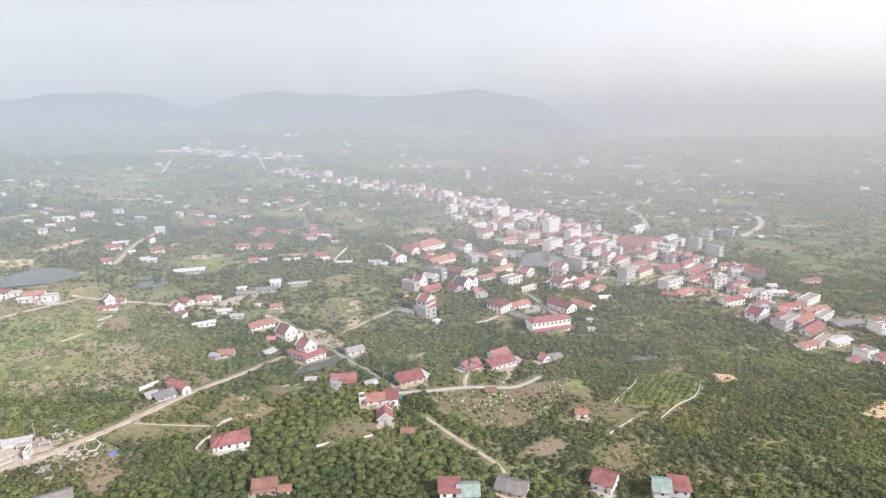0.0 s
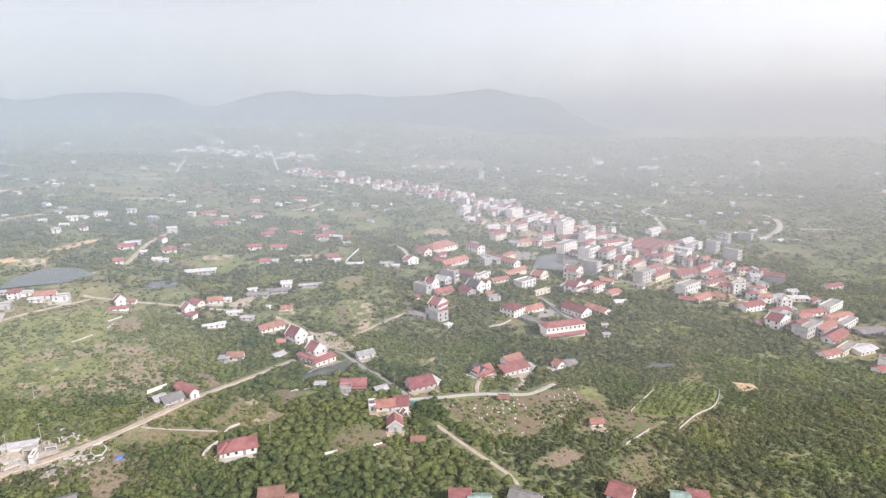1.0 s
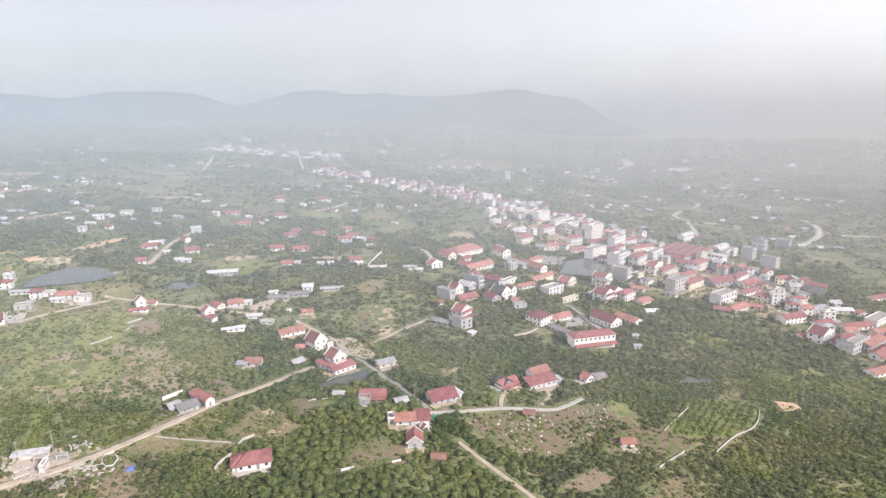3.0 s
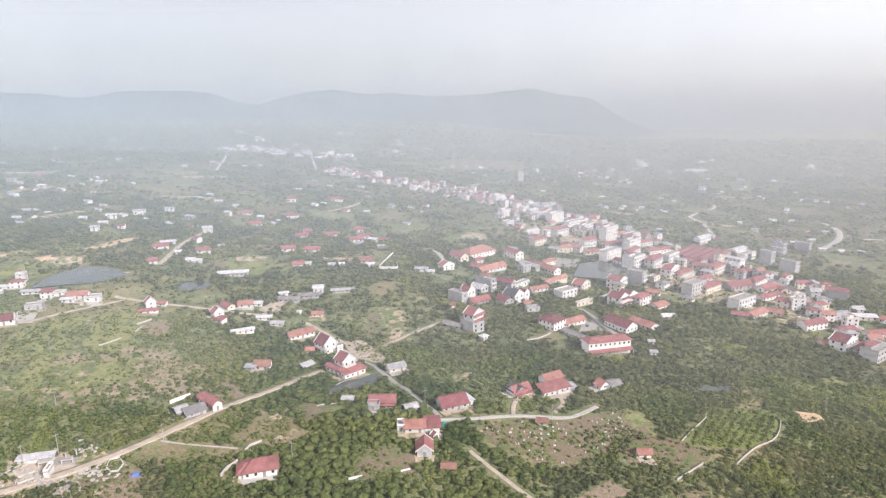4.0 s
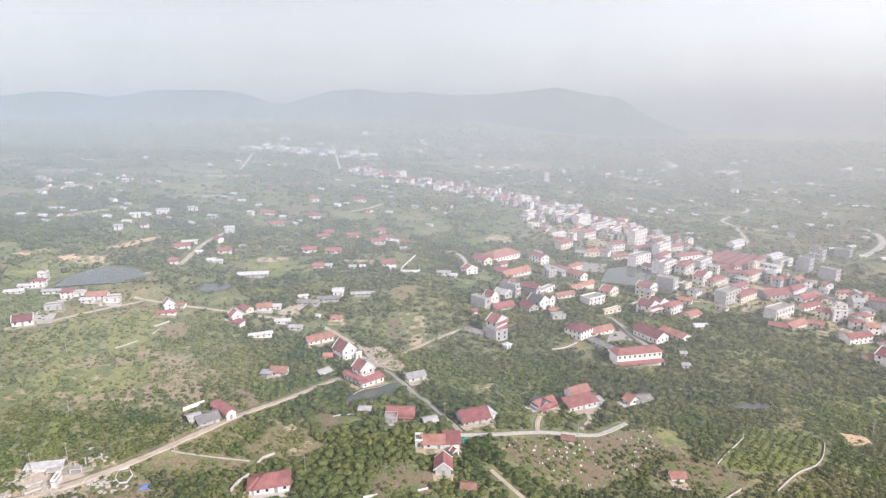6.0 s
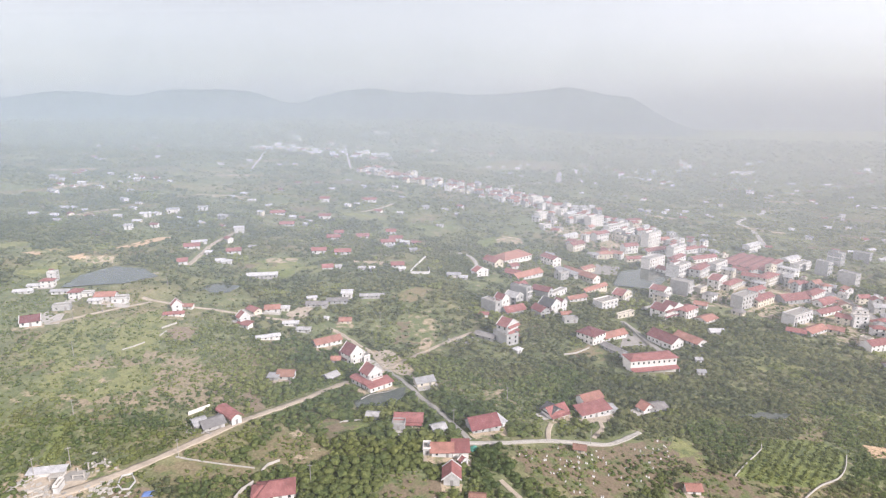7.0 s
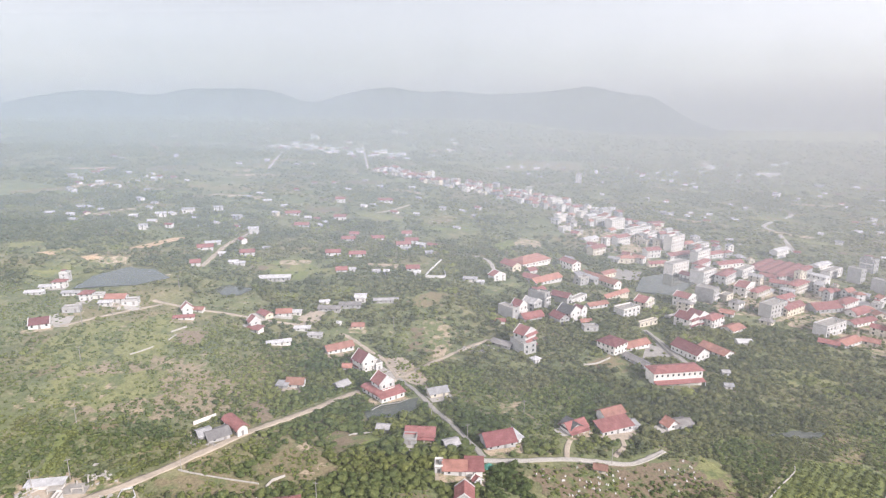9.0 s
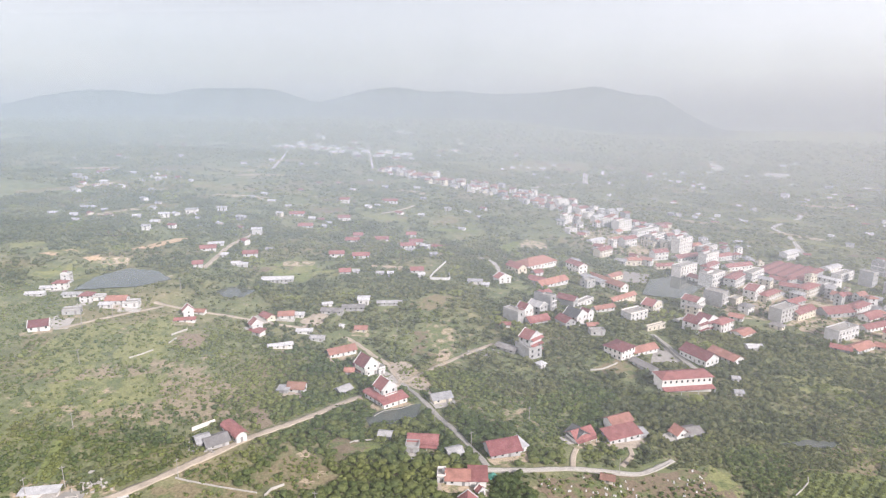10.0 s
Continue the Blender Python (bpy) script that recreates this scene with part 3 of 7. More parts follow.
plot("field_streak", [(-164.4, 289.9), (-166.2, 296.6), (-163.5, 303.0), (-158.8, 311.0), (-154.9, 307.7), (-158.1, 298.4)], WEEDY, "streak of bare pale earth on the slope", "field", planted=True, ragged=2.6, lift=0.17)
plot("field_streak", [(-71.0, 240.2), (-71.2, 245.7), (-67.6, 249.4), (-63.0, 256.0), (-59.2, 249.4), (-63.8, 244.3)], SOIL, "streak of bare pale earth on the slope", "field", planted=True, ragged=2.6, lift=0.17)
plot("field_streak", [(-173.7, 268.0), (-175.6, 273.8), (-175.5, 280.9), (-173.5, 289.3), (-169.5, 286.2), (-170.0, 276.7)], WEEDY, "streak of bare pale earth on the slope", "field", planted=True, ragged=2.6, lift=0.17)
plot("field_streak", [(-165.8, 220.5), (-167.2, 224.4), (-164.0, 227.4), (-158.9, 230.7), (-155.6, 228.6), (-159.5, 224.5)], STRAW, "streak of bare pale earth on the slope", "field", planted=True, ragged=2.6, lift=0.17)
plot("field_streak", [(-217.4, 243.5), (-220.6, 249.2), (-220.1, 255.4), (-217.7, 262.6), (-212.5, 258.9), (-213.3, 250.8)], STRAW, "streak of bare pale earth on the slope", "field", planted=True, ragged=2.6, lift=0.17)
plot("field_grave_east", [(64.1, 244.8), (75.8, 257.7), (91.4, 260.3), (100.0, 250.1), (92.9, 240.6), (78.1, 243.3), (66.8, 237.9)], SOIL, "reddish clearing beside the graves", "field", ragged=2.0)
plot("field_brown_clearing", [(-39.1, 204.5), (-38.7, 217.9), (-28.8, 222.8), (-17.9, 219.6), (-23.3, 211.1), (-31.0, 203.7)], SOIL, "brown bare clearing in the orchard", "field", ragged=2.0)
plot("field_terrace_east", [(75.5, 208.9), (82.1, 222.7), (94.1, 226.8), (94.5, 216.3), (85.7, 205.6)], STRAW, "dry terraced slope with stakes", "field", ragged=2.0)
plot("field_crop_strip", [(-159.6, 196.0), (-166.4, 209.7), (-171.9, 220.4), (-167.9, 221.1), (-161.0, 209.1), (-154.3, 196.6)], CROP, "narrow strip of yellow-green crop", "field", ragged=0.8)
plot("yard_site", [(-154.8, 168.6), (-163.1, 190.8), (-157.0, 196.7), (-142.0, 200.6), (-124.5, 201.4), (-115.3, 190.0), (-116.5, 178.2), (-132.0, 169.9)], EARTH, "trodden brown earth of a building site", "yard", planted=True, lift=0.1, ragged=2.0)

plot("field_scrub_lane", [(-33.1, 294.6), (-20.1, 316.0), (-2.8, 308.1), (5.4, 289.9), (-9.8, 277.3), (-22.5, 281.1)], WEEDY, "dry scrub and bare earth behind a house", "field", planted=True, ragged=3)
plot("field_scrub_graves", [(63.2, 265.2), (86.8, 274.6), (99.6, 250.1), (78.7, 240.2), (57.4, 241.9), (49.8, 253.0)], SOIL, "reddish bare ground with weeds", "field", planted=True, ragged=3)
plot("field_brown_strip", [(-119.7, 262.6), (-118.5, 270.0), (-104.9, 257.2), (-106.4, 250.6)], FALLOW, "narrow brown plot beside the road", "field", ragged=0.6)
plot("field_terrace_high", [(-70.8, 391.1), (-53.1, 399.2), (-42.8, 372.7), (-51.1, 350.5), (-64.7, 358.0)], WEEDY, "brown terraces with rows of young plants", "field", planted=True, ragged=2, lift=0.16)

plot("yard_crossing_north", [(-79.6, 337.7), (-73.9, 343.4), (-64.5, 337.9), (-64.8, 328.1), (-70.5, 324.7)], DIRT, "dry trodden ground above the crossing", "yard", ragged=0.8, lift=0.2)
plot("yard_crossing_south", [(-63.9, 321.4), (-60.1, 323.6), (-52.6, 317.0), (-55.2, 311.8), (-60.1, 314.2)], DIRT, "dry trodden ground below the crossing", "yard", ragged=0.8, lift=0.2)
plot("field_lane_strip", [(-54.5, 342.5), (-57.0, 359.6), (-51.9, 364.8), (-48.8, 356.6), (-49.7, 344.7)], EARTH, "bare tan strip beside the lane", "yard", ragged=0.8, lift=0.2)
plot("field_terrace_band", [(-122.5, 204.9), (-107.0, 213.8), (-86.6, 214.7), (-84.9, 208.6), (-101.3, 202.9), (-114.0, 198.3)], STRAW, "dry terrace band below the road", "field", ragged=0.8, lift=0.17)
plot("field_rubble", [(-123.8, 188.7), (-115.6, 195.0), (-104.7, 179.4), (-103.9, 167.5), (-113.4, 169.1)], FALLOW, "brown bare field beside the building site", "field", ragged=1.5)
plot("field_red_scrub", [(77.0, 224.8), (92.9, 231.5), (93.2, 215.6), (84.4, 201.6), (74.8, 205.7)], SOIL, "reddish scrubland", "field", planted=True, ragged=3)


def far_fields():
    """The patchwork of the far valley: strips of crop, stubble, meadow and bare land between the hedges."""
    rng = random.Random(12)
    kinds = ((CROP, "light green crop field"), (STRAW, "dry stubble field"), (MEADOW, "pale meadow"), (MEADOW, "pale meadow"), (SOIL, "brown ploughed field"), (EARTH, "pale bare field"))
    for _ in range(110):
        a, r = rng.uniform(-0.82, 0.6), rng.uniform(440, 1500)
        x, y = 15 + r * math.sin(a), 20 + r * math.cos(a)
        if abs(x - 130) < 190 and 380 < y < 760:
            continue
        long, wide, t = rng.uniform(12, 26) * r / 600, rng.uniform(5, 9) * r / 600, rng.uniform(-0.3, 0.5) - a
        u, v = Vector((math.cos(t), math.sin(t))), Vector((-math.sin(t), math.cos(t)))
        mat, label = rng.choice(kinds)
        c = Vector((x, y))
        plot("field_far", [c + u * long * p + v * wide * q for p, q in ((-1, -0.8), (-0.1, -1), (0.9, -0.9), (1, 0.8), (0.2, 1), (-0.9, 0.9))], mat, label + " across the valley", "field", planted=rng.random() < 0.3, ragged=2.5, lift=0.25)


far_fields()

# ---- roads and paths ----
way("road_dirt", [(-158.0, 167.2), (-146.9, 177.0), (-135.1, 190.6), (-124.7, 206.8), (-114.5, 228.4), (-106.2, 246.0), (-94.3, 266.6), (-84.6, 289.4), (-75.3, 302.3), (-67.0, 316.5)], 3.6, DIRT, "pale dirt road along the slope")
way("road_north_lane", [(-66.6, 317.4), (-81.2, 337.4), (-92.3, 345.6), (-106.3, 355.3), (-114.8, 358.8)], 2.6, DIRT, "narrow pale lane")
way("road_east_lane", [(-66.1, 319.1), (-59.2, 330.4), (-51.3, 344.6), (-39.6, 360.1), (-27.5, 374.3)], 2.6, DIRT, "narrow dirt lane")
way("road_south_lane", [(-66.6, 317.4), (-45.9, 293.1), (-30.4, 272.3), (-17.4, 255.7), (-12.3, 249.0)], 2.3, CONCRETE, "narrow concrete lane")
way("road_white_lane", [(-12.5, 247.1), (0.2, 251.1), (19.2, 259.9), (32.8, 263.9), (44.0, 267.0), (52.2, 274.8), (58.7, 282.2)], 2.2, PALE_CONCRETE, "pale concrete lane along a bank")
way("road_path_south", [(2.1, 227.6), (9.0, 221.0), (19.5, 211.6), (31.5, 200.8), (34.0, 195.7)], 1.9, DIRT, "narrow concrete path downhill", ragged=0.1)
way("road_west_lane", [(-228.4, 343.5), (-211.4, 344.8), (-200.5, 345.3), (-186.1, 349.3), (-170.8, 351.8), (-140.3, 357.9)], 2.6, DIRT, "pale lane between houses")
way("road_west_track", [(-247.4, 294.4), (-241.1, 307.1), (-233.2, 321.5), (-221.3, 341.8)], 2.2, DIRT, "pale earth track")
way("road_pond_bank", [(-261.8, 358.5), (-258.0, 372.4), (-247.0, 385.2)], 2.4, DIRT, "sandy bank beside the pond")
way("road_hill_track", [(253.5, 725.7), (263.1, 780.8), (270.4, 839.6), (266.1, 875.7), (300.4, 935.6), (335.0, 989.9), (342.3, 1038.2), (320.3, 1054.4)], 5.4, PALE_CONCRETE, "pale winding track")
way("road_bend", [(362.6, 704.3), (398.5, 750.1), (427.5, 801.8), (444.2, 852.7), (443.6, 880.3)], 7.2, PALE_CONCRETE, "pale bend of a road")
way("road_bend_east", [(412.5, 772.0), (427.9, 769.4), (448.9, 774.2), (486.7, 776.3)], 4.8, PALE_CONCRETE, "pale road across the plain")
way("road_far", [(-301.6, 944.0), (-332.8, 1023.6), (-384.8, 1161.1), (-449.0, 1326.3)], 4.2, PALE_CONCRETE, "pale road to the hills")
way("road_far_west", [(-414.7, 832.8), (-452.6, 926.1), (-508.1, 1058.8)], 3.6, PALE_CONCRETE, "pale far track")
way("road_village_street", [(259.8, 405.8), (252.7, 471.9), (245.0, 549.2), (210.1, 584.5), (173.2, 642.0), (116.6, 730.8), (38.7, 813.8), (-32.5, 864.5), (-145.8, 898.1), (-275.0, 946.1)], 8.4, CONCRETE, "grey village street")
way("road_white_bend", [(-62.2, 534.6), (-52.6, 531.4), (-46.0, 519.9), (-41.7, 501.1)], 3.6, PALE_CONCRETE, "pale bend of a lane")
way("road_school", [(66.2, 422.5), (72.7, 407.3), (80.6, 386.9), (84.3, 378.0)], 3.6, CONCRETE, "concrete drive to the school")
way("road_mid_west", [(-245.2, 416.5), (-250.8, 440.8), (-257.3, 472.5), (-258.0, 516.3)], 3.6, DIRT, "pale lane through the hamlet")
way("road_mid_track", [(-189.0, 648.3), (-177.1, 674.2), (-168.0, 715.5)], 3.6, DIRT, "pale track")
way("road_tower_track", [(-53.3, 978.7), (-14.9, 1063.2), (30.1, 1143.6), (80.8, 1212.4)], 5.4, PALE_CONCRETE, "pale far track")
way("road_hut_path", [(19.2, 260.9), (19.2, 270.2), (21.2, 277.7)], 2.4, DIRT, "earth path up to the house")
way("road_hut_path_two", [(38.0, 269.3), (42.5, 279.9), (41.0, 286.7)], 2.4, DIRT, "earth path up to the house")


def low_wall(points, high, label, mat=None):
    """A garden wall that follows the land, as one solid strip."""
    line = smooth_line(points, 3.0)
    verts, faces = [], []
    for i, c in enumerate(line):
        d = (line[min(i + 1, len(line) - 1)] - line[max(i - 1, 0)]).normalized()
        s = Vector((d.y, -d.x)) * 0.16
        z = ground_z(c.x, c.y) + ROLL(c.x, c.y)
        for q, k in ((c - s, -0.5), (c + s, -0.5), (c + s, high), (c - s, high)):
            verts.append((q.x, q.y, z + k))
    for i in range(len(line) - 1):
        a, b = i * 4, i * 4 + 4
        faces += [(a + k, a + (k + 1) % 4, b + (k + 1) % 4, b + k) for k in range(4)]
    n = len(verts)
    faces += [(3, 2, 1, 0), (n - 4, n - 3, n - 2, n - 1)]
    CLEAR.append((np.array([[q.x, q.y] for q in line]), 1.4))
    tagged(new("garden_wall", mesh("garden_wall", verts, faces, mat or PALE_CONCRETE)), label, "wall", "garden walls")


low_wall([(92.1, 260.3), (99.8, 271.3), (109.5, 284.5), (110.8, 291.4)], 0.7, "pale stone wall round a plot of young trees")
low_wall([(110.5, 247.4), (117.2, 255.3), (124.5, 262.9), (133.2, 269.4), (139.8, 278.3), (144.7, 288.8)], 0.7, "pale stone wall round a plot of young trees")
low_wall([(82.6, 231.0), (88.3, 236.8), (96.5, 244.9)], 0.8, "pale broken wall beside the orchard")
low_wall([(-194.6, 281.7), (-192.3, 287.2), (-190.5, 293.6)], 0.8, "pale wall on the grassy slope")
low_wall([(-193.9, 312.1), (-191.0, 321.9)], 0.9, "white wall beside the fallow field")
low_wall([(-189.0, 303.3), (-189.2, 310.1)], 0.9, "white wall beside the fallow field")
low_wall([(-85.8, 453.1), (-72.8, 458.6), (-75.3, 471.0)], 2.0, "white wall of a walled plot", WHITE)
low_wall([(-86.5, 455.9), (-85.8, 479.1), (-84.8, 503.7)], 1.6, "white wall of a walled plot", WHITE)
low_wall([(-11.8, 245.5), (0.3, 249.7), (19.2, 258.4), (29.5, 260.7)], 0.5, "pale retaining wall below the lane")
low_wall([(33.9, 261.9), (44.4, 265.6), (52.6, 273.4), (57.9, 279.8)], 0.6, "white retaining wall below the lane")
low_wall([(-39.7, 202.1), (-35.2, 204.4)], 0.9, "white wall stub among orchard trees", WHITE)
low_wall([(-67.6, 278.6), (-64.7, 284.3), (-58.0, 288.0), (-54.2, 292.3)], 0.5, "pale bank wall of the fish pond")
low_wall([(-68.0, 251.1), (-64.3, 257.3), (-59.4, 262.5)], 0.6, "pale wall behind the garden beds")
low_wall([(-117.6, 211.9), (-106.0, 211.9), (-86.7, 213.0)], 0.6, "long pale wall of a dry terrace")
low_wall([(-22.0, 209.6), (-18.8, 211.5)], 0.7, "white wall stub among orchard trees", WHITE)
low_wall([(-83.4, 212.1), (-82.9, 216.0), (-79.8, 219.3)], 1.0, "pale stone wall in the meadow")
low_wall([(27.1, 355.8), (33.8, 359.4), (42.0, 369.7)], 1.0, "pale wall beside the school")
low_wall([(-84.9, 195.6), (-84.8, 200.4), (-82.9, 205.1)], 1.4, "grey wall round the red-roofed house")
low_wall([(157.4, 1009.4), (166.3, 1027.7)], 2.0, "white wall in the fields", WHITE)
low_wall([(66.5, 418.1), (74.7, 394.7), (78.3, 383.5)], 1.5, "grey school wall", CONCRETE)
low_wall([(82.0, 449.6), (90.7, 459.1)], 2.6, "long white wall beside the village pond", WHITE)
low_wall([(-130.8, 239.9), (-126.5, 249.1)], 1.6, "white wall beside the sheds", WHITE)

# ---- houses ----
def boxes(name, items, mat):
    """One mesh of upright boxes: middle x, y, bottom z, then the three sizes."""
    v, f = [], []
    for x, y, z, a, b, c in items:
        n = len(v)
        v += [(x + sx * a / 2, y + sy * b / 2, z + k * c) for k in (0, 1) for sx, sy in ((-1, -1), (1, -1), (1, 1), (-1, 1))]
        f += [tuple(n + i for i in q) for q in ((3, 2, 1, 0), (4, 5, 6, 7), (0, 1, 5, 4), (1, 2, 6, 5), (2, 3, 7, 6), (3, 0, 4, 7))]
    return mesh(name, v, f, mat)


def slab(name, quads, thick, mat):
    """Sloping slabs with real thickness, each given by its four upper corners."""
    v, f = [], []
    for q in quads:
        n, k = len(v), len(q)
        v += [tuple(p) for p in q] + [(p[0], p[1], p[2] - thick) for p in q]
        f += [tuple(range(n, n + k)), tuple(range(n + 2 * k - 1, n + k - 1, -1))]
        f += [(n + i, n + k + i, n + k + (i + 1) % k, n + (i + 1) % k) for i in range(k)]
    return mesh(name, v, f, mat)


def extruded(name, outline, x0, x1, mat):
    """A solid of one cross-section (y, z), drawn out along x."""
    n = len(outline)
    v = [(x, p, q) for x in (x0, x1) for p, q in outline]
    f = [tuple(range(n - 1, -1, -1)), tuple(range(n, 2 * n))] + [(i, (i + 1) % n, n + (i + 1) % n, n + i) for i in range(n)]
    return mesh(name, v, f, mat)


def ring_wall(name, a, b, z, high, thick, mat):
    """A low wall round a flat roof, as one closed ring."""
    v = [(sx * (a - k), sy * (b - k), zz) for k in (0, thick) for zz in (z, z + high) for sx, sy in ((-1, -1), (1, -1), (1, 1), (-1, 1))]
    f = []
    for i in range(4):
        j = (i + 1) % 4
        f += [(i, j, 4 + j, 4 + i), (8 + j, 8 + i, 12 + i, 12 + j), (4 + i, 4 + j, 12 + j, 12 + i), (j, i, 8 + i, 8 + j)]
    return mesh(name, v, f, mat)


HOUSES = []
WINDOW_MESHES = {}


def window(thing, side, along, bottom, wide, high, half_w, half_d, panes):
    """A window on one wall of a house: a pale frame that stands proud, and its dark pane."""
    key = (side in "ew", wide, high)
    if key not in WINDOW_MESHES:
        a, b = (0.1, wide) if side in "ew" else (wide, 0.1)
        a2, b2 = (0.13, wide - 0.22) if side in "ew" else (wide - 0.22, 0.13)
        WINDOW_MESHES[key] = (boxes("window", [(0, 0, 0, a, b, high)], WHITE), boxes("pane", [(0, 0, 0.11, a2, b2, high - 0.22)], GLASS), boxes("window_dark", [(0, 0, 0, a, b, high)], GLASS))
    at = {"s": (along, -half_d), "n": (along, half_d), "e": (half_w, along), "w": (-half_w, along)}[side]
    me = WINDOW_MESHES[key]
    ob = part("window", me[0] if panes else me[2], thing)
    ob.location = (*at, bottom)
    if panes:
        part("pane", me[1], ob)


def apron(x, y, rot, w, d, front):
    """The trodden or paved yard before a house."""
    rng = random.Random(int(x * 13 + y * 7))
    u = Vector((math.cos(radians(rot)), math.sin(radians(rot))))
    v = Vector((-u.y, u.x))
    if front == "e":
        u, v, w, d = v, -u, d, w
    c = Vector((x, y)) - v * (d / 2 + rng.uniform(0.5, 1.5)) + u * rng.uniform(-1, 1)
    a, b = w * rng.uniform(0.5, 0.72), rng.uniform(2.2, 4.0)
    mat, label = rng.choice(((DIRT, "trodden earth yard before a house"), (EARTH, "weedy earth yard before a house"), (PALE_CONCRETE, "pale concrete yard before a house")))
    plot("yard_house", [c - u * a - v * b, c + u * a - v * b, c + u * a * 1.1 + v * b, c - u * a * 1.1 + v * b], mat, label, "yard", lift=0.22 + rng.uniform(0, 0.06), ragged=0.7)


def house(x, y, rot, w, d, h, rise, label, wall=None, tile=None, roof="gable", floors=1, sides="swe", panes=True, category="house",
          over=0.75, parapet=False, porch=0.0, tank=False, group="", balcony=False, bay=0.0, canopies=False):
    """A house whose ridge runs along its own x. h: height of the eaves; porch: depth of a lean-to roof before its long wall."""
    wall, tile = wall or WHITE, tile or RED_TILE
    front = "s"
    if roof in ("front", "fcurved"):
        front, w, d, rot, parapet = "e", d, w, rot - 90, parapet or roof == "front"
        roof = "gable" if roof == "front" else "curved"
        sides = "".join({"s": "e", "w": "s", "e": "n", "n": "w"}[k] for k in sides)
    z0 = min(ground_z(x + a, y + b) + ROLL(x + a, y + b) for a in (-w / 2, 0, w / 2) for b in (-d / 2, 0, d / 2))
    top = ground_z(x, y) + ROLL(x, y)
    thing = tagged(new(category.replace(" ", "_")), label, category, group)
    thing.matrix_world = pose(x, y, top, 0, 0, rot)
    HOUSES.append((x, y, math.hypot(w, d) / 2 * 0.78 + 0.3 + porch * 0.5))
    low = z0 - top - 1.0
    a, b = w / 2, d / 2
    v = [(-a, -b, low), (a, -b, low), (a, b, low), (-a, b, low), (-a, -b, h), (a, -b, h), (a, b, h), (-a, b, h)]
    f = [(0, 1, 5, 4), (2, 3, 7, 6), (3, 2, 1, 0)]
    if roof in ("gable", "curved"):
        v += [(-a, 0, h + rise - 0.05), (a, 0, h + rise - 0.05)]
        f += [(1, 2, 6, 9, 5), (3, 0, 4, 8, 7), (4, 5, 9, 8), (6, 7, 8, 9)]
    else:
        f += [(1, 2, 6, 5), (3, 0, 4, 7), (4, 5, 6, 7)]
    part("wall", mesh("wall", v, f, wall), thing)
    o = over
    drop = rise * o / b
    t = 0.16
    if roof == "gable":
        e = 0.05 if parapet else o
        low_e, top_e = h - drop + t, h + rise + t
        v_shape = [(-b - o, low_e), (0, top_e), (b + o, low_e), (b + o, low_e - t), (0, top_e - t), (-b - o, low_e - t)]
        part("roof", extruded("roof", v_shape[::-1], -a - e, a + e, tile), thing)
        if panes:
            part("ridge_cap", boxes("ridge_cap", [(0, 0, h + rise + t - 0.06, w + 2 * e, 0.34, 0.16)], tile), thing)
        if parapet:
            for s in (-1, 1):
                k = s * (a + 0.02)
                cop = [(-b - o, h - drop + 0.5), (0, h + rise + 0.55), (b + o, h - drop + 0.5), (b + o, h - drop), (0, h + rise + 0.05), (-b - o, h - drop)]
                part("gable_coping", extruded("gable_coping", cop[::-1], k - 0.16, k + 0.16, WHITE), thing)
    elif roof == "curved":
        arc = [(-math.cos(math.pi * i / 8), math.sin(math.pi * i / 8)) for i in range(9)]
        shell = [(p * (b + o), h + q * rise + t) for p, q in arc] + [(p * (b + o - t), h + q * (rise - t) + t) for p, q in arc[::-1]]
        part("roof", extruded("roof", shell[::-1], -a - o, a + o, tile), thing)
    elif roof == "hip":
        r = max(0.2, a - b * 0.9)
        A, B, C, D = (-a - o, -b - o, h - 0.05), (a + o, -b - o, h - 0.05), (a + o, b + o, h - 0.05), (-a - o, b + o, h - 0.05)
        E, G = (-r, 0, h + rise), (r, 0, h + rise)
        under = [(p[0], p[1], p[2] - t) for p in (A, B, C, D)]
        part("roof", mesh("roof", [A, B, C, D, E, G] + under, [(0, 1, 5, 4), (2, 3, 4, 5), (1, 2, 5), (3, 0, 4), (9, 8, 7, 6), (6, 7, 1, 0), (7, 8, 2, 1), (8, 9, 3, 2), (9, 6, 0, 3)], tile), thing)
        if panes:
            part("ridge_cap", boxes("ridge_cap", [(0, 0, h + rise - 0.08, 2 * r, 0.34, 0.16)], tile), thing)
    elif roof == "shed":
        q = [[(-a - o, -b - o, h + 0.1 + t), (a + o, -b - o, h + 0.1 + t), (a + o, b + o, h + rise + t), (-a - o, b + o, h + rise + t)]]
        part("roof", slab("roof", q, t, tile), thing)
        part("back_wall", boxes("back_wall", [(0, b - 0.1, h, w, 0.2, rise * 0.9)], wall), thing)
    else:
        part("roof", boxes("roof", [(0, 0, h + 0.004, w + 0.5, d + 0.5, 0.2)], CONCRETE), thing)
        part("parapet", ring_wall("parapet", a, b, h + 0.205, 0.8, 0.16, wall), thing)
        if rise > 0.5:
            room = part("stair_tower", boxes("stair_tower", [(-a * 0.35, b * 0.3, h + 0.2, w * 0.5, d * 0.32, rise)], wall), thing)
            part("cover", slab("cover", [[(-a * 0.9, b * 0.3 - d * 0.2, h + rise + 0.35), (a * 0.25, b * 0.3 - d * 0.2, h + rise + 0.35), (a * 0.25, b * 0.3 + d * 0.2, h + rise + 0.7), (-a * 0.9, b * 0.3 + d * 0.2, h + rise + 0.7)]], 0.12, tile), room)
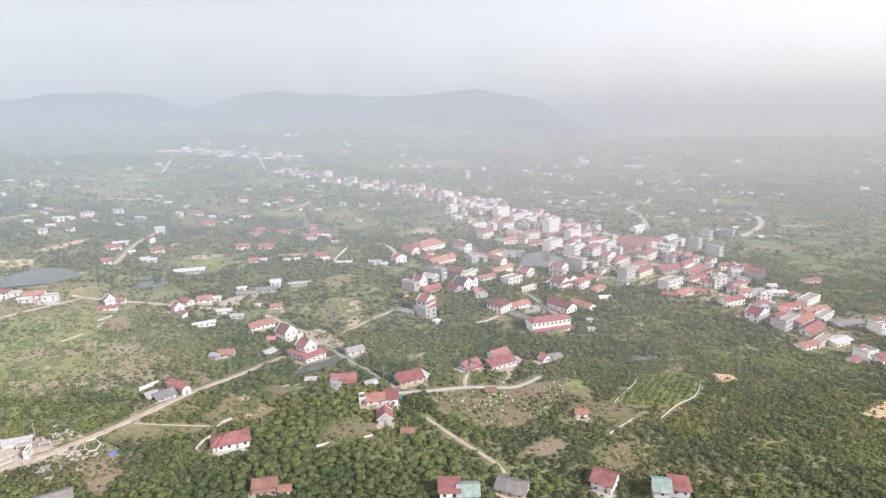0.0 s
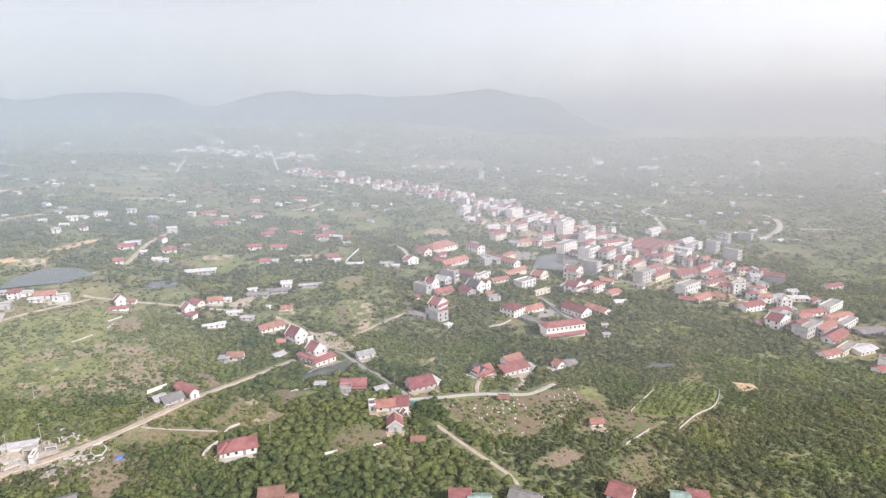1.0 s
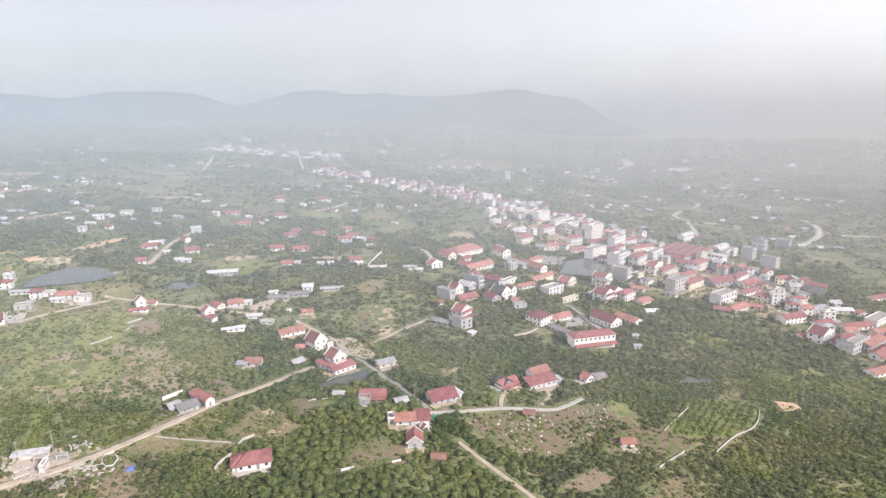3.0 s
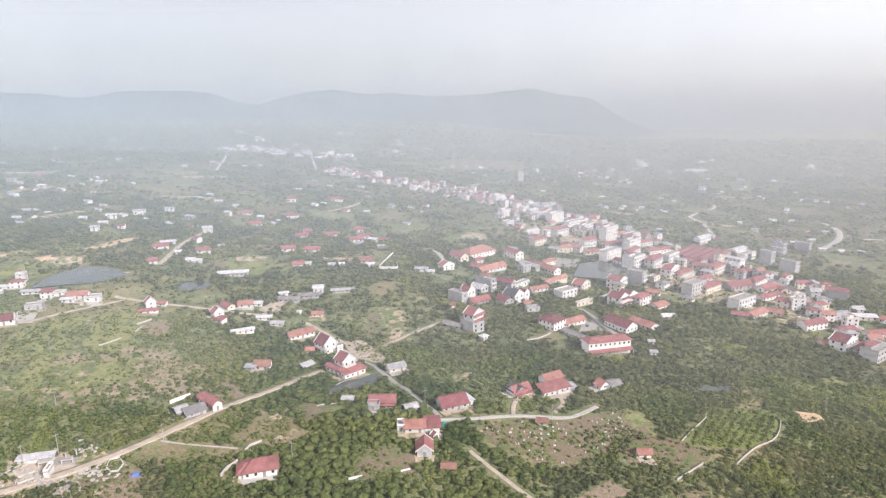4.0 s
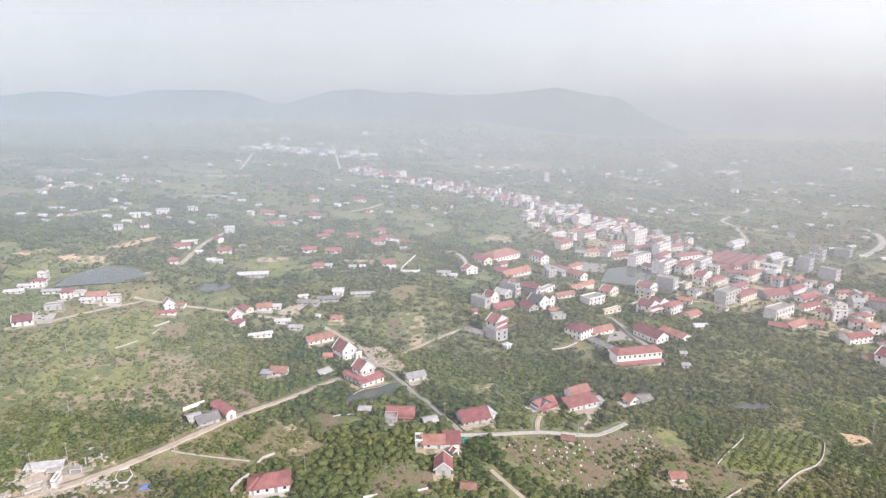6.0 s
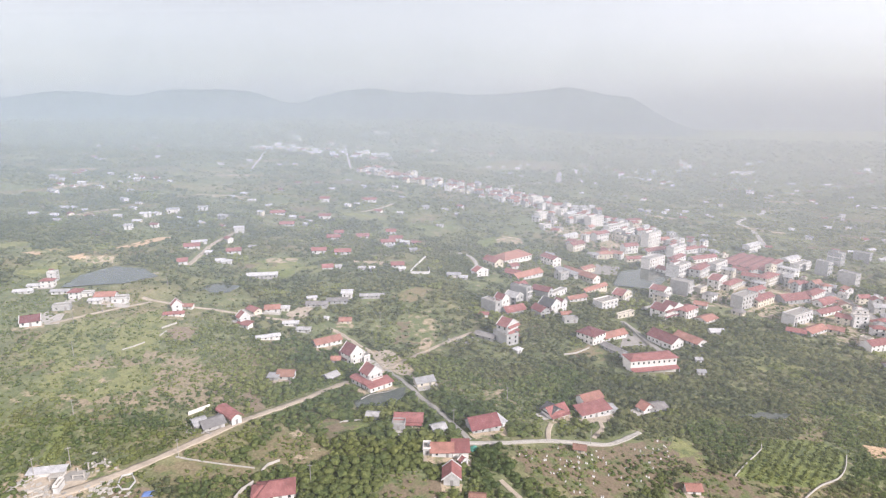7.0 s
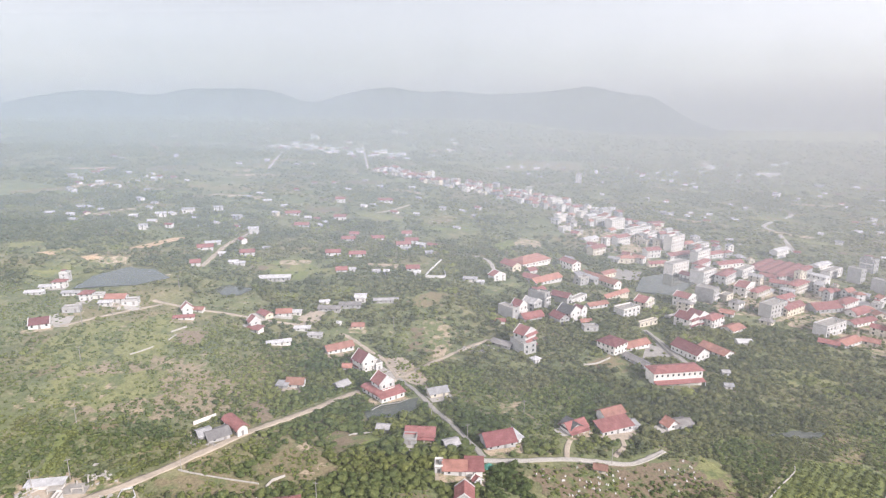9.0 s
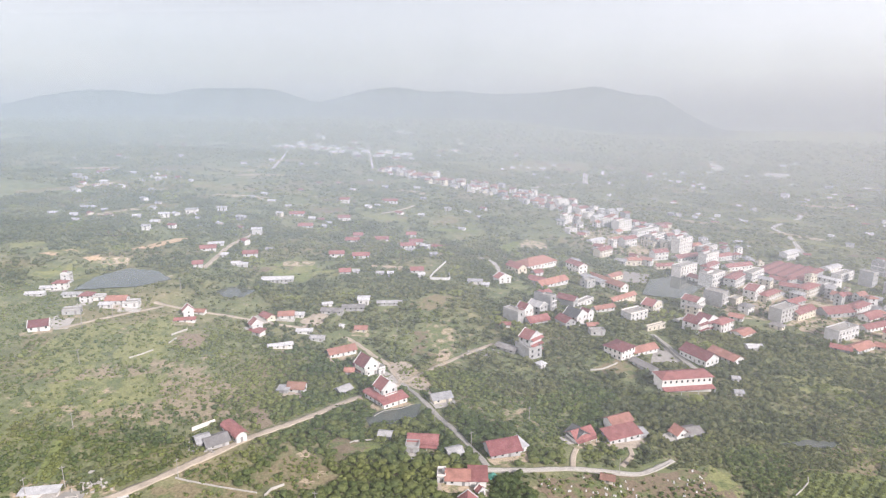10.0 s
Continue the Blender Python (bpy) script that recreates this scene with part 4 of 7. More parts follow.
    if tank:
        tz = h + (0.2 if roof == "flat" else rise + 0.1)
        ring = [(math.cos(i * math.pi / 4) * 0.6, math.sin(i * math.pi / 4) * 0.6) for i in range(8)]
        tv = [(a * 0.5 + p, -b * 0.2 + r, tz + k) for k in (0, 1.5) for p, r in ring]
        tf = [(i, (i + 1) % 8, 8 + (i + 1) % 8, 8 + i) for i in range(8)] + [tuple(range(8, 16))]
        part("water_tank", mesh("water_tank", tv, tf, TANK), thing, "steel water tank")
    if porch:
        q = [[(-a - 0.3, -b - porch, min(2.5, h * 0.6)), (a + 0.3, -b - porch, min(2.5, h * 0.6)), (a + 0.3, -b, min(3.3, h * 0.8)), (-a - 0.3, -b, min(3.3, h * 0.8))]]
        part("porch_roof", slab("porch_roof", q, 0.14, tile), thing)
        for k in (-a, -a / 3, a / 3, a):
            part("post", boxes("post", [(k, -b - porch + 0.25, low, 0.22, 0.22, min(2.45, h * 0.6) - low)], wall), thing)
    if panes and category == "house":
        apron(x, y, rot, w, d, front)
    per = h / floors

    def before(off, z, long, deep, high):
        """A box that stands before the front wall."""
        return (0, -b - off, z, long, deep, high) if front == "s" else (a + off, 0, z, deep, long, high)

    long = (w if front == "s" else d) * 0.86
    if balcony and floors > 1:
        for fl in range(1, floors):
            deck = part("balcony", boxes("balcony", [before(0.6, fl * per - 0.18, long, 1.2, 0.18)], WHITE), thing)
            part("rail", boxes("rail", [before(1.14, fl * per, long, 0.1, 0.85)], WHITE), deck)
        for k in (-0.5, 0, 0.5):
            at = before(1.05, low, 0.24, 0.24, h - low - 0.1)
            post = boxes("column", [(at[0] + (k * long if front == "s" else 0), at[1] + (k * long if front == "e" else 0), *at[2:])], WHITE)
            part("column", post, thing)
    if canopies:
        for fl in range(floors):
            z = (fl + 1) * per - 0.1
            v = [(k * long * 0.56, -b - 1.9, z - 0.75) for k in (-1, 1)] + [(k * long * 0.56, -b, z) for k in (1, -1)]
            if front == "e":
                v = [(a - b - q[1], q[0], q[2]) for q in v]
            part("canopy", slab("canopy", [v], 0.14, tile), thing)
    for fl in range(floors):
        base = fl * per + per * 0.32
        for side in sides:
            length, depth = (w, d) if side in "ns" else (d, w)
            n = max(1, int((length - 0.6) / (bay or (2.8 if panes else 3.6))))
            for i in range(n):
                at = (i + 0.5) * length / n - length / 2
                if fl == 0 and side == front and i == n // 2:
                    me = boxes("door", [(at, -b, 0, 1.1, 0.12, 2.1) if side == "s" else (a, at, 0, 0.12, 1.1, 2.1)], FIBRO)
                    part("door", me, thing)
                    continue
                window(thing, side, at, base, 1.2, min(1.5, per * 0.48), a, b, panes)
    return thing


HOUSES.append((-9.8, 243.6, 2.6))


def facing(rot):
    """The walls of a house so turned that look south over the valley, where windows show."""
    a = radians(rot)
    out = ""
    for side, (nx, ny) in (("s", (0, -1)), ("n", (0, 1)), ("e", (1, 0)), ("w", (-1, 0))):
        if nx * math.sin(a) + ny * math.cos(a) < -0.12:
            out += side
    return out


# The houses round the crossing
house(-110.6, 291.2, 8, 7.8, 5.7, 2.7, 1.8, "small white house with brown tiled roof", tile=BROWN_TILE, sides="se")
house(-115.5, 287.4, 8, 4.7, 4.0, 1.8, 0.4, "grey lean-to beside the small house", tile=TIN, wall=GREY_WALL, roof="shed", sides="s", category="shed")
house(-39.3, 257.1, 8, 11.2, 6.5, 2.7, 1.9, "white house with faded red roof", tile=RED_TILE, sides="se", porch=1.8)
house(-42.3, 251.8, 8, 5.3, 4.7, 2.4, 0.5, "grey flat-roofed kitchen beside the white house", wall=GREY_WALL, roof="flat", sides="s")
house(-57.4, 264.1, 5, 4.7, 3.8, 2.0, 0.8, "grey garden hut near the village", tile=TIN, wall=GREY_WALL, sides="s", category="shed")
house(-4.7, 214.7, 5, 4.7, 3.5, 2.0, 0.8, "small white hut with tan tiled roof", tile=BROWN_TILE, sides="s", category="shed")
house(-72.7, 201.8, 24, 11.8, 8.3, 2.7, 2.7, "low house with red hipped roof in the orchard", roof="hip", sides="se")
house(-76.8, 199.8, 24, 5.9, 6.5, 2.4, 1.9, "red-roofed side wing of the orchard house", roof="hip", sides="s")
house(-51.8, 177.2, 12, 7.7, 5.4, 2.5, 1.5, "house with brown tiled roof and sheet porch", tile=BROWN_TILE, sides="se", porch=2.0)
house(-44.4, 175.8, 12, 3.5, 3.5, 2.0, 0.8, "little shed with brown roof", tile=BROWN_TILE, sides="s", category="shed")
house(13.2, 178.2, 3, 6.6, 6.6, 5.4, 1.3, "house with faded red sheet roof", tile=RED_TILE, floors=2, roof="shed", sides="se", category="shed")
house(19.8, 178.2, 3, 7.0, 7.7, 5.4, 1.7, "house with grey-green sheet roof", tile=BLUE_TIN, floors=2, sides="se")
house(36.3, 186.3, -20, 10.6, 7.7, 2.5, 2.1, "low house with pale brown roof beside the path", tile=FIBRO, wall=CREAM, sides="se")
house(71.8, 194.1, -32, 7.7, 9.4, 3.7, 2.3, "white house with faded red gable roof", tile=RED_TILE, floors=2, sides="se")
house(91.2, 189.6, -10, 5.5, 8.8, 5.4, 2.1, "white house with steep grey-green roof", tile=BLUE_TIN, floors=2, sides="se")
house(98.3, 190.9, -10, 6.6, 7.7, 4.9, 0.8, "white house with red roof edge and flat top", floors=2, roof="shed", tile=RED_TILE, sides="se", category="shed")
house(-117.9, 158.5, 35, 15.3, 8.3, 3.4, 1.7, "long shed with dark brown sheet roof", tile=FIBRO, wall=GREY_WALL, sides="s", category="shed")
house(72.9, 245.6, 8, 5.0, 3.9, 2.0, 1.1, "small house with orange roof among trees", tile=ORANGE_TILE, sides="s")
house(31.7, 256.9, -4, 4.2, 3.0, 2.2, 0.9, "small brown-roofed graveyard shrine", tile=BROWN_TILE, wall=CREAM, sides="s", category="shrine")
house(125.2, 422.5, 10, 8.3, 5.9, 2.4, 1.1, "pale open shed near the village", tile=WHITE_TIN, sides="s", category="shed")
house(102.9, 371.2, 6, 3.2, 2.8, 2.0, 0.6, "small pale hut below the school", sides="s", tile=TIN, category="shed")
house(100.5, 354.3, 6, 3.6, 2.8, 2.0, 0.7, "small white hut below the school", sides="s", tile=TIN, category="shed")

# The lanes, the white houses at the crossing and the school
house(-88.0, 325.2, 55, 8.3, 9.5, 6.0, 3.8, "white two-storey village house with maroon gable roof and balconies", tile=DARK_TILE, roof="front", floors=2, sides="sw", balcony=True)
house(-81.4, 327.0, 50, 4.0, 5, 3.2, 0, "white one-storey village house with flat roof", roof="flat", sides="se")
house(-92.0, 326.6, -32, 8.4, 6, 1.9, 1.6, "grey one-storey village shed with maroon gable roof", wall=GREY_WALL, tile=DARK_TILE, sides="se", category="shed")
house(-68.3, 296.9, 51, 7.6, 8, 6.9, 3.2, "white two-storey village house with faded red gable roof and balconies", roof="front", floors=2, sides="sw", balcony=True)
house(-108.4, 340.2, 44, 15.3, 6.5, 2.6, 1.8, "white one-storey village house with orange-red gable roof", tile=ORANGE_TILE, sides="se")
house(-95.9, 321.4, 11, 4.3, 4, 1.9, 1.1, "grey one-storey village shed with orange-red gable roof", wall=GREY_WALL, tile=ORANGE_TILE, sides="se", category="shed")
house(-90.3, 299.0, 58, 6.3, 5, 2.1, 1.2, "grey one-storey village shed with grey sheet gable roof", wall=GREY_WALL, tile=TIN, sides="sw", category="shed")
house(-42.3, 300.9, 33, 8.9, 6, 2.6, 1.4, "cream one-storey village house with grey sheet gable roof", wall=CREAM, tile=TIN, sides="se")
house(-8.6, 260.9, 31, 12.2, 9, 2.6, 2.9, "grey one-storey village house with maroon gable roof", wall=GREY_WALL, tile=DARK_TILE, sides="se")
house(-2.7, 265.5, 48, 4.5, 6, 1.9, 1.2, "white one-storey village shed with pale sheet lean-to roof", tile=WHITE_TIN, roof="shed", sides="se", category="shed")
house(-21.4, 237.6, 11, 8.0, 6.5, 2.6, 1.8, "white one-storey village house with orange-red gable roof", tile=ORANGE_TILE, sides="se")
house(-14.4, 238.9, 11, 5.9, 6.5, 2.6, 1.4, "white one-storey village house with faded red lean-to roof", roof="shed", sides="se")
house(-27.1, 236.6, 11, 3.0, 5, 2.6, 0, "white one-storey village house with flat roof and water tank", roof="flat", sides="se", tank=True)
house(-15.2, 223.4, 9, 5.7, 8, 2.6, 2.3, "grey one-storey village house with faded red gable roof", wall=GREY_WALL, roof="front", sides="sw")
house(-12.3, 232.8, 42, 2.3, 2.6, 2.0, 0.9, "white one-storey roadside shrine with faded red gable roof", roof="front", sides="sw", category="shrine")
house(-26.0, 253.3, 34, 5.2, 4.5, 1.9, 0.9, "white one-storey village shed with grey sheet gable roof", tile=TIN, sides="se", category="shed")
house(20.7, 283.7, -48, 6.3, 7.5, 2.6, 2.1, "grey one-storey village house with dark sheet gable roof", wall=GREY_WALL, tile=DARK_SHEET, sides="se")
house(21.7, 283.8, 40, 9.6, 6.5, 2.6, 2.2, "white one-storey village house with faded red gable roof and porch", sides="se", porch=1.8)
house(37.8, 299.7, 37, 10.7, 6, 4.6, 1.7, "white two-storey village house with orange-red gable roof", tile=ORANGE_TILE, floors=2, sides="se")
house(38.8, 290.8, 34, 15.7, 6, 2.6, 1.9, "white one-storey village house with faded red lean-to roof", roof="shed", sides="se")
house(44.9, 295.8, 42, 8.0, 6, 1.9, 1.0, "grey one-storey village shed with grey sheet gable roof", wall=GREY_WALL, tile=TIN, sides="se", category="shed")
house(63.8, 302.9, -50, 4.0, 6, 2.6, 2.2, "white one-storey village house with orange-red gable roof", tile=ORANGE_TILE, sides="se")
house(69.0, 307.0, 28, 8.7, 6, 1.9, 1.0, "grey one-storey village shed with dark sheet gable roof", wall=GREY_WALL, tile=FIBRO, sides="se", category="shed")
house(73.0, 352.3, 21, 27.0, 9, 7.6, 1.7, "white two-storey school block with faded red hipped roof", roof="hip", floors=2, sides="se", porch=3.4, category="school")
house(43.5, 381.9, 52, 12.8, 12, 5.9, 1.5, "white two-storey school block with maroon hipped roof", tile=DARK_TILE, roof="hip", floors=2, sides="sw", category="school")
house(57.0, 390.9, 39, 17.4, 6.5, 2.6, 1.9, "white one-storey school block with orange-red gable roof", tile=ORANGE_TILE, sides="se", category="school")
house(55.9, 368.9, -50, 15.8, 5, 2.5, 0.9, "grey one-storey school block with dark sheet gable roof", wall=GREY_WALL, tile=FIBRO, sides="se", category="school")
house(88.1, 391.6, -50, 18.0, 10.5, 4.5, 3.2, "white one-storey school block with maroon gable roof", tile=DARK_TILE, sides="se", category="school")
house(104.4, 400.5, -50, 17.1, 9, 2.8, 2.1, "white one-storey school block with orange-red gable roof", tile=ORANGE_TILE, sides="se", category="school")
house(-113.6, 242.9, 58, 4.3, 12, 2.6, 1.9, "white one-storey village barn with faded red curved roof", roof="fcurved", sides="sw", category="barn")
house(-117.3, 235.7, 48, 8.0, 7.5, 1.9, 1.4, "grey one-storey village shed with dark sheet gable roof", wall=GREY_WALL, tile=FIBRO, sides="se", category="shed")
house(-122.4, 234.6, 48, 4.4, 6, 1.9, 1.0, "grey one-storey village shed with grey sheet gable roof", wall=GREY_WALL, tile=TIN, sides="se", category="shed")
house(-71.3, 293.3, -35, 13.3, 4.5, 2.6, 1.2, "low veranda hall with rounded red roof beside a villa", roof="curved", sides="se")
house(-63.0, 292.1, 49, 12.4, 5, 2.6, 1.3, "veranda with red lean-to roof above a fish pond", roof="shed", sides="sw")

# West of the crossing
house(-161.7, 342.9, -42, 6.7, 6.0, 4.1, 2.6, "white two-storey house with red gable roof", floors=2, parapet=True, sides="se")
house(-158.5, 338.1, -10, 8.2, 4.8, 1.8, 0.9, "red-roofed front porch hall", roof="shed", sides="s", category="shed")
house(-163.3, 359.1, -30, 8.7, 5.3, 2.2, 1.4, "low house with dull red roof", sides="se", wall=CREAM)
house(-154.7, 366.5, 22, 8.7, 5.8, 2.4, 1.6, "low house with orange roof", tile=ORANGE_TILE, sides="se")
house(-149.1, 371.0, 10, 6.8, 3.9, 2.0, 0.9, "white annexe with pale roof", tile=WHITE_TIN, sides="s", category="shed")
house(-140.1, 330.7, 32, 12.5, 3.4, 2.0, 0.7, "long white outbuilding with pale roof", tile=WHITE_TIN, sides="s", category="shed")
house(-136.5, 353.5, 18, 8.7, 3.9, 2.0, 0.7, "long shed with pale roof", tile=WHITE_TIN, sides="s", category="shed")
house(-126.5, 349.5, 10, 7.7, 4.3, 2.0, 0.7, "shed with grey-green sheet roof", tile=TIN, sides="s", category="shed")
house(-201.2, 337.2, -48, 5.9, 5.4, 4.4, 2.6, "white two-storey house with red gable roof", floors=2, parapet=True, sides="se")
house(-198.4, 330.5, 24, 10.7, 3.3, 1.8, 0.7, "long low front building of the white house", sides="s", tile=RED_TILE)
house(-198.4, 344.3, 8, 5.8, 3.9, 1.8, 0.9, "low annexe with orange roof", tile=ORANGE_TILE, sides="s", category="shed")
house(-255.5, 290.7, 38, 9.7, 7.2, 3.0, 2.2, "white hall with maroon gable roof", tile=DARK_TILE, parapet=True, sides="se")
house(-256.7, 312.9, 30, 8.7, 5.8, 2.4, 0.5, "grey low building with white front", wall=GREY_WALL, roof="flat", sides="se")
house(-261.4, 328.9, 20, 6.3, 6.3, 4.3, 1.7, "white two-storey house with red hipped roof", floors=2, roof="hip", sides="se")
house(-257.7, 332.7, 17, 7.7, 4.8, 2.0, 0.4, "white flat-roofed annexe beside the house", roof="flat", sides="se", category="shed")
house(-244.3, 332.8, 18, 10.7, 6.8, 2.5, 1.6, "low house with orange-red roof", tile=ORANGE_TILE, sides="se")
house(-235.6, 333.5, 24, 8.7, 5.8, 2.4, 0.5, "white low house with flat roof", roof="flat", sides="se")
house(-246.1, 326.6, 20, 6.8, 4.8, 2.0, 0.7, "white shed near the village", tile=WHITE_TIN, sides="s", category="shed")
house(-297.0, 346.0, 20, 7.2, 5.4, 4.6, 1.1, "white house with pink roof", floors=2, roof="hip", sides="se")
house(-305.5, 358.9, 24, 5.4, 5.4, 5.6, 1.3, "tall white house with flat roof", floors=3, roof="flat", sides="se", tank=True)
house(-302.8, 342.7, 26, 8.7, 3.9, 2.0, 0.7, "long white shed near the village", tile=WHITE_TIN, sides="s", category="shed")
house(-298.5, 329.2, 26, 9.7, 3.9, 2.0, 0.7, "long white shed near the village", tile=WHITE_TIN, sides="s", category="shed")
house(-277.3, 334.4, 20, 9.7, 3.9, 2.0, 0.7, "long grey shed beside the pond", tile=TIN, sides="s", category="shed")
house(-189.8, 422.2, 20, 21.1, 7.5, 2.8, 1.1, "long warehouse with pale sheet roof", tile=WHITE_TIN, wall=GREY_WALL, sides="s", category="barn")
house(-132.0, 384.3, 8, 13.5, 5.8, 2.2, 1.1, "dark long stable with grey roof", tile=FIBRO, wall=GREY_WALL, sides="s", category="barn")
house(-121.3, 393.1, 16, 13.5, 5.8, 2.2, 1.1, "dark long stable with grey roof", tile=FIBRO, wall=GREY_WALL, sides="s", category="barn")
house(-117.7, 402.8, 14, 6.8, 5.8, 3.0, 2.0, "barn with white curved roof", tile=WHITE_TIN, roof="curved", sides="s", category="barn")
house(-101.1, 405.6, 16, 15.5, 4.3, 2.0, 0.7, "long shed with grey sheet roof", tile=TIN, wall=GREY_WALL, sides="s", category="shed")
house(-107.4, 369.5, 12, 6.8, 4.8, 2.0, 1.2, "small house with tan roof", tile=ORANGE_TILE, wall=CREAM, sides="se")
house(-139.4, 393.0, 27, 5.8, 3.9, 1.8, 0.5, "pale shed near the village", tile=WHITE_TIN, sides="s", category="shed")
house(-119.7, 369.1, 2, 2.5, 2.3, 1.5, 0.5, "white hut near the village", sides="s", tile=WHITE_TIN, category="shed")
for cx, cy, rot, w, d, h, tile, label in (
    (-151.1, 452.7, 8, 11, 7, 3.4, RED_TILE, "low house with dark red roof"), (-143.0, 454.4, 8, 6, 5, 3.4, TIN, "grey annexe"),
    (-114.8, 450.7, 5, 5, 5, 5.5, WHITE_TIN, "small white house"), (-124.0, 454.0, 5, 7, 4, 2.8, TIN, "low grey shed"),
    (-99.0, 466.3, 6, 13, 8, 4.2, RED_TILE, "house with red roof and white gable"), (-93.0, 456.8, 6, 6, 5, 4.4, WHITE_TIN, "white house front"),
    (-53.8, 462.5, -8, 14, 8, 4.0, TIN, "grey building with open frame"), (-46.0, 460.9, -8, 7, 5, 3.0, WHITE_TIN, "white low shed"),
    (-249.4, 416.1, 18, 9, 7, 4.6, RED_TILE, "house with red roof and white walls"), (-245.5, 444.4, 10, 6, 5, 5.0, WHITE_TIN, "small white house"),
    (-264.4, 451.3, 18, 16, 8, 4.2, RED_TILE, "low red-roofed house in the hamlet"), (-266.6, 465.3, 18, 16, 5, 3.4, WHITE_TIN, "long white-roofed building"),
    (-232.5, 458.8, 12, 15, 8, 4.6, RED_TILE, "house with red roof and white gable"), (-226.1, 436.6, 6, 10, 5, 3.4, WHITE_TIN, "white low house"),
    (-231.0, 436.2, 6, 9, 5, 3.4, WHITE_TIN, "white low house"), (-256.2, 510.9, 6, 11, 9, 8.0, WHITE_TIN, "tall white house"),
    (-339.0, 537.9, 4, 14, 10, 8.0, TIN, "large white house with pale roof"), (-172.2, 487.8, 6, 16, 9, 5.0, RED_TILE, "house with pink-red roof"),
    (-152.5, 491.0, 4, 18, 8, 4.2, RED_TILE, "long house with dull red roof"), (-125.6, 533.4, 10, 17, 9, 5.0, RED_TILE, "red-roofed house"),
    (-122.4, 549.4, 4, 16, 8, 5.0, RED_TILE, "red-roofed house with white end"), (-133.5, 572.8, 4, 12, 8, 5.0, RED_TILE, "red-roofed house"),
    (-175.5, 531.1, 4, 16, 7, 4.0, RED_TILE, "long red-roofed house"), (-176.7, 548.2, 4, 11, 7, 4.0, RED_TILE, "red-roofed house"),
    (-153.6, 546.6, 4, 16, 6, 3.4, RED_TILE, "low dull-roofed house"), (-210.7, 599.3, 2, 16, 10, 6.5, RED_TILE, "house with red roof and pink walls"),
    (-257.8, 591.1, 2, 20, 8, 4.0, RED_TILE, "low red-roofed house"), (-231.0, 554.4, 2, 18, 8, 4.0, RED_TILE, "low dull red-roofed house"),
    (-196.8, 705.7, 0, 24, 10, 5.0, RED_TILE, "low red-roofed house"), (-240.0, 674.2, 0, 14, 10, 7.0, RED_TILE, "house with tan walls"),
):
    w, d, h, rot = w * 0.7, d * 0.74, h * 0.6, rot + 13
    house(cx, cy, rot, w, d, h, 1.8 if tile is RED_TILE else 0.9, f"{label} among trees and fields", tile=tile, sides=facing(rot), panes=False, floors=2 if h > 5.2 else 1)

# The village: villas on its near edge, the pond, the market, its eastern end, the far street
house(-19.9, 411.3, 53, 6.6, 13, 6.5, 0, "grey two-storey village house with flat roof and water tank", wall=GREY_WALL, roof="flat", floors=2, sides="s", tank=True, panes=False)
house(-13.7, 415.4, 57, 7.9, 7.5, 7.4, 3.2, "white two-storey village house with maroon gable roof and balconies", tile=DARK_TILE, roof="front", floors=2, sides="sw", balcony=True, panes=False)
house(-5.6, 413.7, 39, 15.0, 6, 2.6, 1.8, "white one-storey village house with faded red gable roof and porch", sides="se", porch=1.8, panes=False)
house(-6.2, 428.8, 58, 8.6, 10, 6.0, 2.4, "grey two-storey village house with grey sheet gable roof", wall=GREY_WALL, tile=TIN, roof="front", floors=2, sides="sw", panes=False)
house(-2.2, 440.6, 57, 6.1, 14, 9.4, 1.6, "grey three-storey village house with flat roof and balconies", wall=GREY_WALL, roof="flat", floors=3, sides="s", balcony=True, panes=False)
house(13.0, 452.5, -26, 12.6, 7.5, 5.9, 2.3, "grey two-storey village house with maroon gable roof", wall=GREY_WALL, tile=DARK_TILE, floors=2, sides="e", panes=False)
house(-0.4, 495.8, 50, 28.9, 9, 2.8, 2.6, "white one-storey village house with orange-red gable roof", tile=ORANGE_TILE, sides="se", panes=False)
house(-10.7, 494.3, -26, 12.8, 8, 2.8, 2.3, "white one-storey village house with faded red gable roof", sides="se", panes=False)
house(-15.6, 543.1, 50, 33.3, 17, 3.6, 4.4, "white one-storey village house with orange-red hipped roof", tile=ORANGE_TILE, roof="hip", sides="se", panes=False)
house(-29.1, 515.8, -45, 15.6, 9, 4.4, 2.8, "cream one-storey village house with faded red gable roof", wall=CREAM, sides="se", panes=False)
house(-36.0, 478.7, 42, 10.6, 8, 4.1, 2.6, "white two-storey village house with faded red gable roof", roof="front", floors=2, sides="se", panes=False)
house(18.3, 423.4, 55, 10.9, 11, 5.9, 3.6, "white two-storey village house with dark sheet gable roof and balconies", tile=DARK_SHEET, roof="front", floors=2, sides="sw", balcony=True, panes=False)
house(25.3, 429.8, 58, 7.3, 7, 5.6, 2.6, "white two-storey village house with maroon gable roof", tile=DARK_TILE, roof="front", floors=2, sides="sw", panes=False)
house(12.6, 415.3, -50, 10.1, 8, 4.2, 2.4, "grey two-storey village house with maroon gable roof", wall=GREY_WALL, tile=DARK_TILE, floors=2, sides="e", panes=False)
house(31.7, 408.9, 20, 9.2, 5, 2.6, 0, "grey one-storey village house with flat roof", wall=GREY_WALL, tile=TIN, roof="flat", sides="se", panes=False)
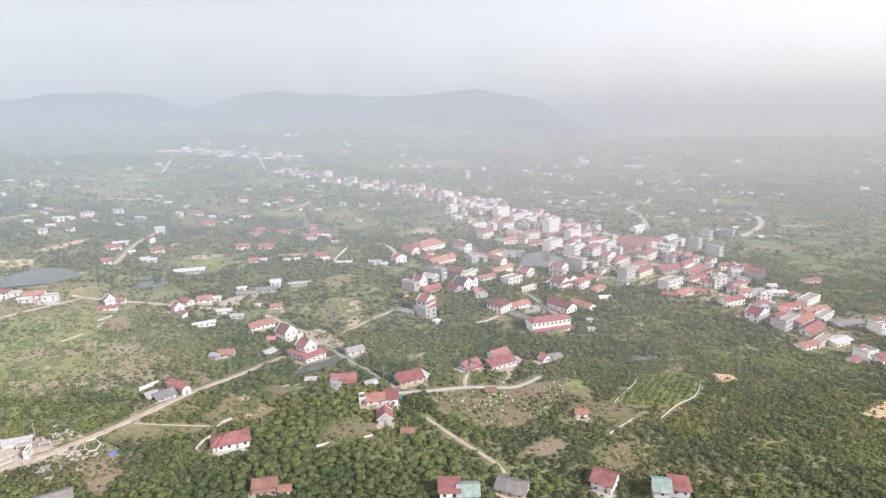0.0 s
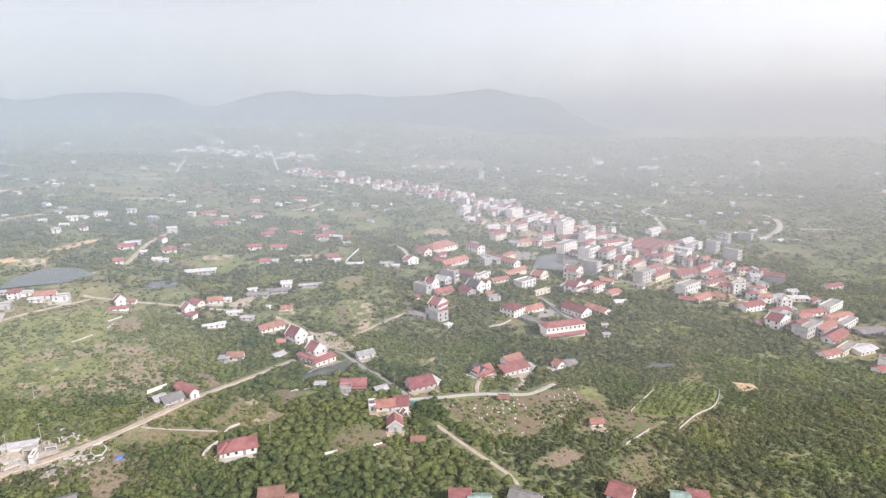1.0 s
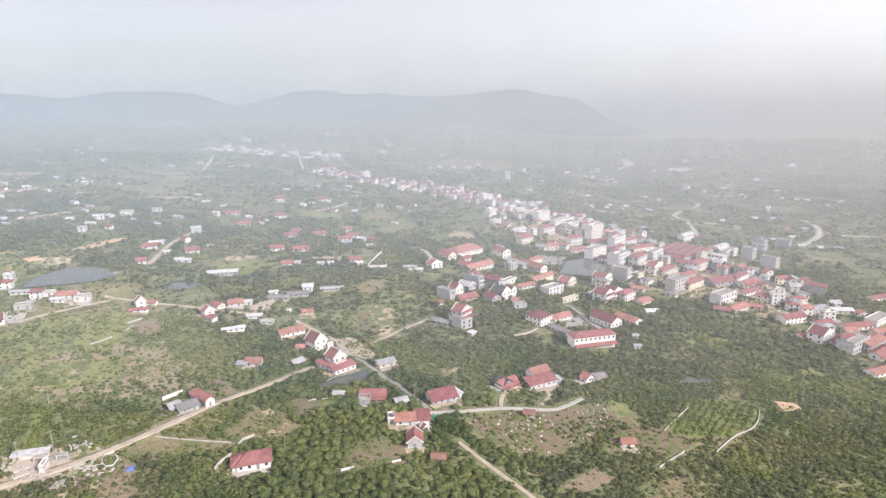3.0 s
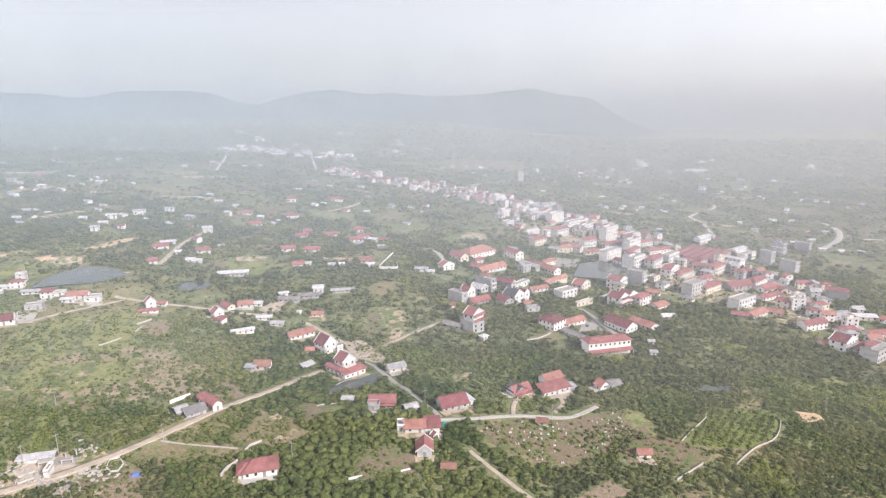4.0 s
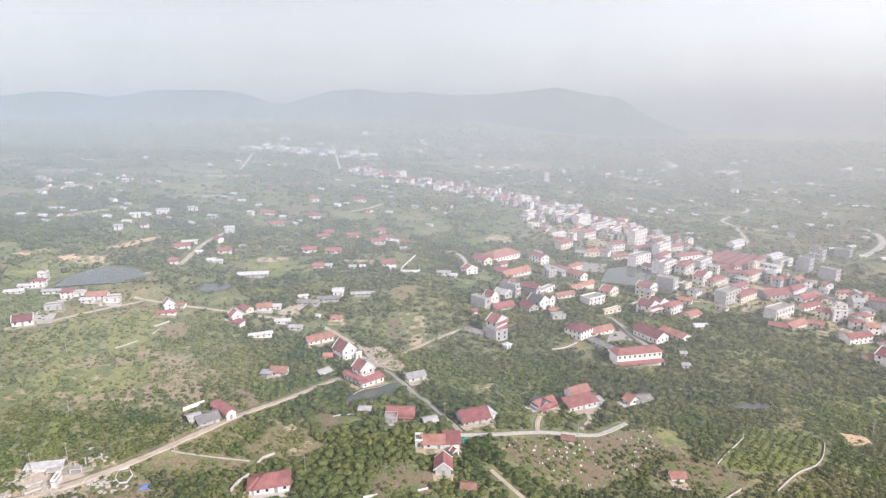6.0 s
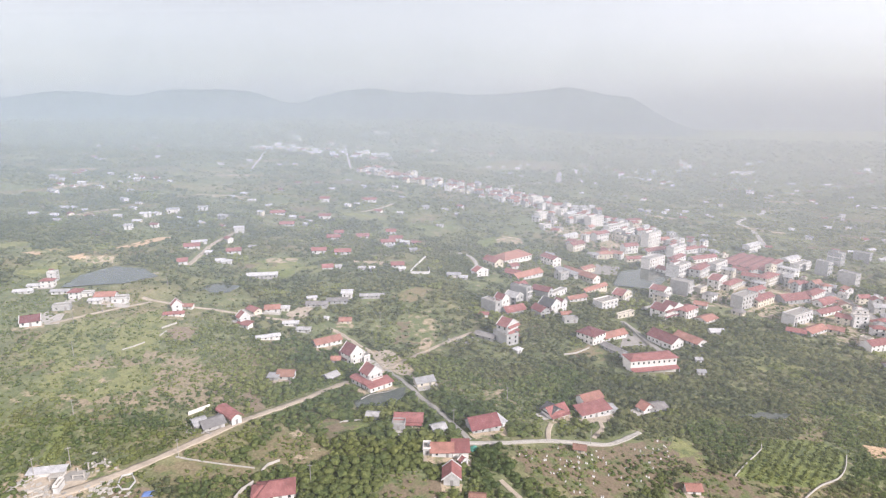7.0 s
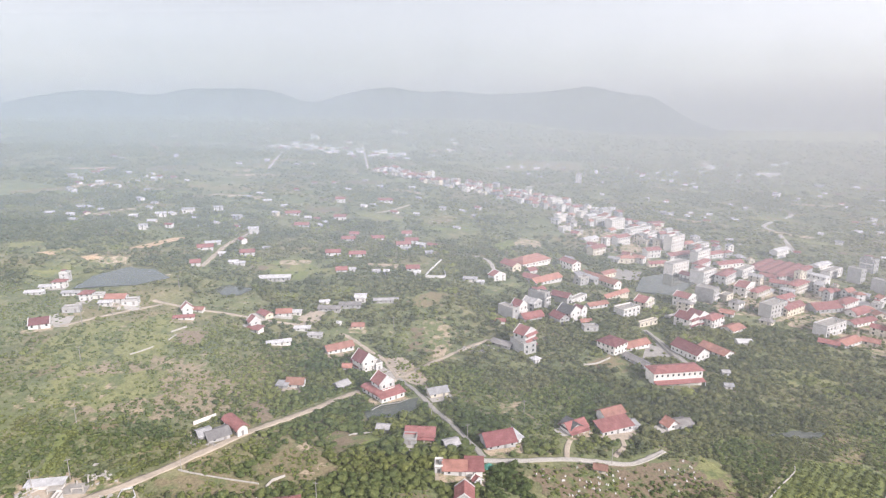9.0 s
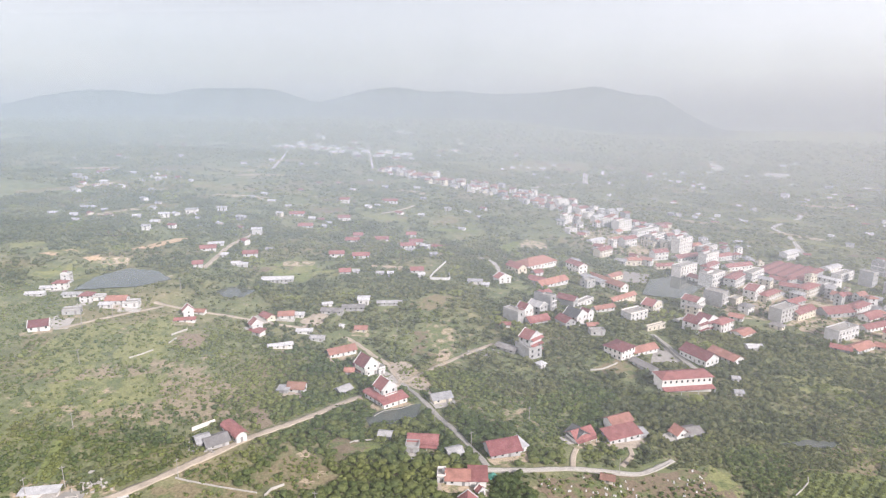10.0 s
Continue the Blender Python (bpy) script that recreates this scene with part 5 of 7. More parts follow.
house(29.0, 419.6, 22, 6.7, 4, 1.9, 1.1, "grey one-storey village shed with orange-red gable roof", wall=GREY_WALL, tile=ORANGE_TILE, sides="se", category="shed", panes=False)
house(-6.8, 366.3, -46, 12.5, 9, 5.8, 0, "grey two-storey village house with flat roof and water tank", wall=GREY_WALL, roof="flat", floors=2, sides="e", tank=True, panes=False)
house(-6.2, 369.2, 58, 10.7, 8, 10.4, 3.2, "white three-storey village house with faded red gable roof and red canopies", roof="front", floors=3, sides="sw", canopies=True, panes=False)
house(1.2, 352.1, 50, 3.7, 3.5, 2.6, 1.2, "white one-storey village shed with pale sheet hipped roof", tile=WHITE_TIN, roof="hip", sides="se", category="shed", panes=False)
house(-18.8, 369.4, -26, 12.7, 6, 1.9, 1.1, "grey one-storey village shed with dark sheet gable roof", wall=GREY_WALL, tile=FIBRO, sides="se", category="shed", panes=False)
house(-24.0, 399.5, 9, 5.8, 4, 1.9, 0.9, "white one-storey village shed with faded red gable roof", sides="se", category="shed", panes=False)
house(23.3, 460.3, 58, 20.9, 5, 3.0, 0, "white one-storey village house with flat roof", roof="flat", sides="s", panes=False)
house(18.5, 546.5, -50, 16.8, 9, 7.1, 2.2, "white two-storey village house with faded red gable roof", floors=2, sides="se", panes=False)
house(31.3, 525.0, -50, 24.7, 5, 2.4, 1.0, "grey one-storey village shed with grey sheet lean-to roof", wall=GREY_WALL, tile=TIN, roof="shed", sides="se", category="shed", panes=False)
house(43.5, 531.8, -46, 36.8, 8.5, 3.9, 2.7, "white one-storey village house with orange-red gable roof", tile=ORANGE_TILE, sides="se", panes=False)
house(42.6, 615.6, 50, 18.4, 8, 6.9, 2.0, "cream two-storey village house with faded red gable roof and balconies", wall=CREAM, floors=2, sides="se", balcony=True, panes=False)
house(49.9, 557.5, 50, 16.1, 7, 4.1, 1.7, "cream one-storey village house with orange-red gable roof", wall=CREAM, tile=ORANGE_TILE, sides="se", panes=False)
house(37.3, 455.1, 37, 15.8, 5, 2.6, 1.5, "white one-storey village house with orange-red gable roof", tile=ORANGE_TILE, sides="se", panes=False)
house(69.7, 608.5, 12, 14.1, 8, 5.0, 2.2, "cream one-storey village house with orange-red hipped roof", wall=CREAM, tile=ORANGE_TILE, roof="hip", sides="se", panes=False)
house(69.3, 669.1, 47, 19.4, 8, 8.6, 1.9, "white two-storey village house with faded red gable roof and balconies", floors=2, sides="se", balcony=True, panes=False)
house(59.2, 677.0, 44, 16.5, 7, 5.0, 1.6, "white one-storey village house with orange-red gable roof", tile=ORANGE_TILE, sides="se", panes=False)
house(91.9, 724.4, 49, 38.9, 8, 8.0, 0, "white two-storey village house with flat roof", roof="flat", floors=2, sides="se", panes=False)
house(100.8, 704.0, 58, 24.0, 9, 8.5, 2.0, "white three-storey village house with flat roof and balconies", roof="flat", floors=3, sides="s", balcony=True, panes=False)
house(121.5, 671.1, 52, 24.0, 9, 15.3, 2.3, "white four-storey village house with flat roof and balconies", roof="flat", floors=4, sides="s", balcony=True, tank=True, panes=False)
house(95.5, 633.6, 33, 15.9, 8, 7.5, 2.1, "white two-storey village house with faded red gable roof and balconies", floors=2, sides="se", balcony=True, panes=False)
house(96.9, 605.5, 22, 16.9, 6, 3.3, 1.8, "cream one-storey village house with faded red gable roof", wall=CREAM, sides="se", panes=False)
house(110.3, 582.2, 48, 23.6, 9, 10.5, 0, "white three-storey village house with flat roof and balconies", roof="flat", floors=3, sides="s", balcony=True, panes=False)
house(121.1, 641.1, 36, 26.9, 9, 4.1, 2.2, "white one-storey village house with faded red gable roof", sides="se", panes=False)
house(139.8, 633.4, 52, 24.0, 8, 11.4, 2.2, "white three-storey village house with flat roof and water tank", roof="flat", floors=3, sides="s", tank=True, panes=False)
house(127.4, 557.7, 51, 20.1, 12, 11.0, 2.2, "white three-storey village house with flat roof and balconies", roof="flat", floors=3, sides="s", balcony=True, panes=False)
house(134.8, 601.1, 56, 24.0, 7, 7.6, 1.8, "white two-storey village house with faded red hipped roof", roof="hip", floors=2, sides="sw", panes=False)
house(119.9, 505.2, 55, 10.1, 14, 10.4, 0, "grey three-storey village house with flat roof and balconies", wall=GREY_WALL, roof="flat", floors=3, sides="s", balcony=True, panes=False)
house(101.7, 491.5, 55, 12.2, 12, 7.5, 2.2, "white two-storey village house with faded red gable roof and balconies", roof="front", floors=2, sides="sw", balcony=True, panes=False)
house(94.4, 441.6, 49, 11.1, 11, 7.1, 3.0, "white two-storey village house with maroon gable roof and balconies", tile=DARK_TILE, roof="front", floors=2, sides="sw", balcony=True, canopies=True, panes=False)
house(102.5, 450.0, 48, 11.9, 10, 6.8, 3.0, "white two-storey village house with maroon gable roof and balconies", tile=DARK_TILE, roof="front", floors=2, sides="sw", balcony=True, canopies=True, panes=False)
house(112.5, 450.7, 50, 15.3, 8, 6.4, 1.7, "white two-storey village house with faded red hipped roof and balconies", roof="hip", floors=2, sides="sw", balcony=True, panes=False)
house(71.1, 472.9, 58, 13.8, 9, 5.6, 2.8, "cream two-storey village house with faded red gable roof and balconies", wall=CREAM, roof="front", floors=2, sides="sw", balcony=True, panes=False)
house(57.3, 448.8, 43, 15.9, 9, 5.3, 0, "white two-storey village house with flat roof and water tank", roof="flat", floors=2, sides="se", tank=True, panes=False)
house(68.9, 433.0, 43, 16.8, 3, 2.6, 0, "cream one-storey village house with flat roof", wall=CREAM, roof="flat", sides="se", panes=False)
house(52.1, 488.0, 50, 27.0, 5, 2.7, 1.5, "cream one-storey village house with orange-red gable roof", wall=CREAM, tile=ORANGE_TILE, sides="se", panes=False)
house(120.5, 564.0, -43, 18.7, 8, 4.1, 1.9, "white one-storey village house with faded red gable roof", sides="se", panes=False)
house(149.6, 688.2, 49, 24.8, 7, 6.2, 0, "white two-storey village house with flat roof", roof="flat", floors=2, sides="se", panes=False)
house(145.5, 560.7, 58, 23.1, 9, 8.5, 1.9, "white two-storey village house with faded red hipped roof and balconies", roof="hip", floors=2, sides="sw", balcony=True, panes=False)
house(168.5, 593.2, 52, 22.9, 8, 7.9, 0, "white two-storey village house with flat roof and balconies", roof="flat", floors=2, sides="s", balcony=True, panes=False)
house(153.5, 533.6, 57, 20.0, 9, 8.1, 2.3, "white two-storey village house with faded red gable roof and balconies", roof="front", floors=2, sides="sw", balcony=True, panes=False)
house(165.0, 534.9, 50, 22.4, 7, 6.2, 1.5, "cream two-storey village house with faded red hipped roof and balconies", wall=CREAM, roof="hip", floors=2, sides="sw", balcony=True, panes=False)
house(161.6, 490.4, 45, 20.9, 9, 9.5, 0, "grey three-storey village house with flat roof and water tank", wall=GREY_WALL, roof="flat", floors=3, sides="s", tank=True, panes=False)
house(176.9, 500.6, 45, 23.5, 8, 5.7, 2.1, "cream two-storey village house with faded red gable roof", wall=CREAM, floors=2, sides="sw", panes=False)
house(199.7, 557.9, 49, 23.3, 9, 8.3, 1.4, "cream three-storey village house with faded red hipped roof and balconies", wall=CREAM, roof="hip", floors=3, sides="sw", balcony=True, panes=False)
house(229.3, 595.7, -50, 16.2, 7.5, 7.3, 1.1, "white two-storey village house with pale sheet hipped roof", tile=WHITE_TIN, roof="hip", floors=2, sides="se", panes=False)
house(180.7, 528.7, 42, 19.3, 7, 3.7, 1.8, "grey one-storey village house with faded red gable roof", wall=GREY_WALL, sides="sw", panes=False)
house(190.9, 570.2, -26, 14.4, 8, 4.0, 2.0, "white one-storey village house with faded red gable roof", sides="se", panes=False)
house(188.2, 590.0, -34, 13.3, 7, 3.7, 1.9, "white one-storey village house with faded red gable roof", sides="se", panes=False)
house(162.9, 624.2, 32, 28.8, 8, 4.5, 2.0, "white one-storey village house with faded red gable roof", sides="se", panes=False)
house(164.4, 603.9, 34, 14.2, 6, 3.8, 1.6, "cream one-storey village house with faded red gable roof", wall=CREAM, sides="se", panes=False)
house(229.4, 697.3, 47, 24.8, 8, 8.0, 1.5, "white two-storey village house with pale sheet gable roof", tile=WHITE_TIN, floors=2, sides="se", panes=False)
house(128.3, 476.9, -27, 8.5, 6, 2.6, 1.6, "white one-storey village house with orange-red gable roof", tile=ORANGE_TILE, sides="se", panes=False)
house(125.0, 447.4, 44, 13.0, 9, 2.0, 1.5, "white one-storey village shed with orange-red gable roof", tile=ORANGE_TILE, sides="sw", category="shed", panes=False)
house(134.9, 510.2, 53, 11.0, 6, 4.6, 0, "cream two-storey village house with flat roof", wall=CREAM, roof="flat", floors=2, sides="s", panes=False)
house(158.0, 659.9, 38, 18.7, 8, 4.7, 1.8, "white one-storey village house with faded red gable roof", sides="se", panes=False)
house(253.8, 657.6, 45, 24.0, 8, 4.6, 1.2, "white one-storey village house with pale sheet gable roof", tile=WHITE_TIN, sides="sw", panes=False)
house(251.1, 626.6, 46, 24.0, 8, 6.6, 0, "white two-storey village house with flat roof and balconies", roof="flat", floors=2, sides="s", balcony=True, panes=False)
house(265.5, 612.8, -50, 11.3, 8, 12.7, 0, "grey three-storey village house with flat roof", wall=GREY_WALL, roof="flat", floors=3, sides="e", panes=False)
house(296.4, 662.0, -50, 13.0, 8, 12.5, 2.4, "grey three-storey village house with flat roof and balconies", wall=GREY_WALL, roof="flat", floors=3, sides="e", balcony=True, panes=False)
house(273.3, 582.9, -50, 14.7, 8, 11.0, 0, "grey three-storey village house with flat roof", wall=GREY_WALL, roof="flat", floors=3, sides="e", panes=False)
house(330.7, 684.6, -42, 14.6, 8, 9.4, 0, "grey three-storey village house with flat roof", wall=GREY_WALL, roof="flat", floors=3, sides="e", panes=False)
house(203.7, 515.3, 26, 23.9, 12, 3.6, 3.2, "grey one-storey village house with faded red gable roof", wall=GREY_WALL, sides="se", panes=False)
house(223.0, 526.0, 46, 21.3, 8, 6.4, 1.8, "white two-storey village house with faded red hipped roof and balconies", roof="hip", floors=2, sides="sw", balcony=True, panes=False)
house(226.0, 513.7, 41, 18.0, 7, 4.0, 1.6, "white one-storey village house with faded red gable roof and porch", sides="sw", porch=1.8, panes=False)
house(219.5, 492.2, 35, 24.2, 7, 3.0, 1.6, "white one-storey village house with faded red gable roof", sides="se", panes=False)
house(246.8, 559.4, -32, 12.7, 8, 2.9, 2.0, "grey one-storey village barn with grey sheet curved roof", wall=GREY_WALL, tile=TIN, roof="curved", sides="se", category="barn", panes=False)
house(189.5, 466.2, 41, 22.5, 9, 7.3, 0, "white two-storey village house with flat roof and balconies", roof="flat", floors=2, sides="s", balcony=True, tank=True, panes=False)
house(181.4, 443.6, -26, 10.9, 6, 1.9, 1.4, "grey one-storey village shed with faded red gable roof", wall=GREY_WALL, sides="se", category="shed", panes=False)
house(193.6, 448.6, 41, 18.9, 8, 2.6, 1.9, "white one-storey village house with orange-red gable roof", tile=ORANGE_TILE, sides="sw", panes=False)
house(209.5, 454.0, -27, 9.4, 8, 2.7, 1.6, "cream one-storey village house with orange-red gable roof", wall=CREAM, tile=ORANGE_TILE, sides="se", panes=False)
house(247.4, 474.3, 29, 15.4, 8, 4.3, 1.7, "cream one-storey village house with faded red hipped roof", wall=CREAM, roof="hip", sides="se", panes=False)
house(277.0, 506.3, -32, 15.3, 8, 7.2, 1.8, "grey two-storey village house with faded red gable roof", wall=GREY_WALL, floors=2, sides="e", panes=False)
house(223.5, 429.9, 26, 19.0, 8, 4.8, 2.1, "white two-storey village house with faded red gable roof", floors=2, sides="se", panes=False)
house(221.0, 438.0, -50, 6.1, 5, 3.6, 0, "cream one-storey village house with flat roof", wall=CREAM, roof="flat", sides="se", panes=False)
house(253.5, 458.4, 32, 21.8, 8, 2.3, 1.1, "grey one-storey village shed with grey sheet gable roof", wall=GREY_WALL, tile=TIN, sides="se", category="shed", panes=False)
house(271.1, 457.7, -0, 15.3, 8, 2.8, 1.3, "cream one-storey village house with pale sheet gable roof", wall=CREAM, tile=WHITE_TIN, sides="se", panes=False)
house(226.0, 396.0, 41, 15.2, 10, 6.5, 3.2, "white two-storey village house with maroon gable roof and balconies", tile=DARK_TILE, roof="front", floors=2, sides="sw", balcony=True, panes=False)
house(218.0, 398.9, 18, 11.6, 6, 2.6, 1.3, "white one-storey village house with orange-red gable roof", tile=ORANGE_TILE, sides="se", panes=False)
house(236.5, 396.8, 26, 15.5, 8, 2.6, 1.6, "white one-storey village house with faded red gable roof", sides="se", panes=False)
house(239.3, 383.9, 40, 23.0, 10, 7.4, 1.6, "grey two-storey village house with flat roof", wall=GREY_WALL, roof="flat", floors=2, sides="s", panes=False)
house(253.2, 389.6, 40, 24.0, 10, 5.1, 1.1, "grey two-storey village house with orange-red gable roof", wall=GREY_WALL, tile=ORANGE_TILE, floors=2, sides="sw", panes=False)
house(274.4, 400.0, 40, 24.0, 6, 4.1, 0, "white two-storey village house with flat roof", roof="flat", floors=2, sides="s", panes=False)
house(242.8, 426.5, 26, 13.9, 8, 2.6, 1.6, "white one-storey village house with faded red gable roof", sides="se", panes=False)
house(263.3, 423.5, 17, 21.0, 8, 3.0, 1.6, "white one-storey village house with faded red gable roof", sides="se", panes=False)
house(285.6, 437.7, 40, 24.0, 8, 4.4, 0, "white two-storey village house with flat roof and water tank", roof="flat", floors=2, sides="s", tank=True, panes=False)
house(279.2, 417.7, 22, 22.0, 7, 2.6, 1.3, "cream one-storey village house with orange-red gable roof", wall=CREAM, tile=ORANGE_TILE, sides="se", panes=False)
house(252.8, 376.3, 40, 24.0, 7, 3.4, 1.7, "white one-storey village house with faded red gable roof and porch", sides="sw", porch=1.8, panes=False)
house(232.9, 346.4, 26, 15.0, 7, 2.6, 1.5, "white one-storey village house with orange-red gable roof", tile=ORANGE_TILE, sides="se", panes=False)
house(247.1, 354.7, 40, 24.0, 6, 2.6, 0, "cream one-storey village house with flat roof", wall=CREAM, roof="flat", sides="s", panes=False)
house(257.6, 355.2, 27, 16.2, 9, 2.6, 1.1, "cream one-storey village house with pale sheet gable roof", wall=CREAM, tile=WHITE_TIN, sides="se", panes=False)
house(284.5, 389.8, 16, 21.8, 10, 2.0, 1.2, "grey one-storey village shed with dark sheet gable roof", wall=GREY_WALL, tile=FIBRO, sides="se", category="shed", panes=False)
house(320.8, 496.5, 24, 17.9, 7, 3.0, 1.5, "white one-storey village house with faded red gable roof", sides="se", panes=False)
house(-4.1, 843.8, 50, 19.4, 10, 11.2, 2.5, "white four-storey village house with flat roof", roof="flat", floors=4, sides="se", panes=False)
house(5.8, 751.8, 50, 15.4, 8, 7.8, 2.2, "white three-storey village house with flat roof", roof="flat", floors=3, sides="se", panes=False)
house(11.4, 692.4, 44, 11.1, 8, 5.2, 0, "white two-storey village house with flat roof", roof="flat", floors=2, sides="se", panes=False)
house(49.7, 751.4, 50, 19.4, 9, 8.4, 0, "white three-storey village house with flat roof", roof="flat", floors=3, sides="se", panes=False)
house(67.9, 744.2, 50, 24.0, 10, 11.0, 2.2, "white four-storey village house with flat roof", roof="flat", floors=4, sides="se", panes=False)
house(37.2, 663.9, 49, 20.1, 8, 3.7, 1.4, "white one-storey village house with pale sheet gable roof", tile=WHITE_TIN, sides="se", panes=False)
house(40.9, 776.4, 50, 15.4, 8, 6.5, 1.8, "white two-storey village house with pale sheet gable roof", tile=WHITE_TIN, floors=2, sides="se", panes=False)
house(31.2, 792.9, 50, 12.2, 8, 6.7, 0, "white two-storey village house with flat roof", roof="flat", floors=2, sides="se", panes=False)
house(257.9, 329.9, 24, 9.9, 8.8, 6.3, 1.1, "white house with stepped flat roof", roof="flat", floors=2, sides="s", panes=False, tank=True, balcony=True)
house(248.2, 325.0, 24, 5.9, 5.9, 2.2, 1.3, "red-roofed porch of the white house", sides="s", panes=False, tile=RED_TILE)
house(296.7, 374.2, 18, 11.0, 9.9, 7.7, 1.1, "tall white house with blank wall", roof="flat", floors=3, sides="s", panes=False, balcony=True)
house(264.1, 326.2, 24, 9.4, 9.4, 3.7, 1.7, "house with pale red roof", sides="s", panes=False, tile=RED_TILE)


def market_hall(x, y, rot, long, wide, bays):
    """Parallel bays under faded red sheet roofs, their gables side by side along one edge."""
    top = ground_z(x, y)
    thing = tagged(new("market_hall"), "market hall under wide faded red sheet roofs", "market hall")
    thing.matrix_world = pose(x, y, top, 0, 0, rot)
    HOUSES.append((x, y, 0.5 * math.hypot(long, wide) * 0.8))
    part("wall", boxes("wall", [(0, 0, -4, long - 2, wide - 1, 8)], GREY_WALL), thing)
    step = wide / bays
    for i in range(bays):
        c = (i + 0.5) * step - wide / 2
        k = step * 0.52
        v_shape = [(c - k, 4.4), (c, 5.5), (c + k, 4.4), (c + k, 4.25), (c, 5.35), (c - k, 4.25)]
        part("roof", extruded("roof", v_shape[::-1], -long / 2, long / 2, RED_TILE), thing)
        part("gable", extruded("gable", [(c - k * 0.9, 4.1), (c + k * 0.9, 4.1), (c, 5.2)], -long / 2 + 0.6, -long / 2 + 1.0, FIBRO), thing)
        part("shutter", boxes("shutter", [(-long / 2 + 0.95, c, -0.2, 0.15, step * 0.7, 3.0)], FIBRO), thing)


market_hall(206.7, 626.2, 53, 54.6, 41.7, 5)


def street_houses():
    """Tall narrow houses, wall to wall, along both sides of the village street."""
    line = smooth_line([(259.8, 405.8), (252.7, 471.9), (245.0, 549.2), (210.1, 584.5), (173.2, 642.0), (116.6, 730.8), (38.7, 813.8), (-32.5, 864.5), (-145.8, 898.1), (-275.0, 946.1)], 6.2)
    rng = random.Random(21)
    kinds = ((WHITE, "white"), (WHITE, "white"), (CREAM, "cream"), (GREY_WALL, "grey"))
    for i, c in enumerate(line[:-1]):
        d = (line[i + 1] - c).normalized()
        side = Vector((d.y, -d.x))
        turn = math.degrees(math.atan2(d.y, d.x))
        for s in (-1, 1):
            for row, off in ((0, 10), (1, 20), (2, 31)):
                if rng.random() > (0.8, 0.5, 0.25)[row] * (0.95 if c.y > 740 else 0.7):
                    continue
                q = c + side * s * (off + rng.uniform(-3, 3)) + d * rng.uniform(-1, 1)
                if any(math.hypot(q.x - hx, q.y - hy) < hr + 2.6 for hx, hy, hr in HOUSES) or inside_pond(q):
                    continue
                wall, word = rng.choice(kinds)
                floors = rng.choice((1, 2, 2, 3, 3) if row == 0 else (1, 1, 2, 2, 3))
                w, dp = rng.uniform(4.4, 5.8) * (1.5 if c.y > 740 else 1), rng.uniform(7, 10)
                style = rng.choice(("flat", "gable", "gable", "hip"))
                tile, tw = rng.choice(((RED_TILE, "red"), (ORANGE_TILE, "orange"), (RED_TILE, "red"), (TIN, "grey")))
                rot = turn + rng.uniform(-5, 5)
                if style == "gable" and rng.random() < 0.5:
                    w, dp, rot = dp, w, rot + 90
                label = f"{word} village house with flat roof and stair tower" if style == "flat" else f"{word} village house with {tw} roof"
                house(q.x, q.y, rot, w, dp, floors * 2.8, 1.8 if style != "flat" else rng.choice((0, 2.2, 2.4)), label, wall=wall, tile=tile, roof=style, floors=floors,
                      sides=facing(rot)[:2 if c.y < 720 else 1], panes=False, category="village house", group="village street houses", tank=style == "flat" and rng.random() < 0.4)


def inside_pond(q):
    return math.hypot((q.x - 97) / 36, (q.y - 547) / 45) < 1


street_houses()


def infill(points, count, seed, turn):
    """The crowded lanes behind the street: small houses and sheds, close together."""
    rng = random.Random(seed)
    p = np.array(points)
    lo, hi = p.min(0), p.max(0)
    kinds = ((WHITE, "white"), (WHITE, "white"), (CREAM, "cream"), (GREY_WALL, "grey"))
    for _ in range(count * 3):
        x, y = rng.uniform(lo[0], hi[0]), rng.uniform(lo[1], hi[1])
        if not in_outline(x, y, points) or inside_pond(Vector((x, y))) or any(math.hypot(x - hx, y - hy) < hr + 4.2 for hx, hy, hr in HOUSES):
            continue
        wall, word = rng.choice(kinds)
        tile, tw = rng.choice(((RED_TILE, "dull red"), (ORANGE_TILE, "faded orange"), (TIN, "grey sheet"), (FIBRO, "dark sheet")))
        floors = rng.choice((1, 1, 1, 2, 2, 3))
        style = rng.choice(("gable", "gable", "hip", "flat"))
        rot = turn + rng.choice((0, 90)) + rng.uniform(-10, 10)
        label = f"{word} back-lane house with flat roof" if style == "flat" else f"{word} back-lane house with {tw} roof"
        house(x, y, rot, rng.uniform(6.5, 11), rng.uniform(5, 8), floors * 2.7, 1.6, label, wall=wall, tile=tile, roof=style, floors=floors, sides=facing(rot)[:2],
              panes=False, category="village house", group="back-lane houses")


def in_outline(x, y, points):
    hit = False
    for (x0, y0), (x1, y1) in zip(points, points[1:] + points[:1]):
        if (y0 > y) != (y1 > y) and x < (x1 - x0) * (y - y0) / (y1 - y0) + x0:
            hit = not hit
    return hit


infill([(98.0, 567.5), (117.9, 614.4), (168.9, 623.6), (219.4, 568.3), (257.5, 536.1), (261.3, 439.9), (232.9, 387.1), (209.1, 417.4), (179.4, 452.8), (148.8, 468.8), (123.9, 467.5), (87.1, 442.6)], 26, 5, -36)
infill([(-6.1, 799.0), (37.7, 767.7), (115.8, 678.2), (89.9, 609.4), (34.0, 599.1), (0.8, 690.8)], 20, 6, -30)
infill([(-38.0, 538.1), (1.2, 582.2), (52.9, 541.5), (67.6, 489.1), (46.4, 434.2), (-2.3, 438.0)], 5, 7, -36)


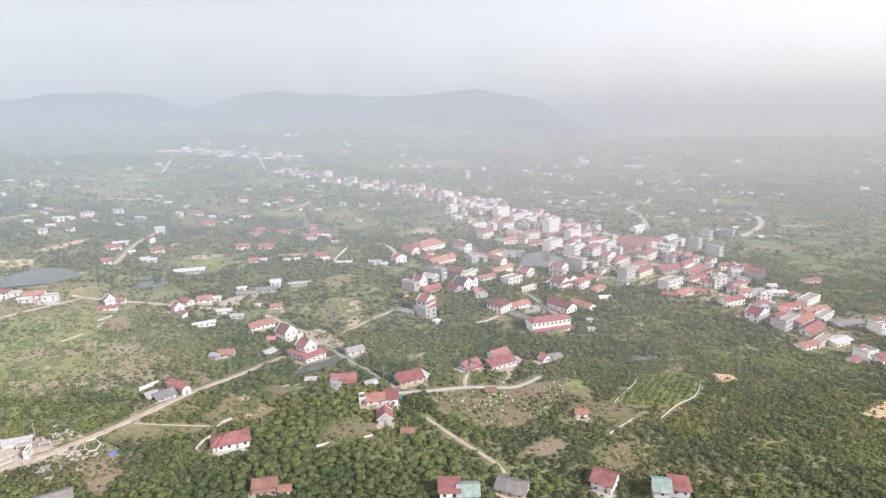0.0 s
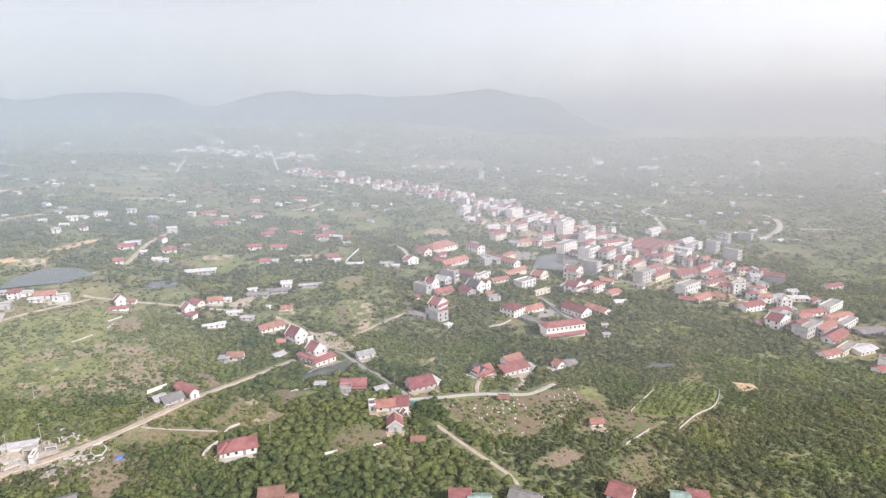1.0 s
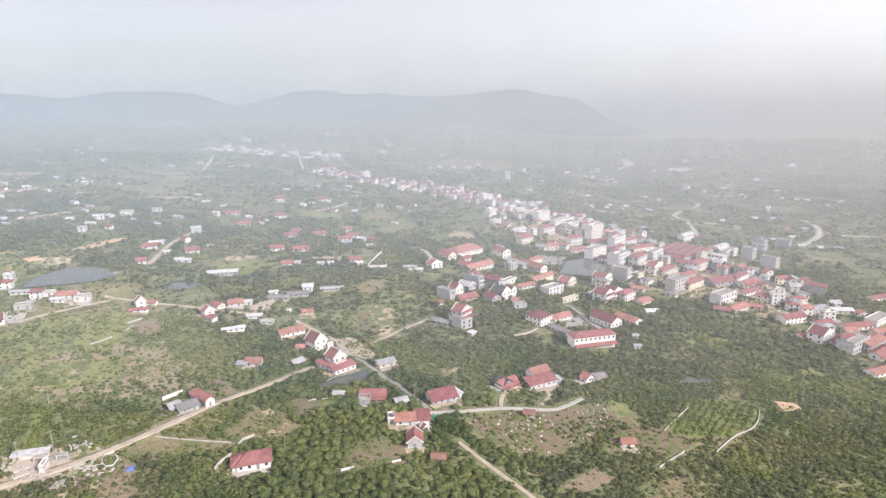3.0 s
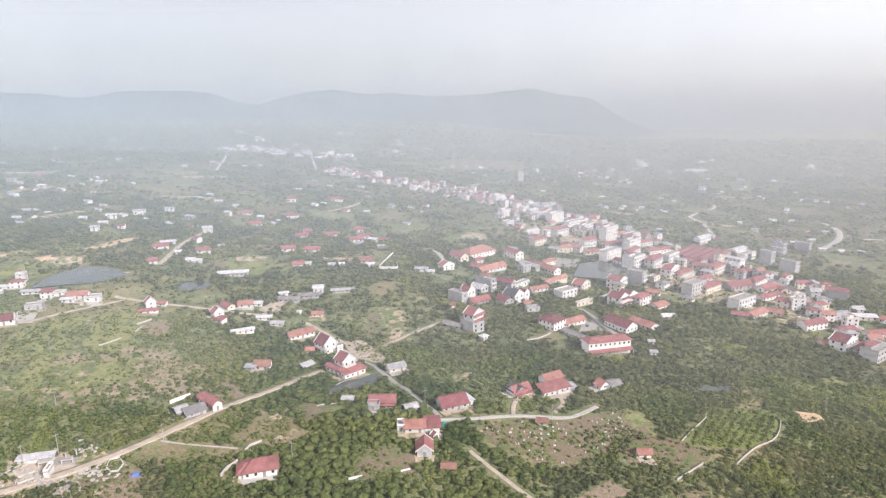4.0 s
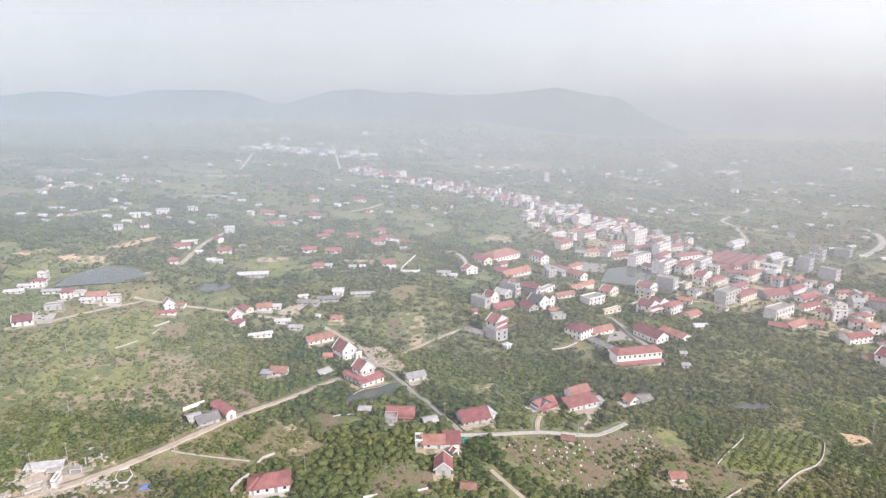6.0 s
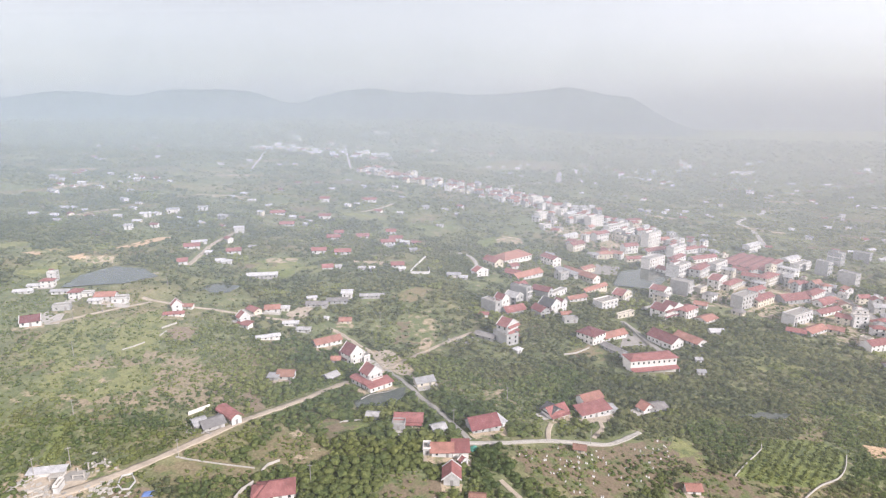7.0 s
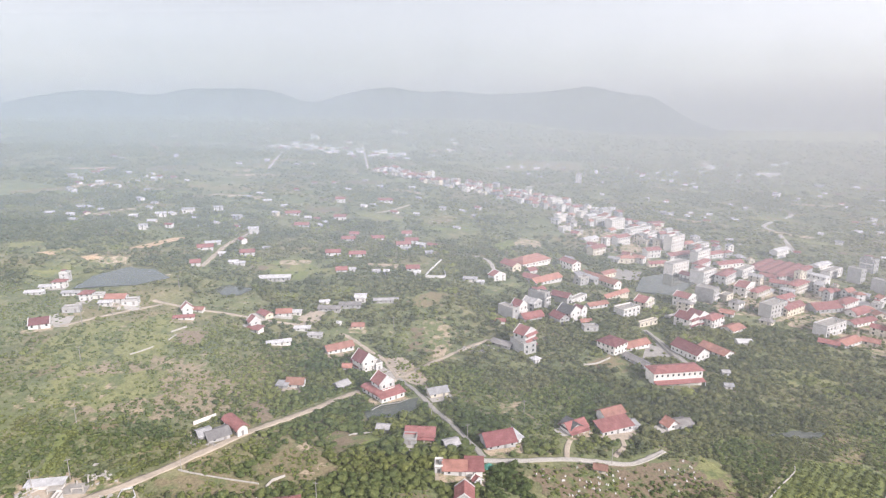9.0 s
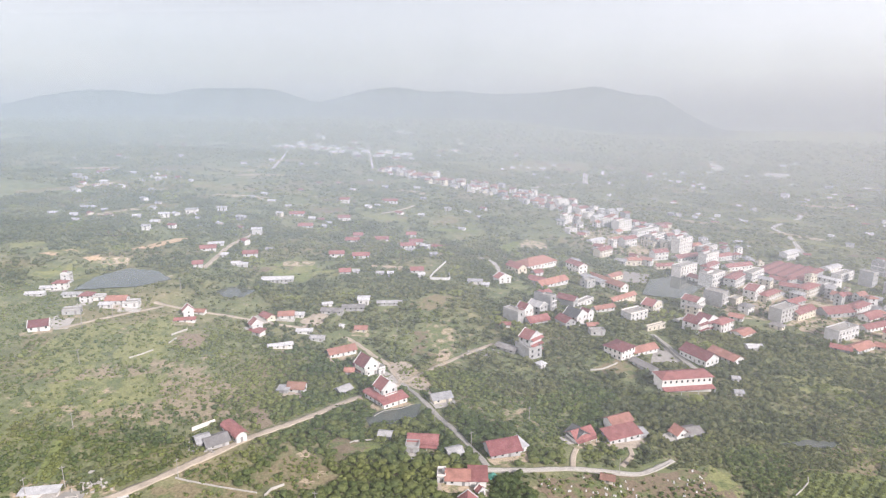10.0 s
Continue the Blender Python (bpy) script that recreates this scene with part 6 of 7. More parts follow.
def far_house(x, y, i, size=1.0):
    rng = random.Random(i * 31 + 5)
    wall, word = rng.choice(((WHITE, "white"), (WHITE, "white"), (WHITE, "white"), (CREAM, "cream"), (GREY_WALL, "grey")))
    tile, tw = rng.choice(((RED_TILE, "dull red"), (WHITE_TIN, "pale sheet"), (TIN, "grey sheet"), (WHITE_TIN, "pale sheet")))
    rot = rng.uniform(-40, 30)
    floors = rng.choice((1, 1, 2))
    size *= 0.66
    house(x, y, rot, rng.uniform(8, 13) * size, rng.uniform(6, 8) * size, 2.8 * floors * size, 1.6 * size, f"small {word} farmhouse with {tw} roof", wall=wall, tile=tile, floors=floors,
          sides=facing(rot)[:1] if y < 760 else "", panes=False, category="farmhouse", group="scattered farmhouses")


# Farmhouses that stand alone over the valley
FARMS = [
    (-572.6, 648.8), (-574.7, 687.4), (-582.6, 705.9), (-536.6, 618.6), (-513.2, 581.3), (-502.6, 574.8), (-515.4, 627.0), (-484.6, 619.5), (-535.3, 698.4), (-503.3, 687.1), (-504.4, 701.9), (-477.3, 670.4),
    (-468.1, 694.2), (-487.5, 652.0), (-441.1, 612.1), (-409.6, 561.7), (-380.2, 537.1), (-430.0, 517.9), (-436.9, 515.1), (-422.4, 487.8), (-406.5, 473.1), (-413.5, 496.2), (-442.2, 484.9), (-371.7, 504.4),
    (-346.5, 496.7), (-339.0, 475.6), (-352.0, 515.9), (-348.9, 527.7), (-323.3, 562.8), (-291.2, 544.1), (-297.5, 518.2), (-332.2, 633.0), (-329.8, 657.5), (-305.4, 627.5), (-307.7, 705.9), (-269.8, 578.2),
    (-238.7, 585.0), (-229.6, 584.8), (-223.6, 558.5), (-249.3, 480.6), (-216.6, 565.1), (-195.5, 820.9), (-230.5, 790.2), (-212.3, 795.1), (-89.8, 704.9), (-120.5, 524.4), (-110.6, 536.7), (-93.1, 749.2),
    (66.7, 1021.4), (136.1, 1020.8), (164.3, 1013.8), (174.4, 898.0), (182.6, 922.4), (250.3, 1247.0), (73.3, 1168.2), (459.9, 1140.2), (458.7, 1112.8), (486.6, 1279.6), (278.0, 1012.7), (231.7, 907.0),
    (380.3, 884.2), (407.2, 879.1), (423.9, 900.5), (534.4, 1093.6), (548.0, 1090.5), (553.5, 1215.1), (519.2, 1115.3), (386.6, 801.7), (319.7, 786.0), (405.1, 792.9), (339.1, 722.9), (360.8, 731.6),
    (407.2, 960.8), (441.5, 985.5), (322.5, 845.9), (176.0, 736.1), (251.3, 713.2), (-24.8, 871.1), (-673.7, 834.8), (-693.5, 803.5), (-709.5, 790.7), (-595.8, 876.1),
    (392.2, 690.8), (367.0, 684.7), (355.0, 694.4), (-102.2, 546.4), (-38.8, 1141.0), (56.8, 612.4), (-96.1, 628.8),
]
for i, (fx, fy) in enumerate(FARMS):
    if all(math.hypot(fx - hx, fy - hy) > hr + 3 for hx, hy, hr in HOUSES):
        far_house(fx, fy, i)
    if i % 3 == 0:
        fx, fy = fx + 19 + i % 7, fy - 9 + i % 11
        if all(math.hypot(fx - hx, fy - hy) > hr + 3 for hx, hy, hr in HOUSES):
            far_house(fx, fy, i + 400, 0.8)
for i in range(46):
    fx = -550 + 5.6 * i + 16 * math.sin(i * 2.7)
    far_house(fx, 1158 + 50 * math.sin(i * 1.9) + fx * 0.05, i + 900, 1.7)
for i in range(60):
    far_house(-900 + 40 * i + 28 * math.sin(i * 5.1), 1600 + 320 * math.sin(i * 2.3) + 120 * math.cos(i * 1.1), i + 1200, 1.9)


def hamlets():
    """Small houses in loose groups all over the far valley."""
    rng = random.Random(77)
    for g in range(44):
        a, r = rng.uniform(-0.8, 0.58), rng.uniform(620, 2100)
        for k in range(rng.choice((2, 3, 4, 5, 6))):
            x, y = 15 + r * math.sin(a) + rng.gauss(0, 0.05) * r, 20 + r * math.cos(a) + rng.gauss(0, 0.03) * r
            if abs(x - 120) < 170 and y < 760 or any(math.hypot(x - hx, y - hy) < hr + 4 for hx, hy, hr in HOUSES):
                continue
            far_house(x, y, 2000 + g * 7 + k, rng.uniform(0.8, 1.2))


hamlets()


def water_tower(x, y):
    """The tall pale house that stands alone beside the far track."""
    house(x, y, 6, 9, 9, 16, 1.0, "tall pale tower house with dark windows", roof="flat", floors=5, sides="se", panes=False, category="tower")


water_tower(30.1, 1134.7)


def pole(x, y, h):
    """A concrete utility pole with a crossarm."""
    thing = tagged(new("utility_pole"), "grey concrete utility pole with crossarm", "utility pole", "utility poles")
    thing.matrix_world = pose(x, y, ground_z(x, y) + ROLL(x, y), 0, 0, (x * 7) % 90)
    v = [(math.cos(i * 1.047) * r, math.sin(i * 1.047) * r, z) for z, r in ((-0.6, 0.16), (h, 0.09)) for i in range(6)]
    f = [(i, (i + 1) % 6, 6 + (i + 1) % 6, 6 + i) for i in range(6)] + [tuple(range(6, 12))]
    part("shaft", mesh("shaft", v, f, CONCRETE), thing)
    part("crossarm", boxes("crossarm", [(0, 0, h - 0.7, 1.8, 0.14, 0.14)], CONCRETE), thing)
    for k in (-0.75, 0, 0.75):
        part("insulator", boxes("insulator", [(k, 0, h - 0.56, 0.12, 0.12, 0.25)], FIBRO), thing)


for px, py, ph in ((-237.4, 299.0, 9), (-209.9, 267.8, 8), (-234.4, 317.1, 8), (-171.3, 224.0, 8), (-154.9, 188.0, 8), (-147.8, 196.1, 8.5), (0.0, 288.2, 8), (-39.5, 277.1, 8), (-20.2, 258.2, 8),
                   (-117.0, 212.7, 7.5), (-63.4, 209.5, 8), (-86.6, 375.1, 7.5), (36.4, 263.7, 7), (171.3, 303.1, 7.5), (-227.5, 366.8, 8), (-207.6, 607.2, 18)):
    pole(px, py, ph)

# ---- orchards ----
def crown_shape(rng, facets, leaves, flat=0.8):
    """A crown: an uneven core and many leaf tufts that stand out of it. Unit radius, base at 0."""
    ico = bmesh.new()
    bmesh.ops.create_icosphere(ico, subdivisions=facets, radius=1.0)
    v = np.array([p.co[:] for p in ico.verts])
    f = np.array([[p.index for p in q.verts] for q in ico.faces])
    ico.free()
    bumps = rng.normal(size=(8, 3)) * (1, 1, 0.7)
    bumps /= np.linalg.norm(bumps, axis=1)[:, None]
    reach = rng.uniform(0.25, 0.6, 8)
    r = 0.6 + np.max(np.clip(v @ bumps.T, 0, 1) ** 4 * reach, axis=1) + rng.uniform(-0.17, 0.17, len(v))
    v = v * r[:, None]
    v[:, 2] = v[:, 2] * flat + 0.75
    vs, fs, n = [v], [f], len(v)
    for _ in range(leaves):
        d = rng.normal(size=3)
        d[2] = abs(d[2]) * 0.9 - 0.15
        d /= np.linalg.norm(d)
        c = d * (0.6 + max(np.clip(d @ bumps.T, 0, 1) ** 4 * reach) + rng.uniform(-0.06, 0.16))
        c[2] = c[2] * flat + 0.75
        a = np.cross(d, rng.normal(size=3))
        a /= np.linalg.norm(a)
        b = np.cross(d, a) + d * rng.uniform(-0.6, 0.6)
        s = rng.uniform(0.15, 0.36) * (1.0 if facets > 1 else 1.35)
        q = np.array([c - a * s, c + b * s * 0.8 + d * 0.06, c + a * s, c - b * s * 0.8 - d * 0.03])
        vs.append(q)
        fs.append(np.array([[n, n + 1, n + 2], [n, n + 2, n + 3]]))
        n += 4
    return np.concatenate(vs), np.concatenate(fs)


def inside(points, poly):
    x, y = points[:, 0], points[:, 1]
    hit = np.zeros(len(points), bool)
    for (x0, y0), (x1, y1) in zip(poly, np.roll(poly, -1, 0)):
        cross = (y0 > y) != (y1 > y)
        with np.errstate(divide="ignore", invalid="ignore"):
            hit ^= cross & (x < (x1 - x0) * (y - y0) / (y1 - y0 + 1e-12) + x0)
    return hit


def free(points, margin):
    ok = np.ones(len(points), bool)
    for poly in PLOTS:
        lo, hi = poly.min(0) - 3, poly.max(0) + 3
        near = np.all((points > lo) & (points < hi), 1)
        if near.any():
            ok[near] &= ~inside(points[near], poly.mean(0) + (poly - poly.mean(0)) * 1.12)
    for line, wide in CLEAR:
        lo, hi = line.min(0) - 8, line.max(0) + 8
        near = np.where(np.all((points > lo) & (points < hi), 1))[0]
        if len(near):
            d = np.min(np.linalg.norm(points[near][:, None] - line[None], axis=2), 1)
            ok[near[d < wide + margin]] = False
    for x, y, r in HOUSES:
        ok &= np.hypot(points[:, 0] - x, points[:, 1] - y) > r + margin * 0.6
    return ok


# How thickly trees stand: middle, half widths, share of the places taken, size of the crowns.
STANDS = [
    (-185.3, 261.4, 96, 96, 0.24, 0.6), (-214.2, 257.1, 77, 77, 0.24, 0.6), (-152.5, 283.4, 38, 38, 0.5, 0.75), (-141.6, 214.0, 49, 28, 0.48, 0.6),
    (-43.6, 223.3, 51, 46, 1.1, 0.98), (-99.8, 192.2, 20, 28, 0.9, 0.95), (-104.0, 275.8, 28, 20, 0.85, 0.8), (-102.5, 300.3, 23, 28, 0.9, 0.85),
    (127.6, 378.0, 77, 77, 0.86, 0.9), (150.6, 281.0, 110, 74, 0.8, 0.56), (40.3, 329.5, 58, 32, 0.85, 0.95), (25.8, 384.0, 38, 38, 0.65, 0.75),
    (75.5, 225.6, 62, 30, 0.7, 0.6), (-5.0, 317.0, 38, 36, 0.5, 0.65), (-12, 296, 14, 14, 0.3, 0.5), (-116.7, 205.1, 23, 13, 0.2, 0.6), (-83.0, 229.1, 28, 23, 0.25, 0.6),
    (-25.8, 212.9, 20, 18, 0.3, 0.6), (34.0, 221.9, 32, 18, 0.65, 0.65), (-100.7, 372.0, 70, 51, 0.6, 0.85), (-65.1, 379.1, 26, 28, 0.3, 0.7),
    (134.7, 517.6, 60, 48, 0.2, 0.75), (200.0, 512.3, 64, 42, 0.2, 0.75), (231.7, 443.6, 50, 38, 0.2, 0.75), (82.5, 648.3, 64, 64, 0.28, 0.75), (27.0, 480.7, 50, 40, 0.4, 0.8),
    (-306.4, 395.4, 102, 77, 0.35, 0.8), (-239.2, 341.9, 55, 22, 0.05, 0.45), (147.2, 383.2, 22, 14, 0.3, 0.55), (187.0, 330.8, 20, 12, 0.3, 0.6), (135.4, 313.7, 14, 9, 0.25, 0.6), (-194.0, 373.2, 26, 14, 0.1, 0.5), (-207.0, 455.7, 77, 64, 0.5, 0.85),
    (-176, 252, 34, 30, 0.2, 0.5), (-150, 282, 24, 20, 0.3, 0.5), (-118, 262, 16, 14, 0.55, 0.7), (83.7, 215.0, 12, 12, 0.4, 0.4), (-63, 372, 14, 16, 0.05, 0.4), (8, 285, 10, 12, 0.25, 0.5), (94, 252, 16, 9, 0.2, 0.5), (-90.6, 186.2, 24, 15, 0.95, 0.62), (-158, 214, 30, 13, 0.55, 0.52), (-150, 224, 18, 10, 0.6, 0.6),
]


def plant(x0, x1, y0, y1, step, seed, radius, close):
    """Places for trees with the size of each crown: no two stand closer than a share of their radii."""
    rng = np.random.RandomState(seed)
    gx, gy = np.meshgrid(np.arange(x0, x1, step), np.arange(y0, y1, step))
    p = np.stack([gx.ravel(), gy.ravel()], 1) + rng.uniform(-0.45, 0.45, (gx.size, 2)) * step
    p = p[np.abs(np.arctan2(p[:, 0] - 12, p[:, 1] + 30) + 0.13) < 0.77]
    share = np.array([0.55 + 0.9 * noise.noise((a / 60, b / 60, 3.3)) + 0.9 * noise.noise((a / 21, b / 21, 8.1)) for a, b in p])
    size = np.full(len(p), 0.85)
    for cx, cy, rx, ry, dense, grow in STANDS:
        k = np.clip(1.5 - np.hypot((p[:, 0] - cx) / rx, (p[:, 1] - cy) / ry), 0, 1)
        share = share * (1 - k) + k * (dense + (share - 0.55) * 0.5)
        size = size * (1 - k) + k * grow
    keep = rng.uniform(0, 1, len(p)) < share
    p, size = p[keep], size[keep]
    ok = free(p, radius * 0.4)
    p, size = p[ok], size[ok]
    size = size * rng.choice((0.42, 0.55, 0.7, 0.88, 1.08, 1.3), len(p)) * rng.uniform(0.9, 1.1, len(p))
    order = np.argsort(rng.uniform(0, 1, len(p)) - 0.6 * size)
    cell = radius * 2.2
    grid, taken = {}, []
    for i in order:
        x, y, r = p[i, 0], p[i, 1], size[i] * radius
        cx, cy = int(x // cell), int(y // cell)
        near = [q for a in (-1, 0, 1) for b in (-1, 0, 1) for q in grid.get((cx + a, cy + b), ())]
        if all((x - u) ** 2 + (y - w) ** 2 > (close * (r + k)) ** 2 for u, w, k in near):
            grid.setdefault((cx, cy), []).append((x, y, r))
            taken.append(i)
    return p[taken], size[taken], rng


def forest(name, places, sizes, shapes, mat, label, rng, radius):
    """Many crowns joined into one thing."""
    vs, fs, n = [], [], 0
    which = rng.randint(0, len(shapes), len(places))
    z = terrain(places[:, 0], places[:, 1]) + np.clip((np.hypot(places[:, 0], places[:, 1]) - 60) / 500, 0, 1) * 1.2 * np.sin(places[:, 0] / 47.0) * np.cos(places[:, 1] / 61.0)
    for k, (sv, sf) in enumerate(shapes):
        at = np.where(which == k)[0]
        if not len(at):
            continue
        a = rng.uniform(0, 2 * math.pi, len(at))
        c, s = np.cos(a)[:, None], np.sin(a)[:, None]
        r = (radius * sizes[at])[:, None]
        long = rng.uniform(0.75, 1.35, len(at))[:, None]
        x = (sv[None, :, 0] * c * long - sv[None, :, 1] * s) * r + places[at, 0][:, None]
        y = (sv[None, :, 0] * s * long + sv[None, :, 1] * c) * r + places[at, 1][:, None]
        h = sv[None, :, 2] * r * rng.uniform(0.6, 1.15, len(at))[:, None] + z[at][:, None] - 0.15
        vs.append(np.stack([x, y, h], -1).reshape(-1, 3))
        m = len(sv)
        fs.append((sf[None] + (np.arange(len(at)) * m)[:, None, None]).reshape(-1, 3) + n)
        n += len(at) * m
    me = tri_mesh(name, np.concatenate(vs), np.concatenate(fs), mat)
    return tagged(new(name, me), label, "trees", kind="stuff")


shape_rng = np.random.RandomState(11)
NEAR_SHAPES = [crown_shape(shape_rng, 2, 30, f) for f in (0.6, 0.7, 0.65, 0.8, 0.72, 0.85)]
MID_SHAPES = [crown_shape(shape_rng, 1, 11, f) for f in (0.6, 0.7, 0.8, 0.65, 0.75)]
FAR_SHAPES = [crown_shape(shape_rng, 1, 3, f) for f in (0.55, 0.65, 0.75, 0.6)]

near_p, near_s, near_rng = plant(-245, 335, 150, 336, 1.3, 1, 2.0, 0.6)
mid_p, mid_s, mid_rng = plant(-540, 590, 336, 602, 2.4, 2, 2.3, 0.6)
far_p, far_s, far_rng = plant(-1150, 1150, 602, 1220, 5.0, 3, 3.6, 0.76)
plain_p, plain_s, plain_rng = plant(-1900, 1900, 1220, 1950, 10.0, 5, 6.0, 0.85)
last_p, last_s, last_rng = plant(-2800, 2800, 1950, 3300, 26.0, 4, 11.0, 0.9)


def lychee_trees():
    """The orchard trees that stand nearest, each one a thing of its own."""
    place = (np.abs(near_p[:, 0] + 28) < 62) & (near_p[:, 1] < 225) & (near_p[:, 1] > 165)
    at = np.where(place)[0][:290]
    protos = []
    for v, f in NEAR_SHAPES:
        tree = tagged(new("fruit_tree"), "round leafy green fruit tree in an orchard", "tree", "orchard trees")
        ring = [(math.cos(i * 1.047) * r, math.sin(i * 1.047) * r, z) for z, r in ((-0.5, 0.16), (0.5, 0.12), (1.1, 0.08)) for i in range(6)]
        limbs = [(k * 6 + i, k * 6 + (i + 1) % 6, k * 6 + 6 + (i + 1) % 6, k * 6 + 6 + i) for k in range(2) for i in range(6)]
        part("trunk", mesh("trunk", ring, limbs, BARK), tree)
        part("crown", tri_mesh("crown", v, f, LEAF), tree)
        protos.append(tree)
    used = set()
    for i in at:
        x, y = near_p[i]
        m = pose(x, y, ground_z(x, y) + ROLL(x, y) - 0.15, 0, 0, near_rng.uniform(0, 360))
        k = near_rng.randint(len(protos))
        s = 2.0 * near_s[i]
        if k not in used:
            used.add(k)
            tree = protos[k]
            tree.matrix_world = m
        else:
            tree = copy_thing(protos[k], m)
        tree.scale = (s, s, s * near_rng.uniform(0.85, 1.2))
    return np.setdiff1d(np.arange(len(near_p)), at)


rest = lychee_trees()
bright = np.array([noise.noise((a / 40, b / 40, 5.5)) + (0.25 if a < 40 else -0.25) for a, b in near_p[rest]])
pale = np.array([noise.noise((a / 22, b / 22, 1.7)) - 0.12 + 0.62 * min(max((-70 - a) / 60, 0), 1) * min(max((b - 215) / 20, 0), 1) for a, b in near_p[rest]]) > 0.24
tall = np.hypot((near_p[rest][:, 0] + 40) / 62, (near_p[rest][:, 1] - 222) / 60) < 1.15
for name, pick, shapes, mat, label in (
    ("orchard", tall & ~pale, NEAR_SHAPES, LEAF, "green orchard trees with round crowns"),
    ("bright_scrub", ~tall & (bright > 0) & ~pale, MID_SHAPES, LEAF, "low green trees and scrub"),
    ("dark_scrub", ~tall & (bright <= 0) & ~pale, MID_SHAPES, LEAF_DARK, "low dark green trees and scrub"),
    ("pale_scrub", pale, MID_SHAPES, LEAF_YELLOW, "low yellowish young trees"),
):
    forest(name, near_p[rest][pick], near_s[rest][pick], shapes, mat, label, near_rng, 2.0)
pale = np.array([noise.noise((a / 30, b / 30, 1.7)) for a, b in mid_p]) > 0.4
forest("mid_orchard", mid_p[~pale], mid_s[~pale], MID_SHAPES, LEAF_DARK, "dark green trees between the houses", mid_rng, 2.3)
forest("mid_pale_orchard", mid_p[pale], mid_s[pale], MID_SHAPES, LEAF_YELLOW, "lighter green trees between the houses", mid_rng, 2.3)
forest("far_orchard", far_p, far_s, FAR_SHAPES, LEAF_DARK, "dark trees of the far valley", far_rng, 3.6)
forest("plain_orchard", plain_p, plain_s, FAR_SHAPES, LEAF_DARK, "dark tree clumps of the far plain", plain_rng, 6.0)
forest("farthest_orchard", last_p, last_s, FAR_SHAPES, LEAF_DARK, "tree clumps across the hazy plain", last_rng, 11.0)


def shrubs(name, x0, x1, y0, y1, step, seed, radius, mat, label):
    """Low bushes and tall weeds scattered over the open land."""
    rng = np.random.RandomState(seed)
    gx, gy = np.meshgrid(np.arange(x0, x1, step), np.arange(y0, y1, step))
    p = np.stack([gx.ravel(), gy.ravel()], 1) + rng.uniform(-0.5, 0.5, (gx.size, 2)) * step
    p = p[np.abs(np.arctan2(p[:, 0] - 12, p[:, 1] + 30) + 0.13) < 0.84]
    share = np.array([0.45 + 1.0 * noise.noise((a / 14, b / 14, 2.2)) for a, b in p])
    p = p[rng.uniform(0, 1, len(p)) < share]
    ok = np.ones(len(p), bool)
    for line, wide in CLEAR:
        for c in line[::2]:
            ok &= np.hypot(p[:, 0] - c[0], p[:, 1] - c[1]) > wide + 0.6
    for x, y, r in HOUSES:
        ok &= np.hypot(p[:, 0] - x, p[:, 1] - y) > r
    for poly in (WATERS):
        ok &= ~inside(p, poly)
    p = p[ok]
    forest(name, p, rng.uniform(0.5, 1.4, len(p)), FAR_SHAPES, mat, label, rng, radius)


WATERS = [q for q in PLOTS[:5]]
shrubs("shrubs", -330, 285, 122, 345, 2.4, 31, 0.78, LEAF, "low green bushes over the open land")
shrubs("pale_shrubs", -330, 285, 122, 345, 2.4, 32, 0.72, LEAF_YELLOW, "yellowish weeds and bushes")
shrubs("mid_shrubs", -510, 510, 340, 590, 5.6, 33, 1.2, LEAF_DARK, "dark bushes between the fields")


def hedge(name, points, mat, label, seed):
    """Broad-leaved plants in a line beside the road."""
    rng = np.random.RandomState(seed)
    line = smooth_line(points, 1.1)
    p = np.array([[q.x, q.y] for q in line]) + rng.uniform(-0.7, 0.7, (len(line), 2))
    forest(name, p, rng.uniform(0.7, 1.3, len(p)), MID_SHAPES, mat, label, rng, 0.95)


hedge("road_hedge", [(-104.1, 257.9), (-96.7, 272.3), (-90.5, 289.4), (-85.8, 301.4)], LEAF_YELLOW, "yellowish banana plants beside the road", 51)
hedge("lane_hedge", [(-70.4, 329.0), (-61.0, 345.1), (-53.9, 352.1)], LEAF_YELLOW, "yellowish plants beside the lane", 52)
hedge("pond_hedge", [(-65.5, 272.8), (-56.1, 277.0), (-46.9, 282.4)], LEAF, "green bushes beside the fish pond", 53)
hedge("house_hedge", [(-88.5, 309.0), (-80.0, 297.9), (-74.3, 287.8)], LEAF, "green bushes beside the road", 54)
hedge("banana_row", [(-132.5, 203.1), (-128.8, 211.1), (-125.6, 216.9), (-122.8, 222.0)], LEAF_YELLOW, "yellowish banana plants beside the road", 55)
hedge("crop_row", [(-158.8, 197.7), (-163.1, 206.5), (-169.5, 219.3)], LEAF_YELLOW, "yellowish crop in a narrow strip", 56)
hedge("crop_row_two", [(-156.1, 197.6), (-160.3, 206.5), (-167.2, 219.0)], LEAF_YELLOW, "yellowish crop in a narrow strip", 57)


hedge("junction_plants", [(-58.1, 327.0), (-55.0, 333.5), (-51.6, 340.0)], LEAF_YELLOW, "pale green banana plants beside the crossing", 58)

